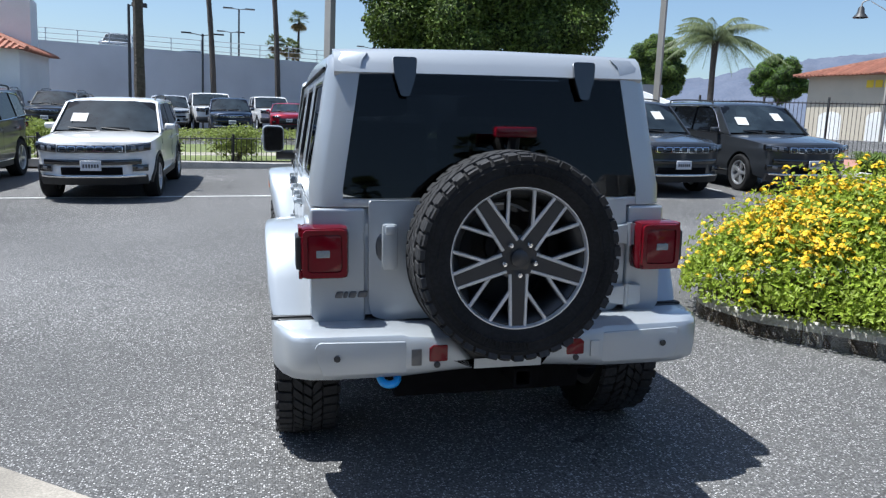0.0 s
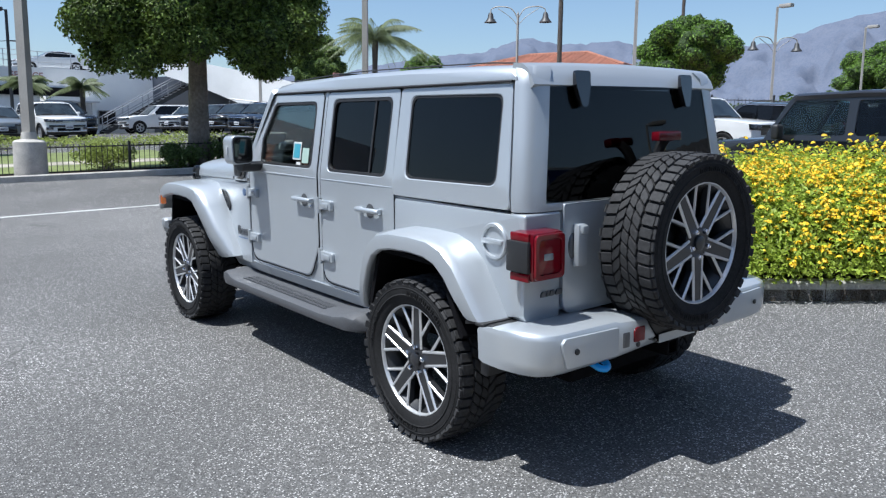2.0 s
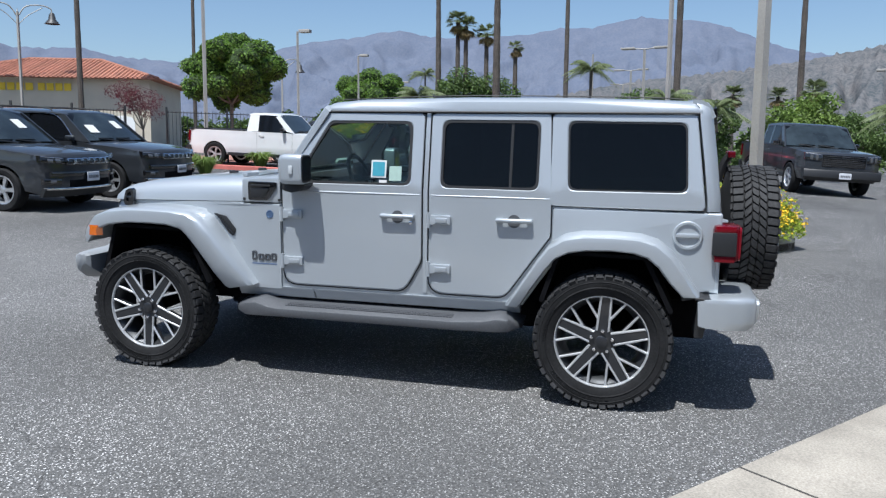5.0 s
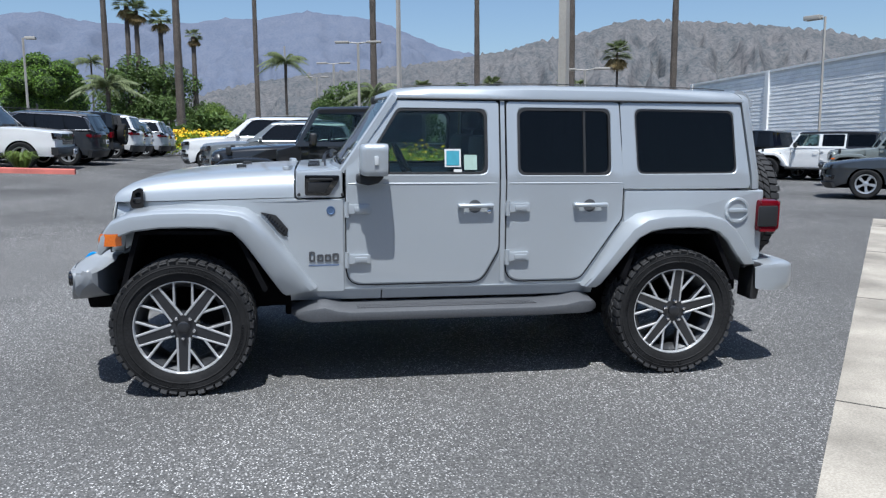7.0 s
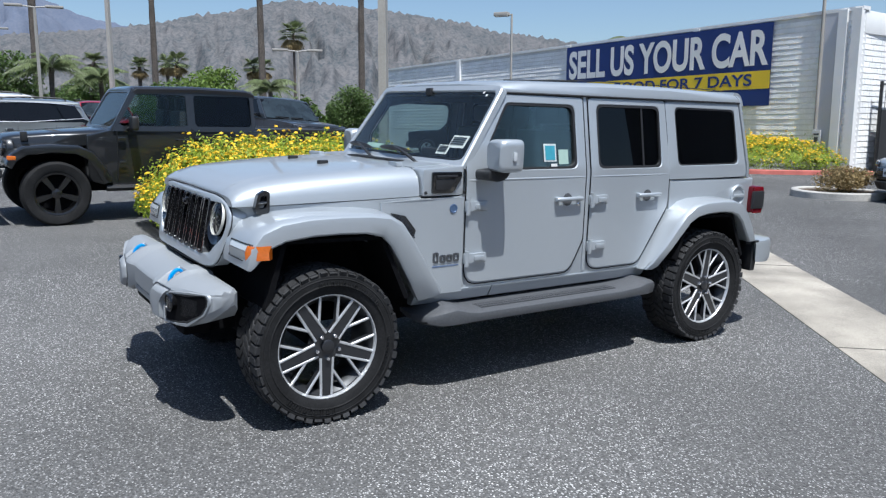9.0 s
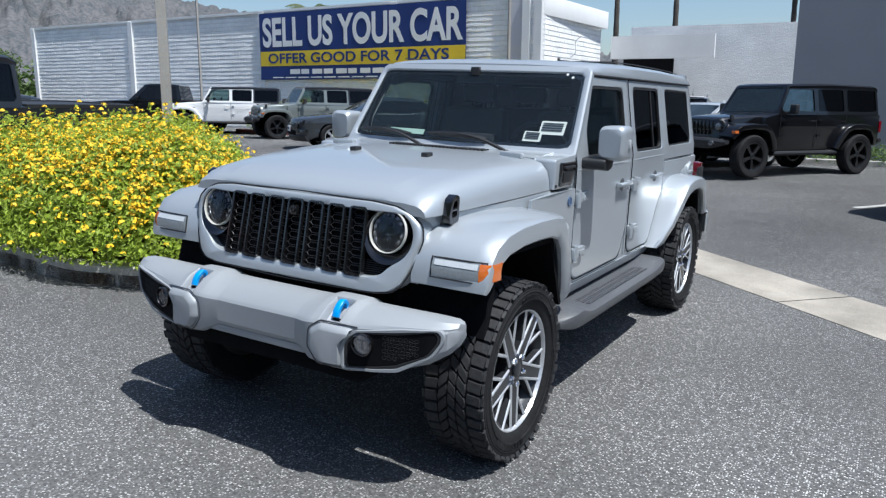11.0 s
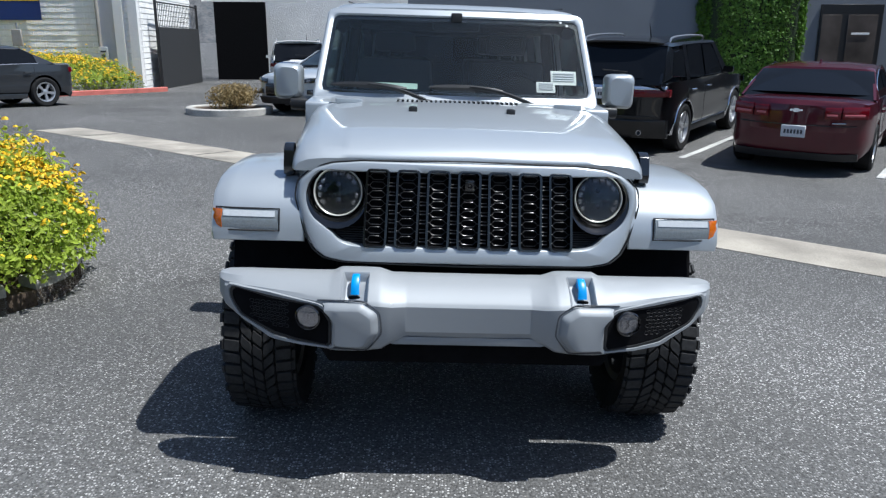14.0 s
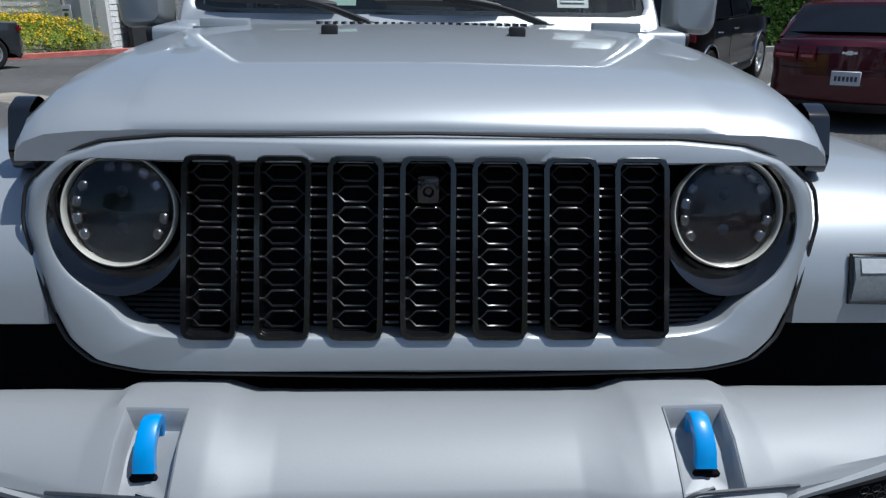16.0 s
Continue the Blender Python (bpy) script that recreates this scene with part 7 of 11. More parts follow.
        part("light_ring", bm, M["light_ring"], hl, "pale daytime light ring")
        bm = B()
        lathe(bm, [(0.0838, -0.006), (0.076, -0.030), (0.03, -0.034), (0.001, -0.034)], 40, m)
        round_box(bm, -0.056, 0.056, -0.004, 0.004, -0.034, -0.010, 0.002, m)
        round_box(bm, -0.004, 0.004, -0.056, 0.056, -0.034, -0.012, 0.002, m)
        part("reflector", bm, M["slot_black"], hl)
        for k in range(16):
            a = 2 * math.pi * (k + 0.5) / 16
            if math.sin(a) > 0.75 or (k % 5 == 3):
                continue
            bm = B()
            box(bm, (0, 0, 0), (0.014, 0.017, 0.010), 0.003, 1, m @ pose(0, 0, 0, 0, 0, math.degrees(a)) @ Matrix.Translation((0.068, 0, 0.003)) @ pose(0, 0, 0, 0, 30 if math.sin(a) < 0 else -15, 0))
            part("reflector_cell", bm, M["lamp_silver"], hl)
        for e in (-1, 1):
            bm = B()
            lathe(bm, [(0.022, -0.032), (0.024, -0.016), (0.018, -0.008), (0.001, -0.004)], 24, m @ Matrix.Translation((0, e * 0.029, 0)))
            part("projector", bm, M["projector"], hl, "dark projector lens")
        bm = B()
        rings = [[m @ Vector((r * math.cos(2 * math.pi * k / 48), r * math.sin(2 * math.pi * k / 48), h)) for k in range(48)] for r, h in ((0.0835, 0.008), (0.070, 0.019), (0.050, 0.027), (0.025, 0.031), (0.002, 0.032))]
        loft(bm, rings, caps=False)
        part("lens", bm, M["lens_dark"], hl, "smoked headlamp lens")

    # front bumper
    BS = M["bumper_silver"]
    bm = B()
    # across, back, front, underside, top, crease height
    st = [(0.905, 2.00, 2.018, 0.700, 0.752, 0.735), (0.897, 1.98, 2.045, 0.662, 0.760, 0.735), (0.872, 1.96, 2.078, 0.630, 0.765, 0.732), (0.80, 1.95, 2.112, 0.583, 0.767, 0.728), (0.66, 1.95, 2.150, 0.537, 0.768, 0.722),
          (0.56, 1.95, 2.172, 0.519, 0.769, 0.716), (0.500, 1.95, 2.186, 0.512, 0.770, 0.712), (0.486, 1.95, 2.190, 0.510, 0.771, 0.711), (0.462, 1.95, 2.196, 0.510, 0.784, 0.710), (0.445, 1.95, 2.199, 0.511, 0.785, 0.710), (0.40, 1.95, 2.205, 0.514, 0.786, 0.710), (0.355, 1.95, 2.210, 0.519, 0.786, 0.710),
          (0.320, 1.95, 2.212, 0.524, 0.785, 0.709), (0.306, 1.95, 2.213, 0.527, 0.780, 0.708), (0.274, 1.95, 2.206, 0.545, 0.769, 0.704), (0.226, 1.95, 2.190, 0.560, 0.768, 0.701), (0.215, 1.95, 2.188, 0.562, 0.767, 0.701), (0.0, 1.95, 2.192, 0.562, 0.767, 0.702)]
    st = st + [(-x, a, b, c, d, e) for x, a, b, c, d, e in st[-2::-1]]
    st = [(x, a, b, c - 0.004, d - 0.013, e - 0.015) for x, a, b, c, d, e in st]
    rows = []
    for x, y0, y1, zb, zt, c in st:
        c = min(c, zt - 0.015)
        k = y1 - y0
        rows.append([Vector((x, y0, zt - 0.02)), Vector((x, y0 + k * 0.2, zt - 0.002)), Vector((x, y0 + k * 0.42, zt)), Vector((x, y0 + k * 0.52, zt - 0.004)), Vector((x, y0 + k * 0.74, (zt + c) / 2 + 0.012)), Vector((x, y1 - k * 0.05, c + 0.010)), Vector((x, y1 - 0.006, c + 0.003)), Vector((x, y1, c - 0.006)), Vector((x, y1, zb + (c - zb) * 0.25)), Vector((x, y1 - 0.010, zb + 0.012)), Vector((x, y1 - 0.03, zb)), Vector((x, y0, zb + 0.02))])
    loft(bm, rows)
    # openings for the hooks
    cut = [f for f in bm.faces if all(0.3545 < abs(v.co.x) < 0.4455 for v in f.verts) and f.calc_center_median().y > 2.075 and all(v.co.z > 0.69 for v in f.verts)]
    wells = {}
    for s in (-1, 1):
        sel = [f for f in cut if f.calc_center_median().x * s > 0]
        pts = sorted({(round(v.co.x, 5), round(v.co.y, 5), round(v.co.z, 5)) for f in sel for v in f.verts})
        c = sum((Vector(p) for p in pts), Vector()) / max(1, len(pts))
        wells[s] = (c, sorted((Vector(p) for p in pts if (Vector(p) - c).length > 0.03), key=lambda p: math.atan2((p - c).dot(Vector((0, -0.86, 0.5))), p.x - c.x)))
    bmesh.ops.delete(bm, geom=cut, context="FACES")
    fbm = part("front_bumper", bm, BS, jeep, "silver painted front bumper", sharp=24)
    FX, FY = [p[0] for p in st[17::-1]], [p[2] for p in st[17::-1]]

    def fpt(u, v, d):
        return Vector((u, float(np.interp(abs(u), FX, FY)) - d, v))
    for s in (-1, 1):
        podh = [(0.480, 0.532), (0.478, 0.622), (0.498, 0.655), (0.532, 0.679), (0.70, 0.700), (0.838, 0.720), (0.852, 0.700), (0.848, 0.672), (0.815, 0.620), (0.690, 0.556), (0.60, 0.541)]
        pod = rpoly([(s * u, v) for u, v in podh], [0.012, 0.02, 0.02, 0.02, 0.1, 0.02, 0.02, 0.03, 0.06, 0.06, 0.03], 4)
        cen = (s * 0.66, 0.630)
        grow = [toward(-0.016, p, cen) for p in pod]
        bm = B()
        ring_panel(bm, grow, pod, cen, lambda u, v, d: fpt(u, v, d - 0.009), 0.03, 110, 0.006)
        part("fog_lamp_lip", bm, BS, fbm)
        bm = B()
        ring_panel(bm, pod, [toward(0.013, p, cen) for p in pod], cen, lambda u, v, d: fpt(u, v, d - 0.006), 0.03, 110, 0.004)
        part("fog_lamp_surround", bm, M["plastic"], fbm, "black fog lamp surround")
        bm = B()
        oo = by_angle(pod, 96, cen)
        loft(bm, [[fpt(cen[0] + (u - cen[0]) * k, cen[1] + (v - cen[1]) * k, d) for u, v in oo] for k, d in ((0.97, -0.003), (0.88, -0.004), (0.78, -0.004), (0.66, -0.004), (0.52, -0.004), (0.38, -0.004), (0.2, -0.004))], caps=True)
        pd = part("fog_lamp_panel", bm, M["under"], fbm)
        bm = B()
        for r in range(7):
            for q in range(8):
                u = s * (0.640 + q * 0.021 + (r % 2) * 0.0105)
                v = 0.592 + r * 0.0135
                if v < 0.575 + (abs(u) - 0.64) * 0.30 or abs(u) > 0.77:
                    continue
                tube(bm, [fpt(u + 0.0085 * math.cos(a), v + 0.0065 * math.sin(a), -0.0035) for a in [math.pi / 3 * k for k in range(6)]], 0.0014, 4, closed=True)
        part("fog_lamp_mesh", bm, M["rubber"], pd)
        m = Matrix.Translation(fpt(s * 0.560, 0.638, -0.020)) @ pose(0, 0, 0, -90, 0, s * -8)
        bm = B()
        lathe(bm, [(0.042, -0.02), (0.045, 0.008), (0.041, 0.012), (0.038, 0.004), (0.038, -0.02)], 36, m, close=True)
        fl = part("fog_lamp", bm, M["gloss_black"], fbm)
        bm = B()
        lathe(bm, [(0.038, -0.002), (0.02, -0.012), (0.001, -0.014)], 28, m)
        round_box(bm, -0.024, -0.002, -0.018, 0.022, -0.012, 0.001, 0.003, m)
        round_box(bm, 0.002, 0.024, -0.018, 0.022, -0.012, 0.001, 0.003, m)
        part("fog_reflector", bm, M["lamp_silver"], fl)
        bm = B()
        loft(bm, [[m @ Vector((r * math.cos(2 * math.pi * k / 32), r * math.sin(2 * math.pi * k / 32), h)) for k in range(32)] for r, h in ((0.039, 0.006), (0.025, 0.010), (0.001, 0.012))], caps=False)
        part("fog_lens", bm, M["lens"], fl)
        # raised boss inboard of the lamp
        bm = B()
        boss = rpoly([(s * 0.470, 0.532), (s * 0.467, 0.628), (s * 0.490, 0.666), (s * 0.518, 0.690), (s * 0.372, 0.698), (s * 0.318, 0.664), (s * 0.312, 0.592), (s * 0.360, 0.534)], [0.01, 0.02, 0.03, 0.01, 0.03, 0.03, 0.03, 0.03], 4)
        cb = (s * 0.41, 0.615)
        bo = by_angle(boss, 80, cb)
        rowsx = []
        for k, d in ((1.0, 0.012), (0.985, -0.004), (0.93, -0.013), (0.76, -0.026), (0.70, -0.0275)):
            rowsx.append([fpt(cb[0] + (u - cb[0]) * (k if (u - cb[0]) * s < 0 else max(k, 0.93)), cb[1] + (v - cb[1]) * (k if v > cb[1] else (k + 1) / 2), d) for u, v in bo])
        loft(bm, rowsx)
        part("bumper_boss", bm, BS, fbm, sharp=30)
        bm = B()
        gro = rpoly([(s * 0.58, 0.697), (s * 0.528, 0.697), (s * 0.368, 0.706), (s * 0.310, 0.668), (s * 0.303, 0.590), (s * 0.352, 0.527), (s * 0.50, 0.524)], [0, 0.02, 0.04, 0.04, 0.04, 0.04, 0], 4)
        tube(bm, [fpt(u, v, 0.0) for u, v in gro[1:]], 0.003, 5)
        part("bumper_groove", bm, M["rim_dark"], fbm)
        # hook and its well
        c, rim = wells[s]
        down = Vector((0, -0.5, -0.86))
        bm = B()
        loft(bm, [[p + (c - p) * k + down * d for p in rim] for k, d in ((-0.05, -0.0015), (0.04, 0.002), (0.16, 0.020), (0.24, 0.026), (0.6, 0.028), (0.98, 0.028))], caps=False)
        part("hook_well", bm, BS, fbm, "recess for the tow hook")
        # black block stands in for the dark opening at the hook's foot
        bm = B()
        box(bm, c + Vector((s * 0.004, -0.006, -0.033)), (0.042, 0.014, 0.012), 0.003, 1, None)
        part("hook_slot", bm, M["under"], fbm)
        bm = B()
        pth = smooth_path([(s * 0.400, 2.085, 0.715), (s * 0.400, 2.088, 0.748), (s * 0.400, 2.100, 0.764), (s * 0.400, 2.120, 0.760), (s * 0.401, 2.142, 0.738), (s * 0.401, 2.152, 0.710)], 14)
        rowsx = []
        for k, p in enumerate(pth):
            d = (pth[min(k + 1, 13)] - pth[max(k - 1, 0)]).normalized()
            nrm = Vector((1, 0, 0)).cross(d)
            w = 0.0105 + 0.005 * k / 13
            rowsx.append([p + Vector((a, 0, 0)) + nrm * b for a, b in ((-w, -0.006), (-w * 0.8, -0.008), (w * 0.8, -0.008), (w, -0.006), (w, 0.006), (w * 0.8, 0.008), (-w * 0.8, 0.008), (-w, 0.006))])
        loft(bm, rowsx)
        part("tow_hook", bm, M["blue"], jeep, "bright blue front tow hook")
    bm = B()
    prism(bm, rpoly([(-0.30, 0.540), (0.30, 0.540), (0.225, 0.568), (-0.225, 0.568)], 0.01, 2), "y", 2.12, 2.182, 0.003)
    part("bumper_lip", bm, BS, fbm)
    bm = B()
    prism(bm, rpoly([(-0.50, 0.44), (0.50, 0.44), (0.56, 0.54), (-0.56, 0.54)], 0.02, 2), "y", 1.98, 2.12, 0.02)
    part("air_dam", bm, M["under"], jeep)

    # wheels
    for s in (-1, 1):
        for y in (1.504, -1.504):
            m = Matrix.Translation((s * (0.800 if y > 0 else 0.775), y, 0.404))
            wheel(jeep, m @ pose(0, 0, 0, 17 if y > 0 else 40, 0, 0) if s > 0 else m @ pose(0, 0, 0, 0, 0, 180) @ pose(0, 0, 0, -92 if y > 0 else 86, 0, 0))

    # cabin
    bm = B()
    round_box(bm, -0.66, 0.66, 0.28, 0.62, 1.18, 1.30, 0.05)
    round_box(bm, -0.12, 0.12, 0.25, 0.33, 1.24, 1.36, 0.02)
    part("dashboard", bm, M["trim_dark"], jeep)
    bm = B()
    m = Matrix.Translation((-0.36, 0.16, 1.27)) @ pose(0, 0, 0, 65, 0, 0)
    pts = [m @ Vector((0.18 * math.cos(a), 0.18 * math.sin(a), 0)) for a in [2 * math.pi * k / 32 for k in range(32)]]
    tube(bm, pts, 0.014, 8, closed=True)
    for a in (0, 180, 270):
        tube(bm, [m @ Vector((0, 0, 0.02)), m @ Vector((0.18 * math.cos(radians(a)), 0.18 * math.sin(radians(a)), 0))], 0.014, 6)
    part("steering_wheel", bm, M["trim_dark"], jeep)
    for x in (-0.36, 0.36):
        for y in (-0.32, -1.18):
            seat = new("seat")
            seat.parent = jeep
            bm = B()
            round_box(bm, x - 0.24, x + 0.24, y - 0.10, y + 0.03, 1.20, 1.50, 0.05)
            part("seat_back", bm, M["seat"], seat)
            bm = B()
            round_box(bm, x - 0.13, x + 0.13, y - 0.13, y - 0.04, 1.53, 1.66, 0.04)
            for k in (-0.05, 0.05):
                tube(bm, [(x + k, y - 0.07, 1.48), (x + k, y - 0.085, 1.56)], 0.008, 6)
            part("headrest", bm, M["seat"], seat)
    for s in (-1, 1):
        bm = B()
        tube(bm, smooth_path([(s * 0.62, 0.30, 1.66), (s * 0.61, 0.0, 1.70), (s * 0.61, -0.45, 1.70), (s * 0.61, -1.4, 1.69), (s * 0.62, -1.75, 1.60), (s * 0.66, -1.95, 1.25)], 20), 0.035, 8)
        tube(bm, [(s * 0.61, -0.42, 1.70), (s * 0.67, -0.42, 1.22)], 0.035, 8)
        part("roll_bar", bm, M["trim_dark"], jeep)
    bm = B()
    tube(bm, [(-0.61, -0.45, 1.70), (0.61, -0.45, 1.70)], 0.035, 8)
    tube(bm, [(-0.61, -1.40, 1.69), (0.61, -1.40, 1.69)], 0.035, 8)
    part("roll_bar_cross", bm, M["trim_dark"], jeep)
    bm = B()
    round_box(bm, -0.655, 0.655, -1.95, 0.25, 1.733, 1.745, 0)
    part("headliner", bm, M["trim_dark"], jeep)
    return jeep


main_jeep()


# ---- other vehicles ----


def paint(name, color, metal=0.45):
    key = "paint_" + name
    if key not in M:
        M[key] = shader(key, color, 0.32, metal * 0.7, coat=1.0, spec=0.2, grain=0.03, grain_scale=500, stain=0.04, stain_scale=1.5)
    return M[key]


WHEELS = {}


def plain_wheel(parent, m, R, dark=False, spokes=5):
    """A road wheel with a turned tire and a spoked rim; alike wheels share their meshes."""
    key = (round(R, 3), dark, spokes)
    hub = new("wheel")
    hub.parent = parent
    hub.matrix_local = m @ pose(0, 0, 0, 0, 90, 0)
    if key not in WHEELS:
        r = R * 0.66
        bm = B()
        lathe(bm, [(r, -0.11), (r + 0.03, -0.125), (R - 0.03, -0.125), (R, -0.095), (R, 0.095), (R - 0.03, 0.125), (r + 0.03, 0.125), (r, 0.11)], 40, close=True)
        a = part("tire", bm, M["tire"], hub)
        bm = B()
        lathe(bm, [(r + 0.004, -0.09), (r + 0.006, 0.105), (r + 0.001, 0.116), (r - 0.02, 0.11), (r - 0.035, 0.05), (r - 0.04, -0.09)], 40, close=True)
        lathe(bm, [(0.065, 0.0), (0.065, 0.085), (0.045, 0.095), (0.002, 0.095)], 20)
        for k in range(spokes):
            t = 2 * math.pi * k / spokes
            for o in (-0.075, 0.075):
                c, s = math.cos(t + o), math.sin(t + o)
                d = Vector((c, s, 0))
                sd = Vector((-s, c, 0))
                loft(bm, [[d * 0.05 + sd * w + Vector((0, 0, h)) for w, h in ((-0.02, 0.05), (-0.018, 0.09), (0.018, 0.09), (0.02, 0.05))], [d * (r - 0.01) + sd * w + Vector((0, 0, h)) for w, h in ((-0.024, 0.06), (-0.02, 0.10), (0.02, 0.10), (0.024, 0.06))]])
        b = part("rim", bm, M["rim_black"] if dark else M["alloy"], hub)
        bm = B()
        lathe(bm, [(r - 0.02, -0.02), (0.1, 0.0), (0.002, 0.0)], 24)
        c = part("brake_disc", bm, M["under"], hub)
        WHEELS[key] = [(o.name.split(".")[0], o.data) for o in (a, b, c)]
    else:
        for nm, me in WHEELS[key]:
            o = new(nm, me)
            o.parent = hub
    return hub


def car(name, x, y, turn, spec, color, label, category="car", group="", metal=0.45, sheet=False, lift=0.0):
    """A parked vehicle. spec gives its side view in metres: length, width, and the heights along it."""
    S = spec
    P = paint(color[0], color[1], metal)
    root = thing(name, stand(x, y, turn, lift), label, category, group)
    L, W, R, wb = S["L"], S["W"], S["R"], S["wb"]
    hl, hw = L / 2, W / 2
    fo = S.get("fo", 0.0)
    wy = (wb / 2 + fo, -wb / 2 + fo)
    sill = S["sill"]
    belt0, belt1 = S["belt"]
    box_shape = S.get("boxy", 0.0)
    RND = 0.27 - 0.20 * box_shape
    ra = R + 0.055

    def half(yy, z):
        k = abs(yy) / hl
        w = hw * (1 - (0.10 - 0.05 * box_shape) * k ** 8 - (0.035 if yy > 0 else 0.025) * (1 - box_shape) * k ** 3)
        b = belt0 + (belt1 - belt0) * (hl - yy) / L
        if z > b:
            w -= S["tumble"] * (z - b)
        else:
            t = (z - sill) / max(0.1, b - sill)
            w -= 0.055 * max(0, 0.28 - t) / 0.28 + 0.022 * (1 - box_shape) * max(0, t - 0.72) / 0.28 + 0.012 * (1 - box_shape) * math.sin(math.pi * clamp((t - 0.28) / 0.44, 0, 1))
            near = max(0, 1 - min(abs(yy - wy[0]), abs(yy - wy[1])) / (ra + 0.14))
            w += 0.016 * (1 - box_shape) * soft(near * 2.5)
        return w

    def arch(c):
        return [(c - ra * math.cos(math.pi * k / 16), max(sill, R + ra * math.sin(math.pi * k / 16))) for k in range(17)]
    nose, tail, hood = S["nose"], S["tail"], S["hood"]
    front = [(sill, hl - 0.10), (sill + 0.10, hl - 0.01), (0.55, hl), (nose - 0.10, hl - 0.02), (nose - 0.03, hl - 0.055), (nose, hl - 0.12)]
    rear = [(sill, hl - 0.12), (sill + 0.14, hl - 0.02), (0.62, hl), (tail - 0.06, hl - 0.03), (tail, hl - 0.10)]
    lid = [((hl - 0.12) * (1 - k / 5) + S["cowl"] * k / 5, nose + (hood - nose) * math.sin(0.5 * math.pi * k / 5)) for k in range(1, 6)]
    low = [(yy, z) for z, yy in front] + lid + [(S["rear_foot"], S["deck"])] + [(-yy, z) for z, yy in rear[::-1]] + arch(wy[1]) + arch(wy[0])
    bm = B()
    prism(bm, low, "x", -1, 1)

    def slice_all(bm, zs, ys, ts):
        for axis, vals in ((2, zs), (1, ys), (0, ts)):
            for v in vals:
                co, no = [0, 0, 0], [0, 0, 0]
                co[axis], no[axis] = v, 1
                bmesh.ops.bisect_plane(bm, geom=list(bm.verts) + list(bm.edges) + list(bm.faces), plane_co=co, plane_no=no)
    bz = belt0 - sill
    slice_all(bm, [sill + bz * k for k in (0.12, 0.28, 0.42, 0.58, 0.72, 0.84, 0.93)], [hl * k / 11.5 for k in range(-11, 12)], (-0.97, -0.88, -0.6, 0, 0.6, 0.88, 0.97))

    def bend(yy, t):
        return yy - math.copysign(1, yy) * RND * abs(t) ** 3 * max(0, (abs(yy) - hl + 0.5) / 0.5)
    for v in bm.verts:
        t, yy, zz = v.co.x, v.co.y, v.co.z
        k = abs(t)
        v.co.x = t * half(yy, zz)
        v.co.y = bend(yy, t)
        over = soft((zz - (nose - 0.14)) / 0.12)
        if yy > S["cowl"] - 0.1:
            v.co.z += over * (0.022 * (1 - k * k) - 0.05 * k ** 8 * (1 - 0.6 * box_shape))
        elif yy < S["rear_foot"] + 0.1 and not S.get("bed"):
            v.co.z += soft((zz - (tail - 0.12)) / 0.1) * (0.015 * (1 - k * k) - 0.035 * k ** 8)
    body = part("body", bm, P, root, sharp=40)

    def fy(u, z):
        p = float(np.interp(z, [a for a, b in front], [b for a, b in front]))
        return bend(p, clamp(u / half(hl * 0.9, z), -1, 1))

    def by(u, z):
        p = -float(np.interp(z, [a for a, b in rear], [b for a, b in rear]))
        return bend(p, clamp(u / half(-hl * 0.9, z), -1, 1))

    def end_panel(nm, x0, x1, z0, z1, mat, out=0.010, at=None, parent=None, tip=0.0, n=12, lab=""):
        """A patch on the front or rear face from x0 to x1; tip lifts its outer end."""
        at = at or fy
        sg = 1 if at is fy else -1
        bm = B()
        rows = []
        for k in range(n + 1):
            u = x0 + (x1 - x0) * k / n
            e = tip * ((abs(u) - min(abs(x0), abs(x1))) / max(0.01, abs(x1 - x0)) if x0 * x1 >= 0 else 0)
            a, b = z0 + e, z1 + e
            r = min(0.012, (b - a) * 0.3)
            rows.append([Vector((u, at(u, a) - sg * 0.06, a)), Vector((u, at(u, a) + sg * (out - r * 0.5), a)), Vector((u, at(u, a + r) + sg * out, a + r)), Vector((u, at(u, b - r) + sg * out, b - r)), Vector((u, at(u, b) + sg * (out - r * 0.5), b)), Vector((u, at(u, b) - sg * 0.06, b))])
        loft(bm, rows)
        return part(nm, bm, mat, parent or root, lab)

    # greenhouse: dark glass all round, with painted roof and pillars on it
    top, st, rt = S["roof"], S["screen_top"], S["rear_top"]
    gh = [(S["cowl"] + 0.02, hood - 0.05), (st, top - 0.06), (st - 0.25, top - 0.03), (rt + 0.2, top - 0.03), (rt, top - 0.07), (S["rear_foot"], S["deck"] - 0.03), (S["rear_foot"] + 0.2, S["deck"] - 0.2), (S["cowl"] - 0.3, hood - 0.2)]
    rf = [(st + 0.05, top - 0.105), (st - 0.01, top - 0.052), (st - 0.25, top - 0.008), (0.5 * (st + rt), top), (rt + 0.2, top - 0.012), (rt - 0.01, top - 0.055), (rt - 0.04, top - 0.105), (rt + 0.10, top - 0.120), (0.5 * (st + rt), top - 0.095), (st - 0.12, top - 0.110)]
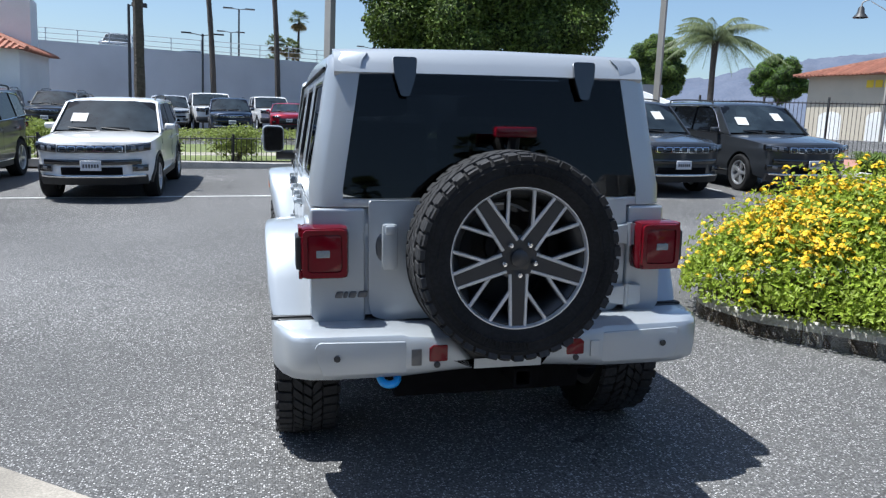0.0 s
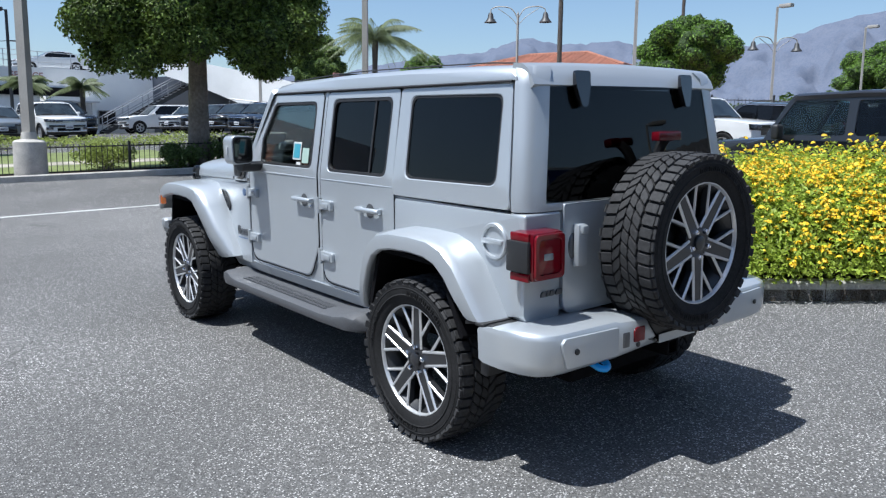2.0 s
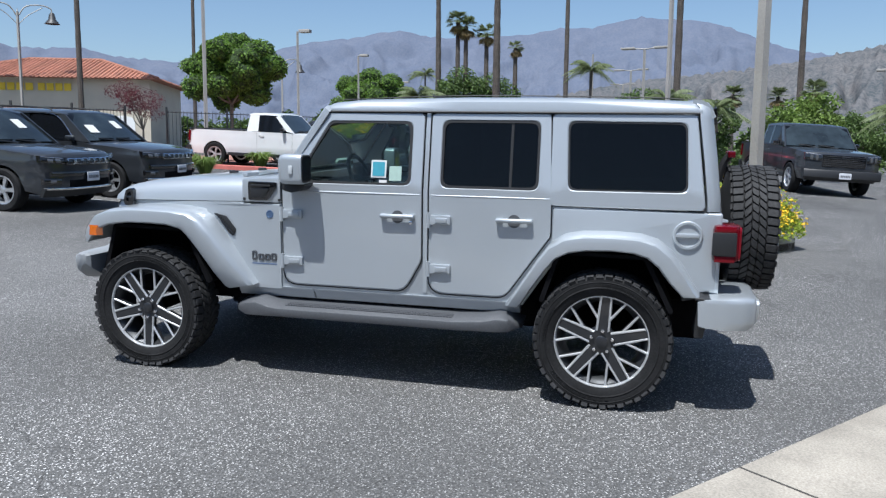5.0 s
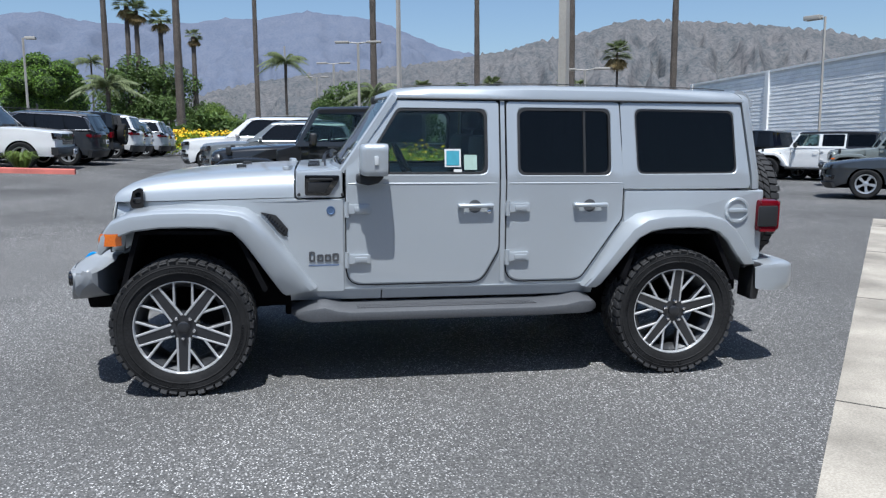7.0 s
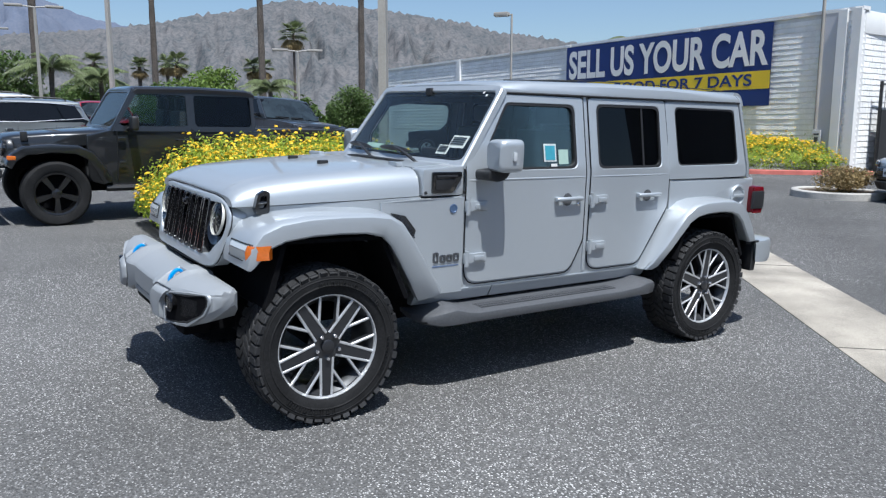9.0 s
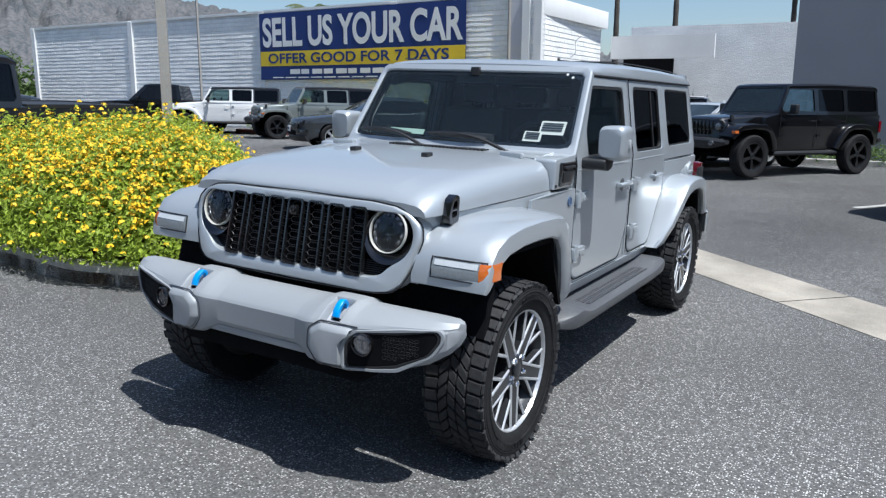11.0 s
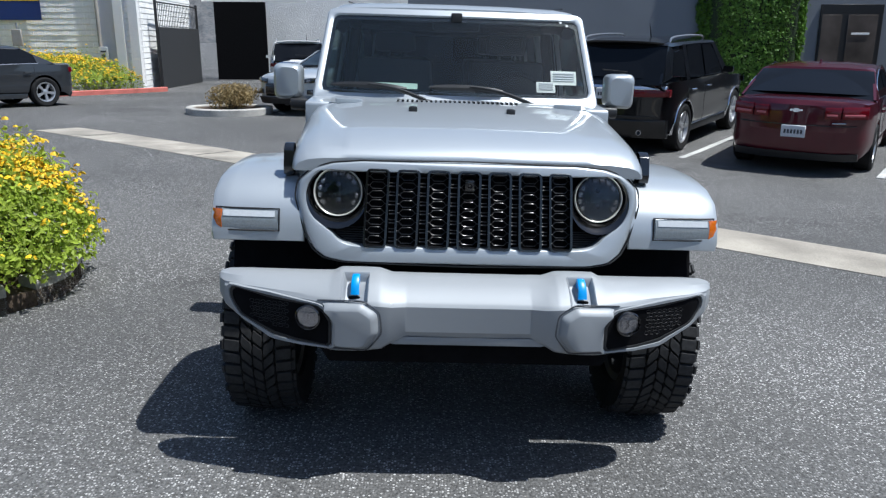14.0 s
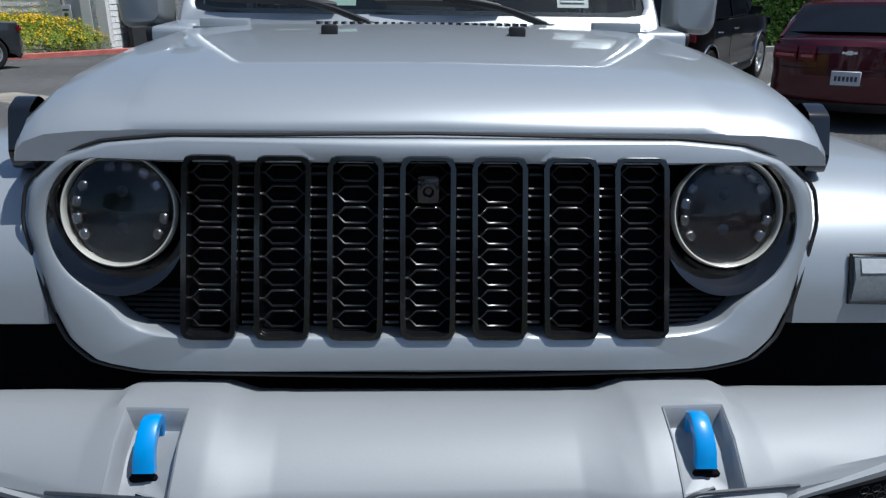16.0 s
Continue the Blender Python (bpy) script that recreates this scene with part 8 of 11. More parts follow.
    for nm, poly, inset, mat in (("cabin_glass", gh, 0.022, M["car_glass"]), ("roof", rf, 0.006, paint(*S["top"]) if "top" in S else P)):
        bm = B()
        prism(bm, poly, "x", -1, 1)
        slice_all(bm, [belt0 + (top - belt0) * k / 6 for k in range(1, 6)] if nm == "cabin_glass" else (), (), (-0.96, -0.85, -0.5, 0, 0.5, 0.85, 0.96))
        for v in bm.verts:
            t = v.co.x
            v.co.x = t * (half(v.co.y, v.co.z) - inset)
            up = clamp((v.co.z - top + 0.10) / 0.10, 0, 1)
            v.co.z -= (0.062 - 0.040 * box_shape) * abs(t) ** 5 * up
            k = max(0, (v.co.y - st + 0.3) / (S["cowl"] - st + 0.3)) if v.co.y > 0 else 0
            v.co.y -= 0.07 * abs(t) ** 3 * min(1, k * 2) * (1 - box_shape)
        part(nm, bm, mat, root, sharp=36)

    def on(s, d=0.006):
        return lambda u, v, e: Vector((s * (half(u, v) - 0.012 + d - e), u, v))
    wins = S["windows"]
    w0, w9 = wins[0], wins[-1]
    for s in (-1, 1):
        for win in wins:
            bm = B()
            pane(bm, rpoly(win, 0.035, 3), on(s, -0.003), 0, 0.02)
            part("side_window", bm, M["car_glass"], root)
        posts = [("front_pillar", [(S["cowl"] - 0.02, hood - 0.01), (st + 0.02, top - 0.09), (w0[1][0] + 0.015, w0[1][1] + 0.03), (w0[0][0] + 0.03, w0[0][1] - 0.01)])]
        lo9, hi9 = max((p for p in w9 if p[1] < w9[0][1] + 0.1), key=lambda p: -p[0]), min((p for p in w9 if p[1] > w9[0][1] + 0.18), key=lambda p: p[0])
        posts.append(("rear_pillar", [(lo9[0] + 0.005, lo9[1] - 0.03), (hi9[0] + 0.005, hi9[1] + 0.02), (rt + 0.0, top - 0.085), (S["rear_foot"] + 0.012, S["deck"] - 0.005)]))
        for g in S.get("pillars", ()):
            a, b = wins[g], wins[g + 1]
            ar, bf = min(p[0] for p in a), max(p[0] for p in b)
            posts.append(("pillar", [(ar + 0.04, a[0][1] - 0.02), (ar + 0.04, top - 0.10), (bf - 0.02, top - 0.10), (bf - 0.02, a[0][1] - 0.02)]))
        for nm, q in posts:
            bm = B()
            pane(bm, q, on(s, 0.001), 0, 0.035)
            part(nm, bm, P, root)
        if S.get("trim"):
            bm = B()
            tube(bm, [on(s)(u, v, 0) for u, v in ((w0[0][0] + 0.02, w0[0][1] - 0.012), (0.5 * (w0[0][0] + lo9[0]), w0[0][1] - 0.006), (lo9[0], lo9[1] - 0.012))], 0.009, 5)
            if S["trim"] == "full":
                tube(bm, smooth_path([on(s)(u, v, 0) for u, v in ((w0[0][0] + 0.03, w0[0][1]), (w0[1][0] + 0.02, w0[1][1] + 0.012), (w0[2][0], w0[2][1] + 0.012), (hi9[0], hi9[1] + 0.012), (lo9[0] - 0.01, lo9[1]))], 24), 0.008, 5)
            part("window_trim", bm, M["chrome"], root)
        for sy in S["seams"]:
            bm = B()
            zt = belt0 + (belt1 - belt0) * (hl - sy) / L
            zs = [sill + 0.10 + (zt - sill - 0.10) * k / 8 for k in range(9)]
            tube(bm, [(s * (half(sy, z) - 0.001), sy, z) for z in zs], 0.005, 4)
            part("door_seam", bm, M["rubber"], body)
        for hy in S["handles"]:
            bm = B()
            zt = belt0 - 0.10
            w = half(hy, zt)
            tube(bm, [(s * (w + 0.006), hy - 0.09, zt), (s * (w + 0.03), hy - 0.07, zt), (s * (w + 0.03), hy + 0.07, zt), (s * (w + 0.006), hy + 0.09, zt)], 0.013, 6)
            part("door_handle", bm, M["chrome"] if S.get("bright") == "handles" else P, body)
        # mirror
        bm = B()
        my, mz = S["cowl"] - 0.42, belt0 + 0.06
        rows = []
        for d, k in ((0.07, 0.55), (0.04, 0.9), (-0.02, 1.0), (-0.05, 0.97)):
            rows.append([Vector((s * (hw + 0.085 + u * k), my + d, mz + 0.06 + v * k)) for u, v in rpoly([(-0.10, -0.06), (0.085, -0.05), (0.095, 0.055), (-0.09, 0.065)], 0.035, 3)])
        loft(bm, rows)
        tube(bm, [(s * (hw - 0.07), my + 0.02, mz - 0.02), (s * (hw + 0.03), my + 0.01, mz + 0.02)], 0.028, 6)
        part("side_mirror", bm, P if not S.get("bumper") == "black" else M["gloss_black"], root)
        # lamps
        for (x0, x1, z0, z1) in S["head"]:
            if S.get("round"):
                bm = B()
                lathe(bm, [(0.095, -0.02), (0.095, 0.025), (0.07, 0.035), (0.002, 0.04)], 24, Matrix.Translation((s * (x0 + x1) / 2, hl - 0.01, (z0 + z1) / 2)) @ pose(0, 0, 0, -90, 0, 0))
                part("headlamp", bm, M["head"], root)
            else:
                hd = end_panel("headlamp", s * x0, s * x1, z0, z1, M["gloss_black"], 0.012, tip=0.03)
                end_panel("lamp_strip", s * (x0 + 0.02), s * (x1 - 0.01), z1 - 0.022, z1 - 0.008, M["lamp_silver"], 0.016, parent=hd, tip=0.03)
                for f in (0.30, 0.62):
                    u = x0 + (x1 - x0) * f
                    end_panel("lamp_lens", s * (u - 0.035), s * (u + 0.035), z0 + 0.02, z1 - 0.03, M["head"], 0.017, parent=hd, tip=0.015, n=4)
        for (x0, x1, z0, z1) in S["taillamp"]:
            tl = end_panel("tail_lamp", s * x0, s * x1, z0, z1, M["tail_red"], 0.016, by)
            if S.get("badge"):
                end_panel("lamp_center", s * (x0 + 0.025), s * (x1 - 0.035), z0 + 0.03, z0 + (z1 - z0) * 0.45, M["pink_lens"], 0.020, by, tl, n=5)
            if S.get("tailwrap"):
                bm = B()
                yy = -hl + RND + 0.02
                prism(bm, rpoly([(yy + 0.20, z0 + 0.03), (yy - 0.04, z0), (yy - 0.04, z1), (yy + 0.10, z1)], 0.015, 2), "x", s * (half(yy, z0) - 0.05), s * (half(yy, z0) + 0.004), 0.004)
                part("lamp_side", bm, M["tail_red"], tl)
        if S.get("rails"):
            bm = B()
            a, b = st - 0.35, rt + 0.25
            xx = half(0, top) - 0.08
            tube(bm, smooth_path([(s * xx, a, top - 0.06), (s * xx, a - 0.12, top + 0.010), (s * xx, (a + b) / 2, top + 0.032), (s * xx, b + 0.12, top + 0.010), (s * xx, b, top - 0.06)], 18), 0.017, 6)
            part("roof_rail", bm, M["steel"] if S["rails"] == "bright" else M["plastic"], root)
        for c in wy:
            plain_wheel(root, Matrix.Translation((s * (hw - 0.115), c, R)) @ (pose(0, 0, 0, 20, 0, 0) if s > 0 else pose(0, 0, 0, 0, 0, 180) @ pose(0, 0, 0, 8, 0, 0)), R, S.get("dark_wheels", False), S.get("spokes", 5))
            # black liner of the arch, and its edge
            bm = B()
            ring = [(c - math.cos(math.pi * k / 20) * (ra - 0.004), max(sill - 0.02, R + math.sin(math.pi * k / 20) * (ra - 0.004))) for k in range(21)]
            loft(bm, [[Vector((s * xx, yy, zz)) for yy, zz in ring] for xx in (hw - 0.05, hw - 0.42)], caps=False, ring_closed=False)
            bm.faces.new([bm.verts.new((s * (hw - 0.42), yy, zz)) for yy, zz in ring])
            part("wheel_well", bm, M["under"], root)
            if S.get("arch"):
                bm = B()
                rows = []
                for k in range(25):
                    a = math.pi * (-0.06 + 1.12 * k / 24)
                    rows.append([Vector((s * (half(c - math.cos(a) * r, max(sill, R + math.sin(a) * r)) + o), c - math.cos(a) * r, max(sill - 0.01, R + math.sin(a) * r))) for r, o in ((ra - 0.012, -0.06), (ra - 0.012, 0.016), (ra + S["arch"][1] * 0.7, 0.014), (ra + S["arch"][1], -0.01))])
                loft(bm, rows)
                part("arch_trim", bm, P if S["arch"][0] == "body" else M["chrome"] if S["arch"][0] == "chrome" else M["plastic"], root)
        bm = B()
        prism(bm, [(wy[1] + R + 0.08, sill - 0.03), (wy[0] - R - 0.08, sill - 0.03), (wy[0] - R - 0.08, sill + 0.085), (wy[1] + R + 0.08, sill + 0.085)], "x", s * (hw - 0.14), s * (hw - 0.028), 0.012)
        part("sill", bm, M["plastic"] if not S.get("sill_body") else P, root)
        if S.get("bright"):
            bm = B()
            tube(bm, [(s * (hw - 0.020), wy[1] + R + 0.10, sill + 0.095), (s * (hw - 0.020), wy[0] - R - 0.10, sill + 0.095)], 0.011, 5)
            part("sill_trim", bm, M["chrome"], root)
    # windscreen and rear glass
    for nm, (ya, za), (yb, zb) in (("windscreen", (S["cowl"] - 0.01, hood - 0.015), (st - 0.01, top - 0.072)), ("rear_window", (S["rear_foot"] + 0.02, S["deck"] + 0.0), (rt + 0.01, top - 0.10))):
        bm = B()
        nrm = Vector((0, zb - za, ya - yb)).normalized() * (1 if ya > yb else -1)
        if nrm.z < 0:
            nrm = -nrm
        rows = []
        lo_t = 0.05 if nm == "windscreen" else (0.09 if S.get("deck_glass", True) else 0.2)
        us = [-1 + k / 6 for k in range(13)]
        for k in range(6):
            t = lo_t + (0.97 - lo_t) * k / 5
            yy, zz = ya + (yb - ya) * t, za + (zb - za) * t
            w = half(yy, zz) - (0.065 if nm == "windscreen" else 0.10)
            bow = 0.07 * (1 - box_shape) if nm == "windscreen" else -0.05 * (1 - box_shape)
            rows.append([Vector((w * u, yy - bow * abs(u) ** 3, zz)) + nrm * (0.014 + 0.012 * (1 - u * u)) for u in us])
        loft(bm, rows, caps=False, ring_closed=False)
        gl = part(nm, bm, M["car_screen"] if nm == "windscreen" else M["car_glass"], root)
        if nm == "windscreen" and sheet:
            for u0, t0, wd in ((0.45, 0.30, 0.26), (-0.62, 0.45, 0.22))[:1 if L < 4.5 else 2]:
                bm = B()
                q = []
                for a, b in ((0, 0), (wd, 0), (wd, 0.26), (0, 0.26)):
                    t = t0 + b
                    yy, zz = ya + (yb - ya) * t, za + (zb - za) * t
                    ux = (half(yy, zz) - 0.085) * u0 + a
                    q.append(Vector((ux, yy - 0.07 * (1 - box_shape) * abs(ux / half(yy, zz)) ** 3, zz)) + nrm * 0.034)
                bm.faces.new([bm.verts.new(p) for p in q])
                part("price_sheet", bm, M["paper"], gl)
        if nm == "windscreen":
            bm = B()
            for px, tx in ((0.10, 0.62), (-0.45, 0.08)):
                pts = []
                for u, t in ((px, 0.0), (tx, 0.10), (tx - 0.45, 0.09)):
                    yy, zz = ya + (yb - ya) * t, za + (zb - za) * t
                    pts.append(Vector((u, yy - 0.07 * (1 - box_shape) * abs(u / hw) ** 3, zz)) + nrm * 0.04)
                tube(bm, pts, 0.012, 4)
            part("wiper", bm, M["plastic"], gl)
    if S.get("rear_wiper"):
        bm = B()
        tube(bm, [(0.05, S["rear_foot"] - 0.02, S["deck"] + 0.10), (0.30, S["rear_foot"] + 0.0, S["deck"] + 0.15), (-0.12, S["rear_foot"] + 0.0, S["deck"] + 0.17)], 0.012, 5)
        part("rear_wiper", bm, M["plastic"], root)
    # front face
    gx0, gz0, gz1 = S["grille"]
    gr = end_panel("grille", -gx0, gx0, gz0, gz1, M["gloss_black"], 0.008)
    for k in range(7):
        xx = (k - 3) * gx0 * 0.277
        gm = (gz0 + gz1) / 2
        if S.get("slots"):
            bm = B()
            a, b, e = gx0 * 0.125, (gz1 - gz0) / 2 - 0.012, 0.013
            q, i = rpoly([(xx - a, gm - b), (xx + a, gm - b), (xx + a, gm + b), (xx - a, gm + b)], 0.025, 3), rpoly([(xx - a + e, gm - b + e), (xx + a - e, gm - b + e), (xx + a - e, gm + b - e), (xx - a + e, gm + b - e)], 0.016, 3)
            ring_panel(bm, q, i, (xx, gm), lambda u, v, d: Vector((u, fy(u, v) + 0.022 - d, v)), 0.02, 32)
            part("grille_slot", bm, M["chrome"] if S["slots"] == "chrome" else P, gr)
        elif k < 6:
            zz = gz0 + (gz1 - gz0) * (k + 0.7) / 6.6
            end_panel("grille_bar", -gx0 * 0.93, gx0 * 0.93, zz - 0.008, zz + 0.008, M["chrome"] if S.get("bright") else M["plastic"], 0.015, parent=gr)
    lower = end_panel("lower_bumper", -hw * 0.88, hw * 0.88, sill - 0.02, sill + 0.13, M["plastic"], 0.014)
    if not S.get("bumper"):
        end_panel("intake", -hw * 0.50, hw * 0.50, sill + 0.15, sill + 0.27, M["under"], 0.006, parent=lower)
        if S.get("slots"):
            end_panel("upper_intake", -hw * 0.80, hw * 0.80, gz0 - 0.19, gz0 - 0.11, M["gloss_black"], 0.007, parent=lower)
        for s in (-1, 1):
            end_panel("fog_lamp", s * hw * 0.66, s * hw * 0.90, sill + 0.20, sill + 0.30, M["gloss_black"], 0.008, parent=lower, n=6)
            end_panel("fog_lens", s * hw * 0.74, s * hw * 0.82, sill + 0.225, sill + 0.275, M["head"], 0.014, parent=lower, n=4)
        if S.get("bright"):
            end_panel("bumper_trim", -hw * 0.86, hw * 0.86, sill + 0.105, sill + 0.14, M["chrome"], 0.022, parent=lower)
    else:
        for sg in (1, -1):
            bm = B()
            rows = []
            for k in range(-8, 9):
                u = k / 8
                yy = sg * (hl + 0.10 - 0.13 * abs(u) ** 3)
                rows.append([Vector((u * hw * 0.97, yy + sg * a, z)) for a, z in ((-0.2, 0.48), (-0.04, 0.46), (0, 0.50), (0.0, 0.66), (-0.03, 0.70), (-0.2, 0.70))])
            loft(bm, rows)
            part("bumper", bm, M["plastic"] if S["bumper"] == "black" else M["chrome"] if S["bumper"] == "chrome" else P, root)
    # number plates, with bars for print
    for zz, at, sg in ((S.get("front_plate", 0.56), fy, 1), (S.get("plate_z", 0.85), by, -1)):
        yy = at(0, zz) + sg * (0.03 + (0.13 if S.get("bumper") else 0))
        bm = B()
        box(bm, (0, yy, zz), (0.31, 0.02, 0.16), 0.006, 1)
        pl = part("number_plate", bm, M["plate"], root)
        bm = B()
        for k in range(6):
            box(bm, (-0.105 + k * 0.042, yy + sg * 0.011, zz - 0.005), (0.026, 0.006, 0.055), 0, 1)
        part("plate_print", bm, M["ink"], pl)
    if S.get("tailbar"):
        end_panel("tailgate_trim", -hw * 0.93, hw * 0.93, S["tailbar"], S["tailbar"] + 0.055, M["chrome"], 0.024, by)
    # rear bumper, lid seams
    if S.get("rear_body"):
        end_panel("rear_valance", -hw * 0.86, hw * 0.86, sill - 0.02, sill + 0.085, M["plastic"], 0.012, by)
        seams = (0.70,)
    else:
        end_panel("rear_bumper", -hw * 0.96, hw * 0.96, sill - 0.02, sill + S.get("skirt", 0.24), M["plastic"] if not S.get("dark_bumper") else P, 0.045, by)
        seams = (sill + S.get("skirt", 0.24) + 0.05,)
    for z in seams:
        end_panel("lid_seam", -hw * 0.80, hw * 0.80, z, z + 0.010, M["rubber"], 0.003, by, body)
    bm = B()
    box(bm, (0, 0, sill + 0.06), (W * 0.70, L * 0.92, 0.14), 0.02, 1)
    part("underbody", bm, M["under"], root)
    if S.get("bed"):
        y0, y1 = S["bed"]
        bm = B()
        zt = S["deck"]
        ring_panel(bm, [(-hw * 0.97, y0), (hw * 0.97, y0), (hw * 0.97, y1), (-hw * 0.97, y1)], [(-hw * 0.86, y0 + 0.05), (hw * 0.86, y0 + 0.05), (hw * 0.86, y1 - 0.05), (-hw * 0.86, y1 - 0.05)], (0, (y0 + y1) / 2), lambda u, v, d: Vector((u, v, zt + 0.035 - d)), 0.06, 48)
        box(bm, (0, (y0 + y1) / 2, zt + 0.01), (W * 0.86, abs(y1 - y0) - 0.1, 0.02))
        part("bed_cover", bm, M["plastic"], root)
    if S.get("spoiler"):
        bm = B()
        w = half(rt, top) - 0.05
        rows = []
        for k in range(9):
            u = -1 + k / 4
            e = 0.10 * abs(u) ** 3
            rows.append([Vector((w * u, rt + 0.22, top - 0.012 - e * 0.25)), Vector((w * u, rt - 0.13 + e, top - 0.035 - e * 0.3)), Vector((w * u, rt - 0.12 + e, top - 0.060 - e * 0.3)), Vector((w * u, rt + 0.1, top - 0.09 - e * 0.3))])
        loft(bm, rows)
        part("spoiler", bm, P, root)
        bm = B()
        tube(bm, [(0.3, 0.5 * (st + rt) - 0.6, top), (0.3, 0.5 * (st + rt) - 0.72, top + 0.22)], [0.012, 0.005], 6)
        part("aerial", bm, M["plastic"], root)
    if S.get("exhaust"):
        for s in (-1, 1):
            bm = B()
            lathe(bm, [(0.038, -0.12), (0.042, 0.0), (0.034, 0.0), (0.030, -0.1)], 16, Matrix.Translation((s * hw * 0.58, by(hw * 0.58, sill + 0.08) - 0.05, sill + 0.07)) @ pose(0, 0, 0, 90, 0, 0))
            part("tailpipe", bm, M["chrome"], root)
    if S.get("badge"):
        z = 0.90
        bm = B()
        q = rpoly([(-0.085, z - 0.015), (-0.075, z + 0.015), (-0.035, z + 0.012), (-0.03, z + 0.025), (0.03, z + 0.025), (0.035, z + 0.012), (0.085, z + 0.015), (0.075, z - 0.015), (0.035, z - 0.012), (0.03, z - 0.025), (-0.03, z - 0.025), (-0.035, z - 0.012)], 0.004, 1)
        loft(bm, [[Vector((u, by(u, v) - d, v)) for u, v in q] for d in (-0.03, 0.012)])
        part("badge", bm, M["chrome"], root)
        end_panel("badge_bar", 0.46, 0.62, 0.735, 0.752, M["lamp_silver"], 0.006, by, n=3)
        bm = B()
        prism(bm, [(rt + 0.35, top + 0.0), (rt + 0.27, top + 0.05), (rt + 0.23, top + 0.045), (rt + 0.20, top - 0.01)], "x", -0.015, 0.015, 0.004)
        part("aerial", bm, P, root)
    if S.get("spare"):
        plain_wheel(root, Matrix.Translation((0, -hl - 0.13, 1.02)) @ pose(0, 0, 0, 0, 0, -90), R, True, 5)
    return root


def offroader(name, x, y, turn, color, top, label, category="car", group="", metal=0.4, pickup=False):
    """A boxy off-road vehicle with separate fenders; lengths run back from the front axle."""
    P = paint(color[0], color[1], metal)
    T = paint(*top) if top else P
    root = thing(name, stand(x, y, turn), label, category, group)
    F = 1.86 if pickup else 1.60
    R = 0.415
    wb = 3.49 if pickup else 3.0
    end = F - (2.76 if pickup else 3.66)
    tail = F - (4.42 if pickup else 3.72)
    cowl, scr = F - 0.72, F - 1.05
    hw = 0.785

    def side(s, z):
        return s * (hw - max(0, z - 1.22) * 0.20 - max(0, 0.75 - z) * 0.12)
    # tub
    low = [(F - 0.42, 0.56), (F - 0.42, 1.16), (cowl, 1.235), (end, 1.235), (tail, 1.22), (tail, 0.58), (F - wb - 0.52, 0.58), (F - wb - 0.38, 0.92), (F - wb + 0.38, 0.92), (F - wb + 0.54, 0.50), (F - 0.60, 0.50)]
    bm = B()
    prism(bm, low, "x", -1, 1)
    for z in (0.62, 0.75, 1.0):
        bmesh.ops.bisect_plane(bm, geom=list(bm.verts) + list(bm.edges) + list(bm.faces), plane_co=(0, 0, z), plane_no=(0, 0, 1))
    for v in bm.verts:
        v.co.x *= abs(side(1, v.co.z)) - (0.05 if v.co.y > F - 0.5 else 0)
    bmesh.ops.bevel(bm, geom=[e for e in bm.edges if e.calc_face_angle(0) > 0.7], offset=0.02, segments=2, affect="EDGES", profile=0.5)
    body = part("body", bm, P, root, sharp=35)
    # hood and nose
    rows = []
    for yy, w, z in ((F + 0.56, 0.46, 1.10), (F + 0.52, 0.50, 1.135), (F + 0.40, 0.535, 1.16), (F, 0.60, 1.195), (F - 0.4, 0.655, 1.225), (cowl + 0.01, 0.70, 1.245)):
        rows.append([Vector((u * w, yy, z - d)) for u, d in ((-1.0, 0.20), (-1.0, 0.055), (-0.95, 0.02), (-0.82, 0.006), (-0.4, -0.012), (0.4, -0.012), (0.82, 0.006), (0.95, 0.02), (1.0, 0.055), (1.0, 0.20))])
    bm = B()
    loft(bm, rows)
    part("hood", bm, P, root, sharp=40)
    bm = B()
    prism(bm, [(F + 0.50, 0.72), (F + 0.50, 1.08), (F - 0.45, 1.10), (F - 0.45, 0.72)], "x", -0.46, 0.46, 0.01)
    part("engine_bay", bm, M["under"], root)

    def nose(u, v, d):
        return Vector((u, F + 0.585 - 0.12 * (v - 0.82) - 0.05 * (u / 0.6) ** 4 - d, v))
    bm = B()
    out = rpoly([(-0.60, 0.76), (0.60, 0.76), (0.64, 1.0), (0.58, 1.10), (-0.58, 1.10), (-0.64, 1.0)], 0.06, 4)
    inn = rpoly([(-0.36, 0.82), (0.36, 0.82), (0.38, 1.07), (-0.38, 1.07)], 0.03, 3)
    ring_panel(bm, out, inn, (0, 0.94), nose, 0.07, 96, 0.008)
    gp = part("grille_panel", bm, P, root)
    bm = B()
    pane(bm, inn, nose, 0.04, 0.06)
    part("grille_backing", bm, M["slot_black"], gp)
    for k in range(8):
        xx = -0.37 + 0.7400 * k / 7
        bm = B()
        prism(bm, [(xx - 0.014, 0.815), (xx + 0.014, 0.815), (xx + 0.014, 1.075), (xx - 0.014, 1.075)], "y", F + 0.52, F + 0.575, 0.004)
        part("grille_bar", bm, P, gp)
    for s in (-1, 1):
        m = Matrix.Translation(nose(s * 0.485, 0.98, 0.0)) @ pose(0, 0, 0, -84, 0, 0)
        bm = B()
        lathe(bm, [(0.098, -0.03), (0.098, 0.010), (0.088, 0.014), (0.085, -0.01)], 32, m, close=True)
        hl = part("headlamp", bm, M["gloss_black"], root)
        bm = B()
        lathe(bm, [(0.086, 0.0), (0.06, 0.02), (0.03, 0.028), (0.001, 0.03)], 28, m)
        part("lens", bm, M["head"], hl)
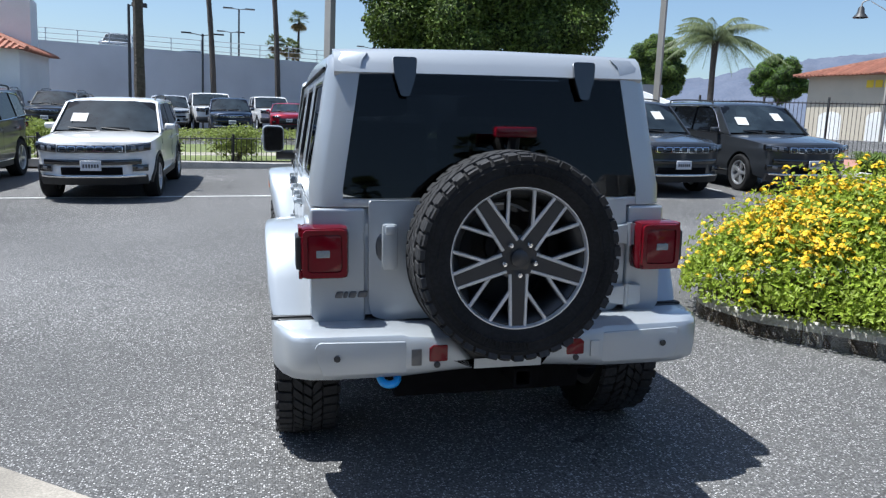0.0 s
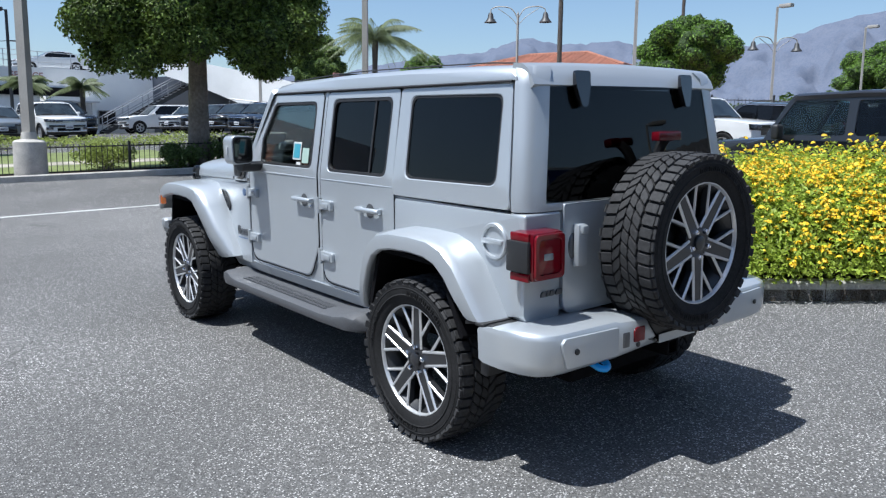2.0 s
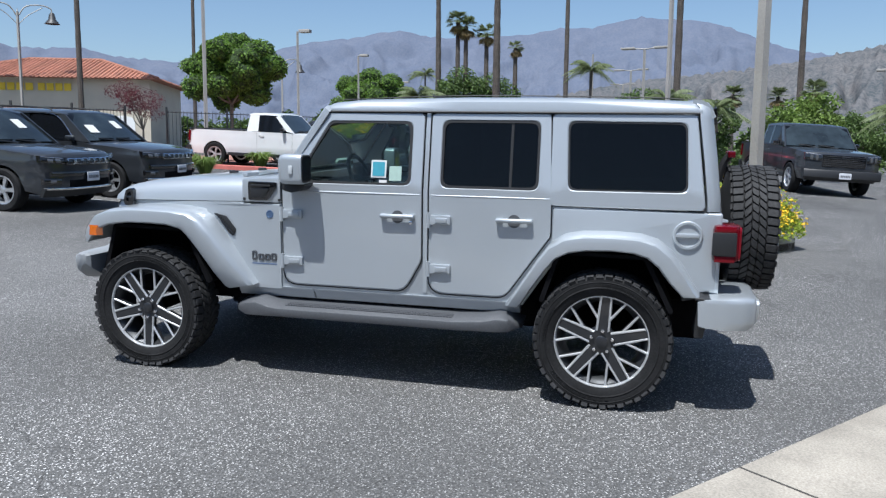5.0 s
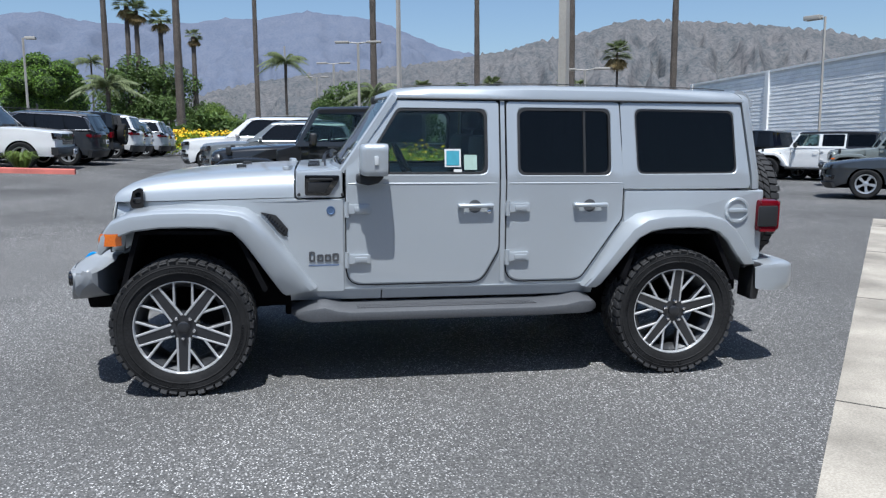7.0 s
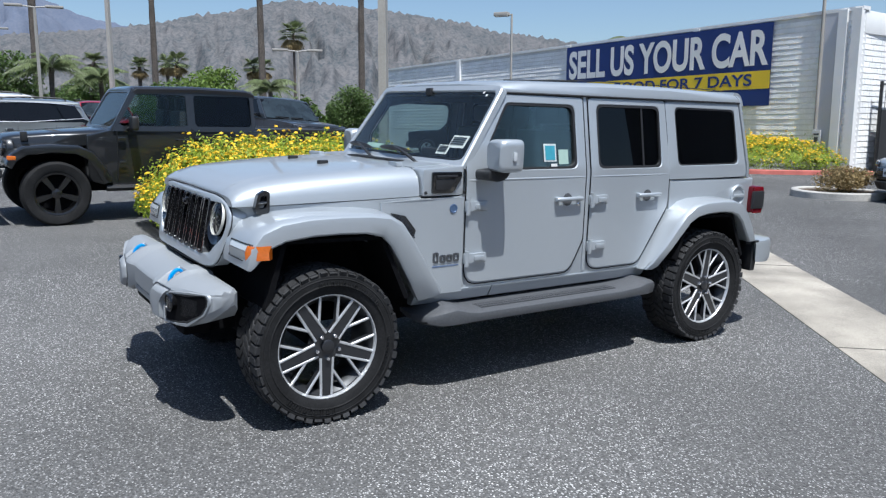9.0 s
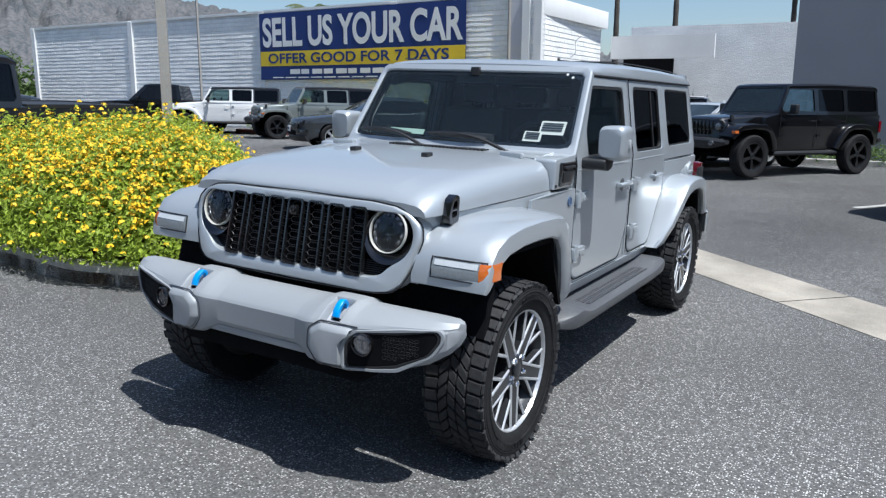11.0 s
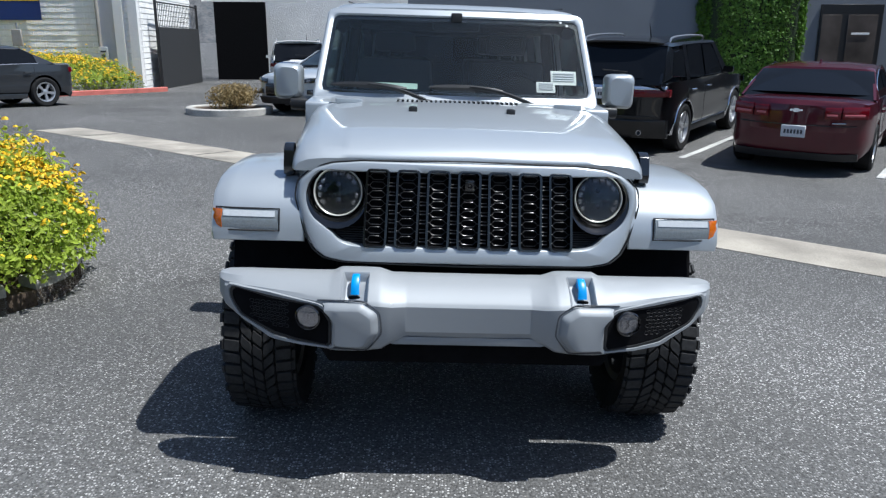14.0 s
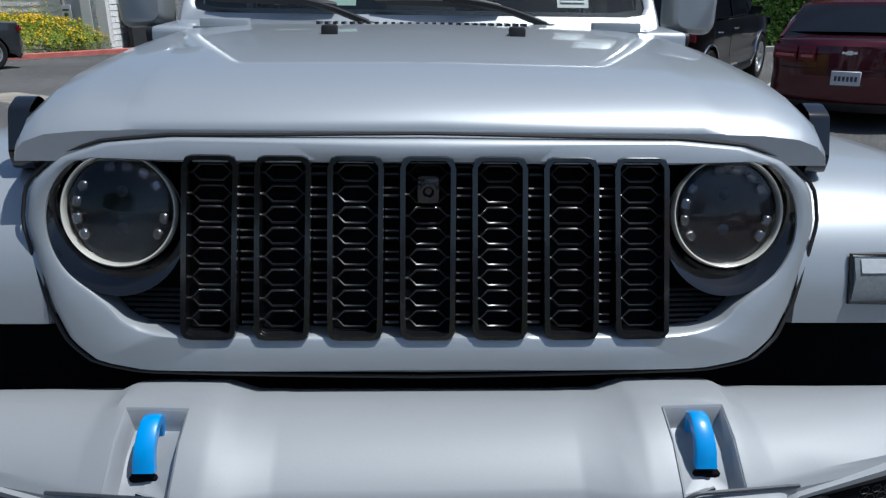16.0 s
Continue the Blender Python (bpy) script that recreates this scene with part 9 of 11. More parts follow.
        # front fender with its marker, rear arch
        fo = [(F + 0.56, 0.80), (F + 0.50, 0.93), (F + 0.36, 1.02), (F + 0.05, 1.045), (F - 0.28, 1.03), (F - 0.46, 0.94), (F - 0.62, 0.72), (F - 0.70, 0.55)]
        fi = [(F + 0.50, 0.74), (F + 0.44, 0.84), (F + 0.32, 0.92), (F + 0.05, 0.945), (F - 0.24, 0.93), (F - 0.38, 0.86), (F - 0.50, 0.68), (F - 0.58, 0.52)]
        bm = B()
        flare(bm, s, fo, fi, [0.55, 0.55, 0.56, 0.60, 0.66, 0.72, 0.74, 0.74], [0.90, 0.935, 0.945, 0.945, 0.945, 0.93, 0.90, 0.86])
        fl = part("front_fender", bm, P, root)
        bm = B()
        box(bm, (s * 0.895, F + 0.50, 0.885), (0.09, 0.10, 0.055), 0.012, 2)
        part("marker_lamp", bm, M["amber"], fl)
        A = F - wb
        ro = [(A + 0.66, 0.55), (A + 0.58, 0.76), (A + 0.42, 0.97), (A + 0.24, 1.035), (A - 0.10, 1.04), (A - 0.36, 0.99), (A - 0.54, 0.80), (A - 0.60, 0.62)]
        ri = [(A + 0.55, 0.52), (A + 0.48, 0.70), (A + 0.35, 0.88), (A + 0.20, 0.935), (A - 0.08, 0.94), (A - 0.29, 0.90), (A - 0.44, 0.74), (A - 0.50, 0.60)]
        bm = B()
        flare(bm, s, ro, ri, [0.74] * 8, [0.86, 0.90, 0.93, 0.94, 0.94, 0.93, 0.90, 0.86])
        part("fender_flare", bm, P, root)
        for c in (F, A):
            plain_wheel(root, Matrix.Translation((s * 0.80, c, R)) @ (pose(0, 0, 0, 20, 0, 0) if s > 0 else pose(0, 0, 0, 0, 0, 180)), R, True, 5)
        bm = B()
        tube(bm, [(s * 0.80, F - 0.62, 0.46), (s * 0.80, A + 0.58, 0.46)], 0.045, 8)
        part("rock_rail", bm, M["plastic"], root)
        # hood latch and mirror
        bm = B()
        round_box(bm, s * 0.585 - 0.025, s * 0.585 + 0.025, F + 0.26, F + 0.34, 1.08, 1.20, 0.012)
        part("hood_latch", bm, M["plastic"], root)
        bm = B()
        box(bm, (s * 0.93, cowl - 0.26, 1.33), (0.17, 0.10, 0.19), 0.035, 3)
        tube(bm, [(s * 0.76, cowl - 0.22, 1.24), (s * 0.86, cowl - 0.24, 1.27)], 0.03, 6)
        part("side_mirror", bm, M["plastic"], root)
        # side frames with see-through windows
        cuts = [(scr + 0.32, scr - 0.76), (scr - 0.76, end)] if pickup else [(scr + 0.32, scr - 0.76), (scr - 0.76, scr - 1.62), (scr - 1.62, end)]
        for j, (a, b) in enumerate(cuts):
            c = ((a + b) / 2, 1.50)
            outer = [(a, 1.22), (a - (0.33 if j == 0 else 0), 1.80), (b, 1.80), (b, 1.22)]
            p = 0.055
            inner = rpoly([(a - p - (0.02 if j == 0 else 0), 1.29), (a - p - (0.30 if j == 0 else 0), 1.725), (b + p, 1.725), (b + p, 1.29)], 0.03, 3)
            at = lambda u, v, d, s=s: Vector((side(s, v) - s * d, u, v))
            bm = B()
            ring_panel(bm, outer, inner, c, at, 0.035, 64)
            df = part("window_frame", bm, P if j < 2 else T, root)
            bm = B()
            pane(bm, inner, at, 0.016, 0.020)
            part("side_window", bm, M["glass_clear"] if j == 0 else M["glass_mid"] if pickup else M["glass_dark"], df)
        for sy in (scr + 0.26, scr - 0.76, (scr - 1.62) if not pickup else end + 0.10):
            bm = B()
            tube(bm, [(side(s, z) + s * 0.001, sy, z) for z in (0.56, 0.75, 1.0, 1.22)], 0.005, 4)
            part("door_seam", bm, M["rubber"], body)
        for hy in (scr - 0.62, scr - 1.48):
            bm = B()
            tube(bm, [(side(s, 1.1), hy - 0.09, 1.10), (side(s, 1.1) + s * 0.035, hy - 0.07, 1.10), (side(s, 1.1) + s * 0.035, hy + 0.07, 1.10), (side(s, 1.1), hy + 0.09, 1.10)], 0.012, 6)
            part("door_handle", bm, P, body)
        for hy in (scr + 0.20, scr - 0.84):
            for z in (0.80, 1.12):
                bm = B()
                round_box(bm, side(s, z) - 0.012, side(s, z) + 0.012, hy - 0.05, hy + 0.05, z - 0.022, z + 0.022, 0.006)
                part("door_hinge", bm, P, body)
        bm = B()
        round_box(bm, s * 0.73 - 0.07, s * 0.73 + 0.07, tail - 0.05, tail + 0.02, 0.86, 1.10, 0.012)
        part("tail_lamp", bm, M["red_lens"], root)
        bm = B()
        box(bm, (s * 0.38, scr - 0.72, 1.20), (0.46, 0.16, 0.62), 0.05, 2)
        box(bm, (s * 0.38, scr - 0.72, 1.60), (0.24, 0.10, 0.18), 0.035, 2)
        part("seat", bm, M["seat"], root)
    # windscreen
    def ws(u, v, d):
        t = (v - 1.22) / 0.58
        return Vector((u, cowl + 0.01 + (scr - cowl) * t - d * 0.87, v - d * 0.5))
    bm = B()
    ring_panel(bm, [(-0.775, 1.22), (0.775, 1.22), (0.67, 1.80), (-0.67, 1.80)], rpoly([(-0.69, 1.28), (0.69, 1.28), (0.61, 1.745), (-0.61, 1.745)], 0.05, 3), (0, 1.50), ws, 0.05, 72, 0.006)
    wf = part("windscreen_frame", bm, P, root)
    bm = B()
    pane(bm, rpoly([(-0.69, 1.28), (0.69, 1.28), (0.61, 1.745), (-0.61, 1.745)], 0.05, 3), ws, 0.012, 0.016)
    part("windscreen", bm, M["glass_screen"], wf)
    bm = B()
    box(bm, (0, cowl - 0.30, 1.18), (1.44, 0.42, 0.14), 0.04, 2)
    dash = part("dashboard", bm, M["trim_dark"], root)
    bm = B()
    tube(bm, [Vector((0.38 + 0.18 * math.cos(a), cowl - 0.56 - 0.07 * math.sin(a), 1.26 + 0.17 * math.sin(a))) for a in [math.pi / 8 * k for k in range(16)]], 0.016, 6, closed=True)
    part("steering_wheel", bm, M["trim_dark"], dash)
    # roof
    rows = []
    for yy, z, k in ((scr + 0.03, 1.775, 0.98), (scr - 0.05, 1.825, 1.0), ((scr + end) / 2, 1.850, 1.0), (end + 0.10, 1.835, 1.0), (end - 0.02, 1.79, 0.99)):
        rows.append([Vector((u * 0.69 * k, yy, z - d)) for u, d in ((-1.0, 0.09), (-1.0, 0.04), (-0.94, 0.010), (-0.5, -0.004), (0.5, -0.004), (0.94, 0.010), (1.0, 0.04), (1.0, 0.09))])
    bm = B()
    loft(bm, rows)
    part("roof", bm, T, root, "black fabric soft top" if top else "", sharp=40)
    bm = B()
    ring_panel(bm, [(-0.785, 1.22), (0.785, 1.22), (0.67, 1.80), (-0.67, 1.80)], rpoly([(-0.60, 1.32), (0.60, 1.32), (0.54, 1.70), (-0.54, 1.70)], 0.04, 3), (0, 1.5), lambda u, v, d: Vector((u, end + d, v)), 0.04, 64)
    rp = part("rear_panel", bm, T, root)
    bm = B()
    pane(bm, rpoly([(-0.60, 1.32), (0.60, 1.32), (0.54, 1.70), (-0.54, 1.70)], 0.04, 3), lambda u, v, d: Vector((u, end + d, v)), 0.014, 0.018)
    part("rear_window", bm, M["glass_mid"], rp)
    # bumpers
    for yy, sg in ((F + 0.72, 1), (tail - 0.14, -1)):
        rows = []
        for u in (-1.0, -0.93, -0.6, -0.5, 0.5, 0.6, 0.93, 1.0):
            w = 0.86 if sg > 0 else 0.78
            k = abs(u)
            y1 = yy + sg * (0.11 - 0.12 * k ** 3)
            zt, zb = 0.745 + (0.02 if 0.4 < k < 0.7 else 0), 0.56 + 0.09 * max(0, k - 0.6) / 0.4
            rows.append([Vector((u * w, yy - sg * 0.12, zt - 0.02)), Vector((u * w, yy - sg * 0.04, zt)), Vector((u * w, y1 - sg * 0.04, zt - 0.01)), Vector((u * w, y1, zt - 0.05)), Vector((u * w, y1, zb + 0.04)), Vector((u * w, y1 - sg * 0.03, zb)), Vector((u * w, yy - sg * 0.12, zb + 0.01))])
        bm = B()
        loft(bm, rows)
        bp = part("bumper", bm, M["plastic"], root)
        for s in (-1, 1):
            if sg > 0:
                bm = B()
                lathe(bm, [(0.052, -0.03), (0.052, 0.01), (0.044, 0.014), (0.001, 0.006)], 20, Matrix.Translation((s * 0.60, yy + 0.09, 0.665)) @ pose(0, 0, 0, -90, 0, -s * 10))
                part("fog_lamp", bm, M["head"], bp)
    bm = B()
    box(bm, (0, tail - 0.02, 0.80), (0.31, 0.02, 0.16), 0.006, 1)
    part("number_plate", bm, M["plate"], root)
    bm = B()
    box(bm, (0, (F + tail) / 2, 0.48), (0.9, F - tail - 0.1, 0.18), 0.03, 1)
    part("underbody", bm, M["under"], root)
    for yy in (F, F - wb):
        bm = B()
        tube(bm, [(-0.7, yy, R - 0.02), (0.7, yy, R - 0.02)], 0.05, 8)
        part("axle", bm, M["under"], root)
    if pickup:
        bm = B()
        ring_panel(bm, [(-0.785, tail + 0.01), (0.785, tail + 0.01), (0.785, end - 0.06), (-0.785, end - 0.06)], [(-0.70, tail + 0.06), (0.70, tail + 0.06), (0.70, end - 0.10), (-0.70, end - 0.10)], (0, (tail + end) / 2), lambda u, v, d: Vector((u, v, 1.262 - d)), 0.05, 48, 0.006)
        box(bm, (0, (tail + end) / 2, 1.235), (1.44, end - tail - 0.12, 0.02))
        part("bed_cover", bm, M["plastic"], root)
    else:
        plain_wheel(root, Matrix.Translation((0, tail - 0.16, 1.02)) @ pose(0, 0, 0, 0, 0, -90), R, True, 5)
    return root


M["glass_mid"] = glass("grey_glass", (0.34, 0.36, 0.38), 0.62)
SOFT = ("soft_top_black", (0.02, 0.02, 0.022), 0.0)


SUV = dict(L=4.91, W=1.97, R=0.375, wb=2.96, fo=0.02, sill=0.30, belt=(1.08, 1.14), tumble=0.24, nose=1.02, cowl=1.02, hood=1.13, screen_top=0.28, roof=1.78, rear_top=-2.02, rear_foot=-2.34, deck=1.14, tail=1.10,
           windows=[[(0.62, 1.16), (0.14, 1.62), (-0.42, 1.67), (-0.42, 1.16)], [(-0.50, 1.16), (-0.50, 1.67), (-1.28, 1.66), (-1.38, 1.17)], [(-1.48, 1.18), (-1.38, 1.65), (-1.95, 1.60), (-2.16, 1.22)]],
           seams=[0.98, -0.46, -1.42], handles=[-0.28, -1.18], head=[(0.58, 0.93, 0.85, 0.965)], taillamp=[(0.50, 0.94, 0.96, 1.06)], tailwrap=True, grille=(0.56, 0.83, 0.965), slots="chrome", trim="full", bright=True, rails="black", plate_z=0.80, front_plate=0.62, rear_wiper=True)
LONG_SUV = dict(SUV, L=5.20, wb=3.09, windows=[[(0.70, 1.16), (0.20, 1.62), (-0.40, 1.67), (-0.40, 1.16)], [(-0.48, 1.16), (-0.48, 1.67), (-1.35, 1.66), (-1.45, 1.17)], [(-1.55, 1.18), (-1.45, 1.65), (-2.12, 1.60), (-2.32, 1.22)]], cowl=1.12, screen_top=0.36, rear_top=-2.18, rear_foot=-2.48)
SMALL_SUV = dict(SUV, L=4.40, W=1.82, R=0.345, wb=2.64, cowl=0.92, screen_top=0.22, rear_top=-1.78, rear_foot=-2.10, roof=1.64, belt=(1.02, 1.10), nose=0.98, hood=1.06, deck=1.10, tail=1.06, tumble=0.26,
                 windows=[[(0.55, 1.10), (0.10, 1.50), (-0.40, 1.54), (-0.40, 1.10)], [(-0.48, 1.11), (-0.48, 1.54), (-1.15, 1.53), (-1.35, 1.13)], [(-1.45, 1.15), (-1.26, 1.52), (-1.70, 1.47), (-1.88, 1.2)]], seams=[0.88, -0.44, -1.25], handles=[-0.26, -1.06], grille=(0.50, 0.80, 0.915), head=[(0.52, 0.86, 0.80, 0.925)], taillamp=[(0.48, 0.87, 0.92, 1.02)], front_plate=0.60, arch=("black", 0.05))
BIG_SUV = dict(SUV, L=5.07, W=1.93, R=0.385, wb=3.04, tailbar=1.035, tail=1.12, roof=1.79, taillamp=[(0.44, 0.95, 0.925, 1.035)], plate_z=0.955, rails="bright", spoiler=True, dark_bumper=True, skirt=0.27, exhaust=True, spokes=5, rear_top=-2.05, rear_foot=-2.42, slots=None, trim="low", bright="handles", arch=("chrome", 0.02), pillars=(1,), windows=[[(0.62, 1.16), (0.14, 1.62), (-0.42, 1.67), (-0.42, 1.16)], [(-0.50, 1.16), (-0.50, 1.67), (-1.24, 1.66), (-1.34, 1.17)], [(-1.50, 1.20), (-1.44, 1.62), (-1.88, 1.58), (-2.10, 1.24)]])
SEDAN = dict(L=4.90, W=1.86, R=0.335, wb=2.80, sill=0.24, belt=(0.92, 0.99), tumble=0.38, nose=0.82, cowl=0.98, hood=0.97, screen_top=0.14, roof=1.46, rear_top=-1.06, rear_foot=-1.78, deck=1.03, tail=1.02,
             windows=[[(0.62, 1.0), (0.05, 1.35), (-0.42, 1.39), (-0.42, 1.0)], [(-0.50, 1.0), (-0.50, 1.39), (-1.0, 1.37), (-1.36, 1.20), (-1.42, 1.04)]], seams=[0.92, -0.46, -1.30], handles=[-0.28, -1.12], head=[(0.42, 0.78, 0.66, 0.76)], taillamp=[(0.36, 0.55, 0.80, 0.95), (0.57, 0.86, 0.80, 0.96)], grille=(0.48, 0.42, 0.66), trim="full", badge=True, sill_body=True, plate_z=0.62, rear_body=True)
MUSCLE = dict(SEDAN, L=5.04, W=1.90, R=0.35, wb=3.05, hood=0.98, roof=1.47, rear_foot=-1.85, rear_top=-1.05, grille=(0.60, 0.56, 0.70), trim="low", badge=False, taillamp=[(0.10, 0.88, 0.82, 0.94)], spokes=5)
PICKUP = dict(L=5.90, W=2.06, R=0.41, wb=3.65, fo=0.05, sill=0.42, belt=(1.24, 1.26), tumble=0.20, nose=1.16, cowl=1.32, hood=1.25, screen_top=0.66, roof=1.94, rear_top=-0.66, rear_foot=-0.80, deck=1.26, tail=1.26, bed=(-0.84, -2.86),
              pillars=(0,), windows=[[(0.98, 1.32), (0.55, 1.76), (0.02, 1.80), (0.02, 1.30)], [(-0.06, 1.30), (-0.06, 1.80), (-0.56, 1.79), (-0.62, 1.32)]], seams=[1.22, -0.02, -0.74], handles=[0.16, -0.55], head=[(0.58, 0.98, 0.92, 1.10)], taillamp=[(0.88, 1.0, 0.85, 1.22)], grille=(0.56, 0.78, 1.10), bumper="black", boxy=0.7, plate_z=0.6)
WORK_PICKUP = dict(PICKUP, rear_top=-0.42, rear_foot=-0.52, bed=(-0.58, -2.86), pillars=(), windows=[[(0.96, 1.32), (0.54, 1.76), (-0.08, 1.80), (-0.08, 1.30)]], seams=[1.22, -0.12], handles=[0.06])
OFFROAD = dict(L=4.33, W=1.60, R=0.40, wb=3.0, fo=0.10, sill=0.50, belt=(1.22, 1.24), tumble=0.17, nose=1.14, cowl=0.82, hood=1.24, screen_top=0.52, roof=1.84, rear_top=-2.06, rear_foot=-2.13, deck=1.22, tail=1.20, boxy=1.0,
               windows=[[(0.58, 1.30), (0.44, 1.72), (-0.14, 1.74), (-0.14, 1.30)], [(-0.26, 1.30), (-0.26, 1.74), (-0.94, 1.74), (-0.94, 1.30)], [(-1.10, 1.30), (-1.10, 1.74), (-1.86, 1.72), (-1.92, 1.30)]], seams=[0.78, -0.20, -1.0], handles=[-0.06, -0.80], head=[(0.40, 0.60, 0.92, 1.12)], round=True, taillamp=[(0.62, 0.79, 0.90, 1.10)], grille=(0.40, 0.82, 1.10), slots="body", arch=("black", 0.08), bumper="black", spare=True, dark_wheels=True, plate_z=0.7)

WHITE, SILVER, BLACK = ("white", (0.72, 0.72, 0.71)), ("pale_silver", (0.50, 0.52, 0.54)), ("black", (0.006, 0.006, 0.007))
GREY, DARK, MAROON, RED = ("granite_grey", (0.042, 0.046, 0.052)), ("dark_grey", (0.022, 0.0235, 0.026)), ("maroon", (0.075, 0.006, 0.014)), ("red", (0.36, 0.015, 0.03))
STEEL, NAVY, SAGE = ("steel_grey", (0.20, 0.215, 0.22)), ("navy", (0.012, 0.022, 0.045)), ("sage_grey", (0.20, 0.22, 0.21))
car("compact_suv", -3.75, 10.05, 180, SMALL_SUV, WHITE, "white compact SUV with paper sheet behind windscreen", metal=0.0, sheet=True)
car("suv", -6.95, 10.6, 180, SUV, DARK, "dark grey SUV parked beside a white one")
car("suv", 6.55, 10.55, 180, LONG_SUV, GREY, "dark grey three-row SUV with white sheets on glass", group="dark SUVs in the front row", sheet=True)
car("suv", 9.40, 10.60, 180, LONG_SUV, GREY, "dark grey SUV with chrome grille slots and sheets", group="dark SUVs in the front row", sheet=True)
offroader("pickup_truck", 7.60, -0.05, 2.5, DARK, SOFT, "dark grey off-road pickup with black soft top", "truck", pickup=True)
car("pickup_truck", 20.25, 11.3, 180, WORK_PICKUP, WHITE, "white single-colour pickup truck by a red kerb", "truck", metal=0.0)
for k, (cc, sp, lb) in enumerate(((GREY, SUV, "dark grey SUV seen from its tail in a row"), (BLACK, OFFROAD, "black off-road vehicle seen from its tail"), (WHITE, SUV, "white SUV seen from its tail in a row"), (WHITE, SMALL_SUV, "white compact SUV at a row's far end"), (SILVER, SUV, "silver SUV at the row's far end"), (WHITE, SMALL_SUV, "white compact SUV closing the row"))):
    car("suv", 23.0 + 2.9 * k, 10.4, 0, sp, cc, lb, group="row of parked cars", metal=0.0 if cc is WHITE else 0.4)
car("suv", 17.2, 1.75, 0, dict(SMALL_SUV, dark_wheels=True), STEEL, "grey compact SUV parked behind a dark pickup")
car("suv", 20.8, 2.6, 0, SUV, WHITE, "white SUV parked behind a grey one", metal=0.0)
car("suv", 25.5, -2.2, 90, SMALL_SUV, RED, "red compact SUV parked across the lot")
car("pickup_truck", 20.0, -6.3, 100, PICKUP, GREY, "dark grey pickup truck with covered bed", "truck")
car("pickup_truck", 24.2, -17.6, -55, PICKUP, BLACK, "black pickup truck near a white brick wall", "truck")
offroader("off_road_vehicle", 21.2, -18.0, -50, WHITE, SOFT, "white off-road vehicle near a white brick wall", metal=0.0)
offroader("off_road_vehicle", 16.4, -17.6, -32, SAGE, SOFT, "sage grey off-road vehicle under the blue banner")
car("sedan", 10.98, -13.98, -37, MUSCLE, GREY, "dark grey sedan beside a flowering bed")
car("suv", -4.25, -9.65, 144, BIG_SUV, BLACK, "black three-row SUV with chrome tailgate trim")
car("sedan", -6.35, -7.75, 145, SEDAN, MAROON, "maroon sedan parked beside a black SUV")
car("sedan", 1.95, -14.4, -30, SEDAN, SILVER, "silver sedan with black front grille", metal=0.7)
offroader("off_road_vehicle", 0.06, -13.25, -34, BLACK, None, "black off-road vehicle beside a silver sedan")
car("suv", 4.7, -24.5, 190, BIG_SUV, WHITE, "white SUV seen from behind near a dark gate", metal=0.0)
LOTCARS = ((-6.9, 42.5, DARK, SUV, "dark SUV further back in the lot"), (-6.2, 37.0, SILVER, SUV, "silver SUV in the lot behind the hedge"), (-4.3, 37.6, WHITE, PICKUP, "white pickup in the lot behind the hedge"), (-3.7, 44.5, WHITE, SUV, "white SUV further back in the lot"),
           (-2.95, 31.8, NAVY, SMALL_SUV, "navy compact SUV in the lot behind the hedge"), (-1.3, 41.6, WHITE, PICKUP, "white pickup further back in the lot"), (-0.25, 35.6, RED, SEDAN, "red sedan in the lot behind the hedge"), (0.3, 47.0, BLACK, SUV, "black SUV by a grey wall"),
           (1.7, 39.6, WHITE, PICKUP, "white pickup beside a red sedan"), (2.45, 33.2, STEEL, SEDAN, "grey sedan in the lot behind the hedge"), (4.65, 33.0, WHITE, SMALL_SUV, "white compact SUV in the service lot"), (6.4, 39.4, DARK, SUV, "dark SUV by the service canopy"),
           (-10.6, 33.5, DARK, SUV, "dark SUV in the lot behind the hedge"), (-13.4, 33.5, STEEL, SUV, "grey SUV in the lot behind the hedge"))
for k, (cx, cy, cc, sp, lb) in enumerate(LOTCARS):
    car("parked_car", cx, cy, 180 + 6 * (k % 3), sp, cc, lb, group="cars in the lot behind the hedge", metal=0.0 if cc is WHITE else 0.4)
car("parked_car", 13.5, 45.6, 90, SUV, WHITE, "white SUV standing side-on under a car ramp", group="back row of cars", metal=0.0)
for k, (cc, lb) in enumerate(((WHITE, "white SUV in a back row"), (DARK, "dark grey SUV in a back row"), (BLACK, "black SUV in a back row"), (NAVY, "navy SUV in a back row"), (NAVY, "navy SUV in a back row"), (WHITE, "white SUV at the row end"), (SILVER, "silver SUV at the row end"))):
    car("parked_car", 14.0 + 0.42 * k, 41.0 - 2.25 * k, 118, SMALL_SUV, cc, lb, group="back row of cars", metal=0.0 if cc is WHITE else 0.4)

for cx, cy, ct, sp, cc, lb in ((-11.7, 54.0, 180, SUV, SILVER, "silver SUV on the roof of a parking structure"), (-7.4, 60.0, 180, SEDAN, STEEL, "grey sedan on the roof of a parking structure"), (9.0, 53.4, 90, SEDAN, SILVER, "silver sedan on the deck behind a pipe rail")):
    car("parked_car", cx, cy, ct, sp, cc, lb, group="cars on the parking deck", lift=5.35 - gz(cx, cy))
DECK = wall_box("wall_structure_floor", (14.5, 51.2), (-24.0, 50.6), 5.2, 5.33, 27.0, M["grey_wall"], "flat concrete roof deck of a parking structure")


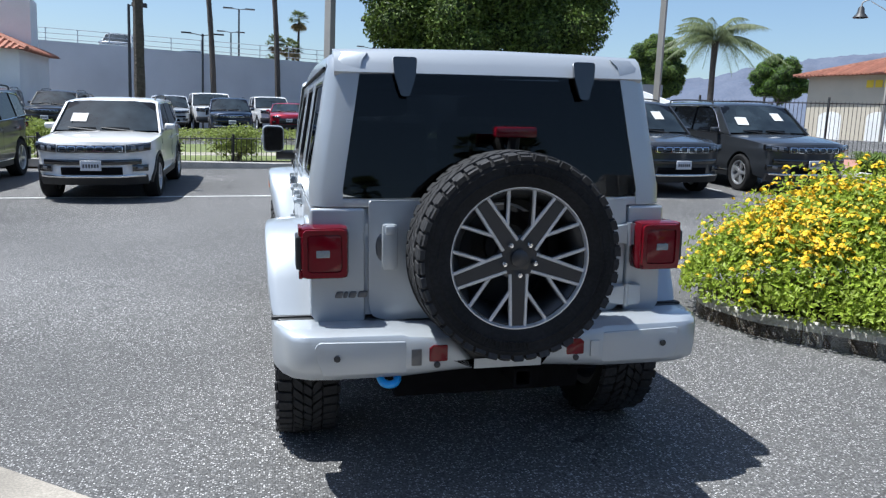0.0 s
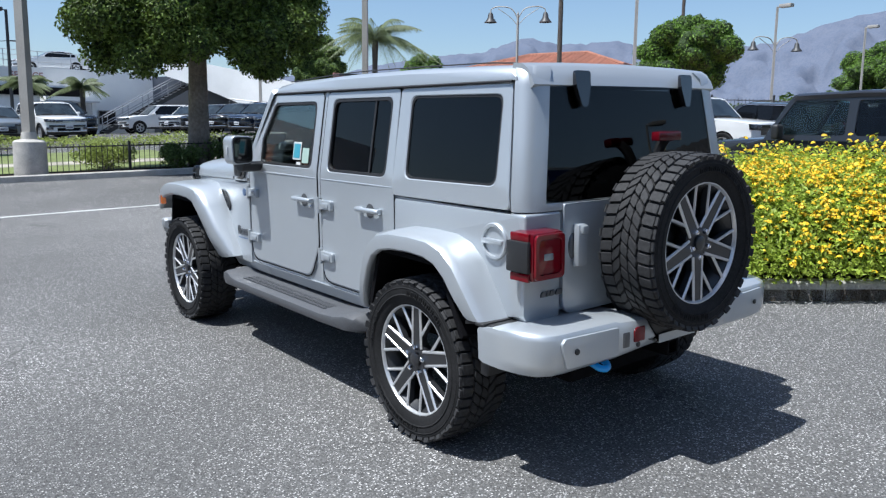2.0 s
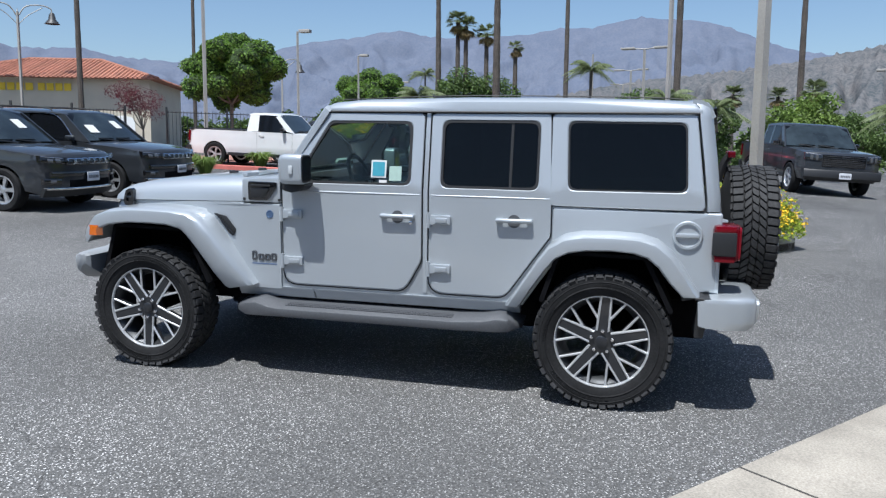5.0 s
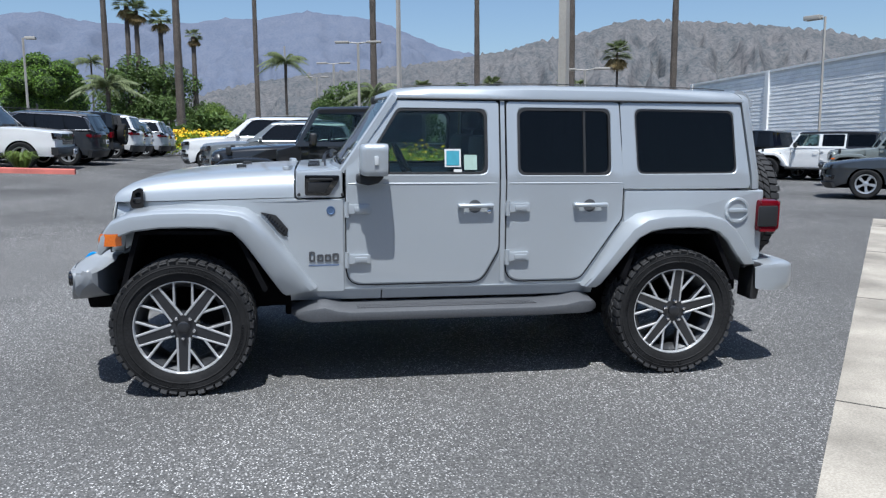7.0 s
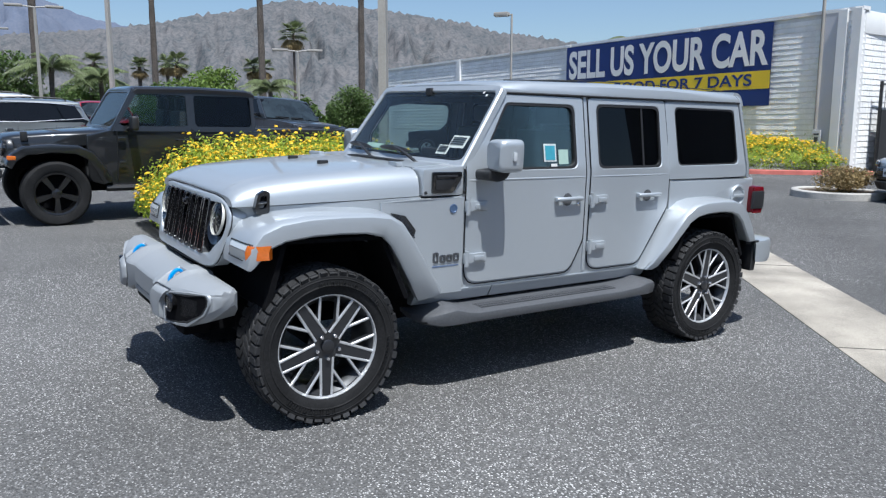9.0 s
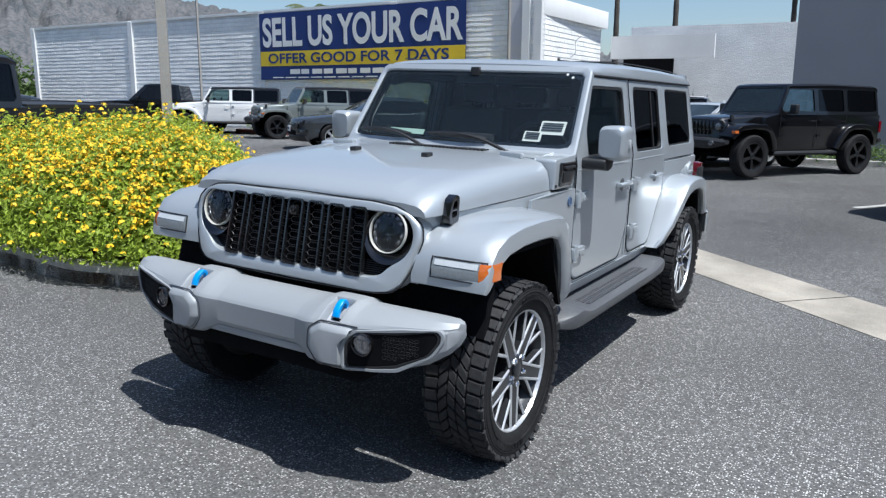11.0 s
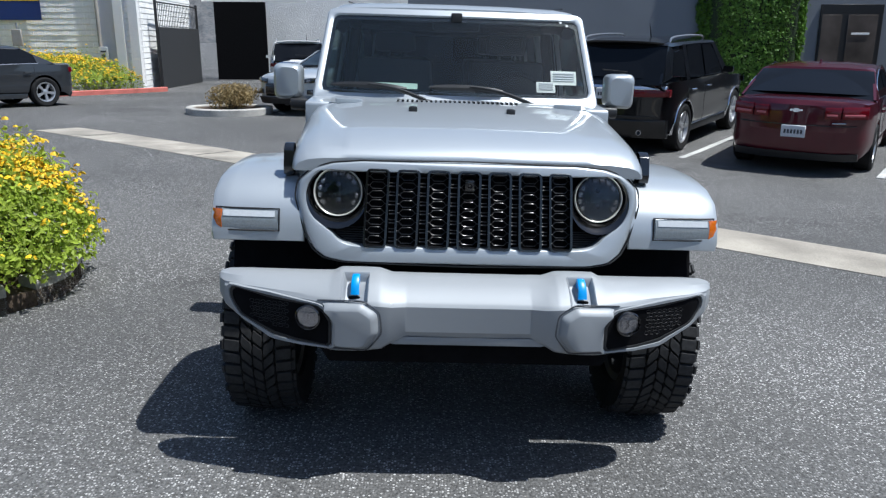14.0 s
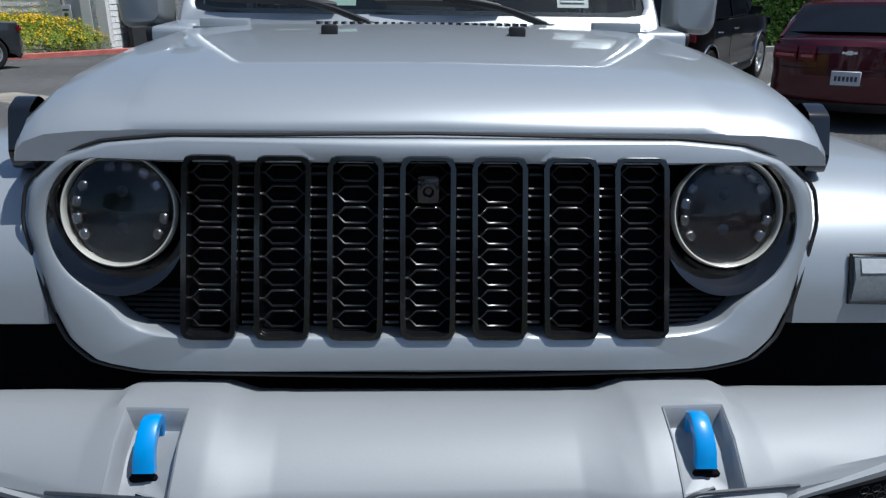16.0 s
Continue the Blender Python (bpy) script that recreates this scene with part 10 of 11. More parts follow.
# ---- plants ----
def leaf_material(name, color, vary=0.35, through_=0.35):
    m = shader(name, color, 0.55, spec=0.4, vary=vary, island=True)
    nt = m.node_tree
    b = nt.nodes["Principled BSDF"]
    t = nt.nodes.new("ShaderNodeBsdfTranslucent")
    src = b.inputs["Base Color"].links[0].from_socket
    nt.links.new(src, t.inputs["Color"])
    mix = nt.nodes.new("ShaderNodeMixShader")
    mix.inputs[0].default_value = through_
    nt.links.new(b.outputs[0], mix.inputs[1])
    nt.links.new(t.outputs[0], mix.inputs[2])
    nt.links.new(mix.outputs[0], nt.nodes["Material Output"].inputs["Surface"])
    return m


# leaf green darkened to give the shade deep inside crowns
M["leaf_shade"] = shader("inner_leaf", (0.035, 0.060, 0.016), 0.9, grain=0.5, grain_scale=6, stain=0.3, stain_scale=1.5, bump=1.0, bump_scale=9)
M["lantana"] = leaf_material("lantana_leaf", (0.33, 0.42, 0.050), 0.40, 0.42)
M["ficus_dark"] = leaf_material("dark_ficus_leaf", (0.105, 0.155, 0.027), 0.7, 0.25)
M["ficus"] = leaf_material("ficus_leaf", (0.125, 0.215, 0.032), 0.55)
M["shrub"] = leaf_material("shrub_leaf", (0.10, 0.155, 0.042), 0.4)
M["rose_leaf"] = leaf_material("rose_leaf", (0.26, 0.31, 0.075), 0.5)
M["bright_shrub"] = leaf_material("bright_shrub_leaf", (0.15, 0.22, 0.045), 0.4)
M["ivy"] = leaf_material("ivy_leaf", (0.13, 0.25, 0.040), 0.4)
M["palm"] = leaf_material("palm_leaf", (0.155, 0.19, 0.085), 0.3)
M["straw"] = leaf_material("dry_leaf", (0.33, 0.25, 0.12), 0.3)
M["red_leaf"] = leaf_material("purple_leaf", (0.16, 0.045, 0.05), 0.35)
M["flower"] = shader("yellow_flower", (0.79, 0.51, 0.010), 0.6, vary=0.24, island=True)
M["bark"] = shader("grey_bark", (0.20, 0.17, 0.14), 0.9, grain=0.25, grain_scale=14, stain=0.2, stain_scale=2, bump=0.7, bump_scale=25)
M["palm_bark"] = shader("palm_bark", (0.085, 0.07, 0.058), 0.9, grain=0.3, grain_scale=10, stain=0.25, stain_scale=1, bump=0.8, bump_scale=14)


def leaves(name, pos, nrm, size, material, parent, seed, aspect=0.5, label=""):
    """Small folded leaves at the given places, turned about the given normals."""
    rng = np.random.RandomState(seed)
    n = len(pos)
    nrm = nrm + rng.normal(0, 0.55, (n, 3))
    nrm /= np.linalg.norm(nrm, axis=1, keepdims=True) + 1e-9
    t = np.cross(nrm, rng.normal(0, 1, (n, 3)))
    t /= np.linalg.norm(t, axis=1, keepdims=True) + 1e-9
    b = np.cross(nrm, t)
    L = (size * rng.uniform(0.6, 1.25, n))[:, None]
    w = L * aspect
    fold = nrm * L * 0.16
    v = np.stack([pos - t * L * 0.5, pos + b * w * 0.5 + fold, pos + t * L * 0.5, pos - b * w * 0.5 + fold], 1).reshape(-1, 3)
    f = np.arange(n * 4).reshape(n, 4)
    f = np.concatenate([f[:, [0, 1, 2]], f[:, [0, 2, 3]]])
    o = from_arrays(name, v, f, material, parent, label)
    if parent is None:
        return o
    return o


def blob_points(blobs, n, rng, shell=0.72):
    """Places in the outer part of a bunch of ellipsoids, with outward normals."""
    w = np.array([b[3] * b[4] for b in blobs])
    k = rng.choice(len(blobs), n, p=w / w.sum())
    d = rng.normal(0, 1, (n, 3))
    d /= np.linalg.norm(d, axis=1, keepdims=True)
    B_ = np.array(blobs)
    r = rng.uniform(shell ** 3, 1.0, n) ** (1 / 3) * (1 + rng.normal(0, 0.05, n))
    rad = np.stack([B_[k, 3], B_[k, 3], B_[k, 4]], 1)
    return B_[k, :3] + d * rad * r[:, None], d


def tree(name, x, y, blobs, trunk, n, size, mat, label, seed, shell=0.62, r0=0.2, core=0.0):
    """A tapered trunk, limbs to each clump, and a crown of leaves; blobs as (dx, dy, z, radius, half height)."""
    rng = np.random.RandomState(seed)
    z = gz(x, y)
    root = thing(name, Matrix.Translation((x, y, z)), label, "tree")
    bm = B()
    fork = Vector((0.05, 0.0, trunk))
    tube(bm, [(0, 0, -0.1), (0.02, 0.02, 0.12), (0.03, 0, trunk * 0.5), fork], [r0 * 1.5, r0 * 1.1, r0 * 0.9, r0 * 0.8], 10)
    part("trunk", bm, M["bark"], root)
    for b in blobs[:9]:
        bm = B()
        c = Vector(b[:3])
        mid = fork.lerp(c, 0.5) + Vector(rng.normal(0, 0.15, 3))
        tube(bm, smooth_path([fork - Vector((0, 0, 0.1)), mid, c], 7), [r0 * 0.55 * (1 - k / 9) for k in range(7)], 7)
        part("limb", bm, M["bark"], root)
    # solid dark clumps stand in for the shaded inside of the crown
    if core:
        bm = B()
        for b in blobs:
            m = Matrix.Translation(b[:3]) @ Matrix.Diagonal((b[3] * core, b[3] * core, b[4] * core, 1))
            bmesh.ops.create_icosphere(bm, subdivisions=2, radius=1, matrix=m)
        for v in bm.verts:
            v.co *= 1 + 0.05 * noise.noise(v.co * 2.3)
        part("inner_foliage", bm, M["leaf_shade"], root, "dark core for the shade inside the crown")
    pos, nrm = blob_points(blobs, n, rng, shell)
    leaves("crown", pos, nrm * 0.6 + np.array([0, 0, 0.5]), size, M[mat], root, seed + 1)
    return root


def bunch(rx, rz, zc, count, seed, br=0.55, flat=0.8):
    """Clumps filling an egg-shaped crown."""
    rng = np.random.RandomState(seed)
    out = []
    while len(out) < count:
        p = rng.uniform(-1, 1, 3)
        if np.linalg.norm(p) > 1 or np.linalg.norm(p) < 0.45:
            continue
        out.append((p[0] * rx * 0.78, p[1] * rx * 0.78, zc + p[2] * rz * 0.75, br * rng.uniform(0.7, 1.25), br * flat * rng.uniform(0.7, 1.2)))
    out.append((0, 0, zc, rx * 0.6, rz * 0.6))
    return out


# the flower bed beside the silver vehicle
BED = [(2.34, 0.14), (2.46, -0.42), (2.95, -1.02), (4.2, -2.06), (6.35, -3.9), (6.4, 0.70), (3.3, 0.86), (2.62, 0.62)]
bed_line = rpoly(BED, [0.5, 0.5, 0.3, 0.0, 0.1, 0.2, 0.5, 0.5], 6)
flat_patch("bed_soil", bed_line, M["soil"], 0.10, "dark mulch in the flower bed", "soil", cell=0.6)
BEDK = thing("flower_bed_kerb", Matrix(), "grey concrete kerb blocks round the flower bed", "kerb", kind="structure")
pl = [Vector(p) for p in bed_line]
per = []
for a, b in zip(pl, pl[1:] + pl[:1]):
    k = max(1, int((b - a).length / 0.1))
    per += [a.lerp(b, j / k) for j in range(k)]
step = 8
for i in range(0, len(per) - 2, step):
    bm = B()
    seg = per[i:i + step + 1]
    seg[0] = seg[0].lerp(seg[1], 0.06)
    kerb_run(bm, [(p.x, p.y) for p in seg][::1], 0.15, 0.17)
    part("kerb_block", bm, M["kerb"], BEDK)


def inside(x, y, poly):
    c = False
    for (x0, y0), (x1, y1) in zip(poly, poly[1:] + poly[:1]):
        if (y0 > y) != (y1 > y) and x < (x1 - x0) * (y - y0) / (y1 - y0) + x0:
            c = not c
    return c


def edge_dist(x, y, poly):
    best = 9.0
    for (x0, y0), (x1, y1) in zip(poly, poly[1:] + poly[:1]):
        dx, dy = x1 - x0, y1 - y0
        t = clamp(((x - x0) * dx + (y - y0) * dy) / (dx * dx + dy * dy + 1e-9), 0, 1)
        best = min(best, math.hypot(x - x0 - t * dx, y - y0 - t * dy))
    return best


def flower_bank(name, poly, height, n, n_flowers, label, seed, size=0.055, fl=0.026, swell=0.10):
    """A bank of flowering shrub on the outline poly: leaves, stems standing out, and yellow flower heads."""
    rng = np.random.RandomState(seed)
    root = thing(name, Matrix(), label, "flowering shrub")
    xs, ys = [p[0] for p in poly], [p[1] for p in poly]

    def top(x, y):
        d = edge_dist(x, y, poly) if inside(x, y, poly) else -edge_dist(x, y, poly)
        d += swell
        if d <= 0:
            return None
        lump = noise.fractal(Vector((x * 1.1, y * 1.1, seed)), 0.9, 2.0, 3)
        small = noise.noise(Vector((x * 3.7, y * 3.7, seed + 4)))
        return 0.16 + (height - 0.16) * min(1.0, (d / 0.85)) ** 0.55 * (0.90 + 0.16 * lump + 0.07 * small)
    P_, N_ = [], []
    F_ = []
    tries = 0
    while len(P_) < n and tries < n * 5:
        tries += 1
        x, y = rng.uniform(min(xs) - swell, max(xs) + swell), rng.uniform(min(ys) - swell, max(ys) + swell)
        h = top(x, y)
        if h is None:
            continue
        e = 0.12
        hx, hy = top(x + e, y), top(x, y + e)
        nx, ny = (h - (hx if hx else h - 0.25)) / e, (h - (hy if hy else h - 0.25)) / e
        nn = Vector((nx, ny, 1.0)).normalized()
        # steep flanks get more leaves, down to the kerb
        deep = abs(rng.normal(0, 0.07))
        z = h - deep
        if nn.z < 0.75 and rng.rand() < 0.75:
            z = rng.uniform(0.04, 1.0) * h
        if rng.rand() < 0.07:
            z = h + rng.uniform(0.0, 0.22) * (1 + noise.noise(Vector((x * 6, y * 6, seed))))
        if z < 0.13 + 0.16 * rng.rand() and not inside(x, y, poly):
            continue
        P_.append((x, y, gz(x, y) + 0.04 + z))
        N_.append(tuple(nn))
        dense = 1.0 + 1.6 * noise.noise(Vector((x * 1.6, y * 1.6, seed + 9))) + 1.2 * noise.noise(Vector((x * 5.5, y * 5.5, seed + 2)))
        if rng.rand() < n_flowers / n * max(0.05, dense) and z > h * (0.66 if nn.z > 0.6 else 0.80):
            F_.append((x + nn.x * 0.03, y + nn.y * 0.03, gz(x, y) + 0.06 + z + 0.025 + rng.uniform(0, 0.03), nn))
    leaves("foliage", np.array(P_), np.array(N_), size, M["lantana"], root, seed + 1, 0.55)
    root.children[0]["kind"] = "stuff"
    # flower heads: small domes of petals
    V, F = [], []
    for x, y, z, nn in F_:
        r = fl * rng.uniform(0.5, 1.35)
        for k in range(9):
            a, t = rng.uniform(0, 2 * math.pi), math.sqrt(rng.rand()) * 1.25
            d = Vector((math.sin(t) * math.cos(a), math.sin(t) * math.sin(a), math.cos(t)))
            c = Vector((x, y, z)) + d * r
            u = d.orthogonal().normalized()
            w = d.cross(u)
            q = r * 0.55
            i = len(V)
            V += [tuple(c + u * q), tuple(c + w * q), tuple(c - u * q), tuple(c - w * q)]
            F.append((i, i + 1, i + 2, i + 3))
    o = from_arrays("blossom", V, F, M["flower"], root, "yellow flower heads")
    o["kind"] = "stuff"
    # inner mass and twigs; its green is darkened for shade among the leaves
    bm = B()
    g = 0.16
    nx_, ny_ = int((max(xs) - min(xs)) / g) + 2, int((max(ys) - min(ys)) / g) + 2
    grid = {}
    for j in range(ny_):
        for i in range(nx_):
            x, y = min(xs) + i * g, min(ys) + j * g
            h = top(x, y)
            if h is not None and inside(x, y, poly):
                grid[i, j] = bm.verts.new((x, y, gz(x, y) + max(0.10, h * 0.86 - 0.06)))
    for (i, j), v in list(grid.items()):
        q = [(i, j), (i + 1, j), (i + 1, j + 1), (i, j + 1)]
        if all(k in grid for k in q):
            bm.faces.new([grid[k] for k in q])
    part("inner_foliage", bm, shader("inner_leaf_" + str(seed), (0.17, 0.215, 0.030), 0.9, grain=0.5, grain_scale=40, bump=1.0, bump_scale=30), root)
    return root


flower_bank("lantana_bed", [(2.50, 0.12), (2.60, -0.36), (3.02, -0.90), (4.25, -1.94), (6.25, -3.65), (6.28, 0.62), (3.3, 0.74), (2.72, 0.52)], 1.02, 140000, 7000, "yellow flowering lantana shrubs filling a kerbed bed", 21, 0.050, 0.0235, 0.29)
flower_bank("lantana_bed", [(9.95, -23.1), (11.3, -20.15), (11.9, -19.5), (12.8, -19.15), (17.0, -19.2), (22.0, -19.8), (22.0, -23.3), (10.5, -23.2)], 1.2, 45000, 8000, "yellow flowering shrubs along a white brick wall", 33, 0.08, 0.034)
flower_bank("lantana_bed", [(40, 5.6), (40, 10.0), (44, 10.2), (46, 4.8), (44, 4.0)], 1.3, 5000, 700, "yellow flowering hedge across the lot", 35, 0.20, 0.10)

# island with a dry shrub
bm = B()
cx, cy = 4.42, -12.75
kerb_run(bm, [(cx + 0.95 * math.cos(a), cy + 0.8 * math.sin(a)) for a in [2 * math.pi * k / 24 for k in range(24)]], 0.15, 0.15, closed=True)
tagged(part("kerb_round", bm, M["kerb"]), "round concrete kerb of a small planter island", "kerb", kind="structure")
flat_patch("island_soil", [(cx + 0.85 * math.cos(a), cy + 0.7 * math.sin(a)) for a in [2 * math.pi * k / 20 for k in range(20)]], M["soil"], 0.11, "brown soil in a planter island", "soil", cell=0.8)


def shrub(x, y, r, h, n, size, mat, label, seed, name="shrub"):
    rng = np.random.RandomState(seed)
    root = thing(name, Matrix.Translation((x, y, gz(x, y))), label, "shrub")
    bl = [(0, 0, h * 0.5, r * 0.8, h * 0.5)] + [(rng.uniform(-0.6, 0.6) * r, rng.uniform(-0.6, 0.6) * r, h * rng.uniform(0.4, 0.75), r * 0.45, h * 0.3) for k in range(7)]
    bm = B()
    for k in range(5):
        b = bl[k]
        tube(bm, [(0, 0, -0.05), (b[0] * 0.5, b[1] * 0.5, b[2] * 0.6), b[:3]], [0.03, 0.02, 0.008], 5)
    part("branchwork", bm, M["bark"], root)
    p, d = blob_points(bl, n, rng, 0.4)
    p[:, 2] = np.maximum(p[:, 2], 0.03)
    leaves("foliage", p, d, size, M[mat], root, seed)
    return root


shrub(4.42, -12.75, 0.62, 0.66, 3600, 0.07, "straw", "dry tan shrub in a round planter", 41)
for k, (sx, sy, r, h, mt) in enumerate(((-3.7, 15.3, 0.7, 0.95, "rose_leaf"), (-1.85, 15.3, 0.85, 1.0, "rose_leaf"), (-6.5, 15.3, 0.8, 1.1, "rose_leaf"), (2.15, 15.3, 0.85, 0.8, "rose_leaf"), (4.9, 14.6, 0.8, 0.9, "shrub"), (6.2, 15.2, 0.7, 0.9, "shrub"), (3.6, 14.4, 0.6, 0.7, "shrub"), (7.6, 15.8, 0.6, 0.9, "bright_shrub"))):
    shrub(sx, sy, r, h, 2600, 0.085, mt, "leafy rose shrub behind the low fence", 50 + k)
for k, (sx, sy) in enumerate(((13.9, 11.3), (14.6, 10.6), (14.2, 12.1), (15.3, 11.6), (18.6, 9.2), (18.7, 11.0))):
    rng = np.random.RandomState(80 + k)
    root = thing("ornamental_grass", Matrix.Translation((sx, sy, gz(sx, sy) + 0.05)), "tuft of yellow-green ornamental grass by a kerb", "grass")
    V, F = [], []
    for j in range(220):
        a, l, o = rng.uniform(0, 6.28), rng.uniform(0.35, 0.7), rng.uniform(0, 0.3)
        d = Vector((math.cos(a), math.sin(a), 0))
        p0 = d * o * 0.5
        p1 = p0 + d * l * 0.4 + Vector((0, 0, l * 0.8))
        p2 = p0 + d * l * 0.9 + Vector((0, 0, l * 0.6))
        w = Vector((-d.y, d.x, 0)) * 0.012
        i = len(V)
        V += [tuple(p0 + w), tuple(p0 - w), tuple(p1 - w), tuple(p1 + w), tuple(p2)]
        F += [(i, i + 1, i + 2, i + 3), (i + 3, i + 2, i + 4)]
    from_arrays("blades", V, F, M["bright_shrub"], root)
    root.children[0]["kind"] = "stuff"

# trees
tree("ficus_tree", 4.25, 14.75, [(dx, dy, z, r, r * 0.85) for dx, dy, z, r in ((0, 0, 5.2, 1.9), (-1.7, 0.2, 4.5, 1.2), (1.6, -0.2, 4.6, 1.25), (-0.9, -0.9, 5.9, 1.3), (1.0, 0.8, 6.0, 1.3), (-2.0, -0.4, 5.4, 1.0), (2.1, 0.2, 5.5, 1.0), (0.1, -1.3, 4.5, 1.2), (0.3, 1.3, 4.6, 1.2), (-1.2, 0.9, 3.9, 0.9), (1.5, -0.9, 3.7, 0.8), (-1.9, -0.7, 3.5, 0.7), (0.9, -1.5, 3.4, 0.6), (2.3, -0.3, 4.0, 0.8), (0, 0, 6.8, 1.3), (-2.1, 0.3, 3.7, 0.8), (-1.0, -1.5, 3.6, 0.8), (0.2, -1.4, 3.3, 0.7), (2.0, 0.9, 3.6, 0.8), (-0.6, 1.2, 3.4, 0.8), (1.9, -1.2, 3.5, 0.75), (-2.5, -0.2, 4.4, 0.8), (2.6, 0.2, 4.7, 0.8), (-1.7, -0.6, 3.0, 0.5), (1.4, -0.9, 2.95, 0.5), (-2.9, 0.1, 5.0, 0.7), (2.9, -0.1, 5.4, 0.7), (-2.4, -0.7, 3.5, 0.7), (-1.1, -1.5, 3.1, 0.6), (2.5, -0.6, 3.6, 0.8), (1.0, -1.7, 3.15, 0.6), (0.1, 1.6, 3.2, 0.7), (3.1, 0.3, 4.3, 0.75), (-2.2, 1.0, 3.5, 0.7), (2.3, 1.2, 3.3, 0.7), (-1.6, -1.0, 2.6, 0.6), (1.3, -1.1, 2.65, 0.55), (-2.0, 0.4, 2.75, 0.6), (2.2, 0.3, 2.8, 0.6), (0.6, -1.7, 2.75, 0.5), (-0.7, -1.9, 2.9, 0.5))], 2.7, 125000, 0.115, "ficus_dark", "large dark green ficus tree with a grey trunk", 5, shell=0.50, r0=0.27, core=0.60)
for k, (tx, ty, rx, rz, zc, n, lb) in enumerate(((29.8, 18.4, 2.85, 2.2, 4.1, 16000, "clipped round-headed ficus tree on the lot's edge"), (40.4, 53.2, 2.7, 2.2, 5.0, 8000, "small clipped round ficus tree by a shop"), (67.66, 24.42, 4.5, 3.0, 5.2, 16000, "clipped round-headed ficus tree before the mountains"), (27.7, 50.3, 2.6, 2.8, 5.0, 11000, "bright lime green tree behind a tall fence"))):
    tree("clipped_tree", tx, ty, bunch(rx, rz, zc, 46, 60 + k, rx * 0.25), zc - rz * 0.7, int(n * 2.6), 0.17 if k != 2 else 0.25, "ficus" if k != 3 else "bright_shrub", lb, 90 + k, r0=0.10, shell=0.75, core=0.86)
for k, (tx, ty, rx, rz, zc, mt) in enumerate(((131.0, 30.8, 6.5, 6.5, 8.8, "shrub"), (132.0, 24.8, 6.0, 6.2, 8.0, "shrub"), (133.0, 19.6, 4.6, 4.4, 5.6, "shrub"), (117.9, 15.4, 3.6, 3.0, 4.6, "bright_shrub"), (48.0, -1.0, 2.2, 2.4, 3.0, "shrub"), (52.0, -6.0, 2.4, 2.2, 2.8, "shrub"), (56.0, -12.0, 2.6, 2.4, 3.0, "shrub"), (36.0, -9.5, 2.4, 1.9, 2.6, "bright_shrub"), (60.0, -18.0, 2.6, 2.4, 3.0, "shrub"), (42.0, -20.0, 2.0, 2.0, 2.6, "shrub"))):
    tree("broadleaf_tree", tx, ty, bunch(rx, rz, zc, 16, 120 + k, 0.36 * rx), 1.2, 6500, 0.10 * rx, mt, "broad leafy green tree beyond the lot", 140 + k, r0=0.16, shell=0.4)
tree("purple_plum", 36.7, 28.5, bunch(1.9, 1.3, 3.0, 10, 77, 0.7), 1.2, 2600, 0.13, "red_leaf", "purple-leaved plum tree before a shop", 79, r0=0.07)


def ground_cover_line(name, pts, n, h, mat, label, seed, size):
    rng = np.random.RandomState(seed)
    P_ = []
    for k in range(n):
        t = rng.rand() * (len(pts) - 1)
        i = int(t)
        a, b = pts[i], pts[i + 1]
        x, y = a[0] + (b[0] - a[0]) * (t - i) + rng.normal(0, 0.6), a[1] + (b[1] - a[1]) * (t - i) + rng.normal(0, 0.9)
        P_.append((x, y, gz(x, y) + rng.uniform(0, 1) ** 0.7 * h * (0.7 + 0.5 * noise.noise(Vector((x * 0.4, y * 0.4, seed))))))
    o = leaves(name, np.array(P_), np.tile(np.array([[0, 0, 1.0]]), (n, 1)), size, M[mat], None, seed)
    return tagged(o, label, "hedge", kind="stuff")


ground_cover_line("far_woods", [(75, 60), (82, 40), (88, 20), (90, 0), (86, -20), (80, -40), (70, -62)], 16000, 5.0, "shrub", "belt of dark green trees before the mountains", 7, 0.9)
ground_cover_line("far_hedge", [(34, 4.0), (38, 2.0), (44, -2), (50, -9), (52, -16)], 6000, 1.7, "shrub", "low dark hedge along the far side", 9, 0.30)
ground_cover_line("lawn_hedge", [(-14, 26.6), (-6, 26.8), (0, 26.6), (9.5, 27.0)], 9000, 0.50, "rose_leaf", "low clumpy green hedge along the lawn", 13, 0.13)
ground_cover_line("bed_hedge", [(0.5, -17.9), (-3, -18.0), (-7.4, -18.0)], 5000, 0.75, "shrub", "dark clipped hedge before a slate wall", 11, 0.10)

# ivy column on the slate wall
rng = np.random.RandomState(17)
IVY = thing("ivy_column", Matrix.Translation((-9.72, -18.4, -0.3)), "dense green ivy column climbing a slate wall", "ivy")
pp, nn = [], []
for k in range(24000):
    a = rng.uniform(-0.12, math.pi + 0.12)
    hgt = rng.uniform(0, 7.4)
    rr = 1.58 + 0.10 * noise.fractal(Vector((math.cos(a) * 2, hgt * 1.6, 3)), 0.9, 2, 3) + rng.normal(0, 0.04)
    pp.append((math.cos(a) * rr, math.sin(a) * rr * 0.26 - 0.55, hgt))
    nn.append((math.cos(a), math.sin(a), 0.3))
leaves("foliage", np.array(pp), np.array(nn), 0.10, M["ivy"], IVY, 18, 0.8)
# dark block behind the ivy carries the shade between its leaves
bm = B()
box(bm, (0, -0.47, 3.7), (2.7, 0.46, 7.3), 0.2, 3)
part("inner_foliage", bm, shader("inner_ivy", (0.02, 0.035, 0.012), 0.9, grain=0.4, grain_scale=20), IVY)


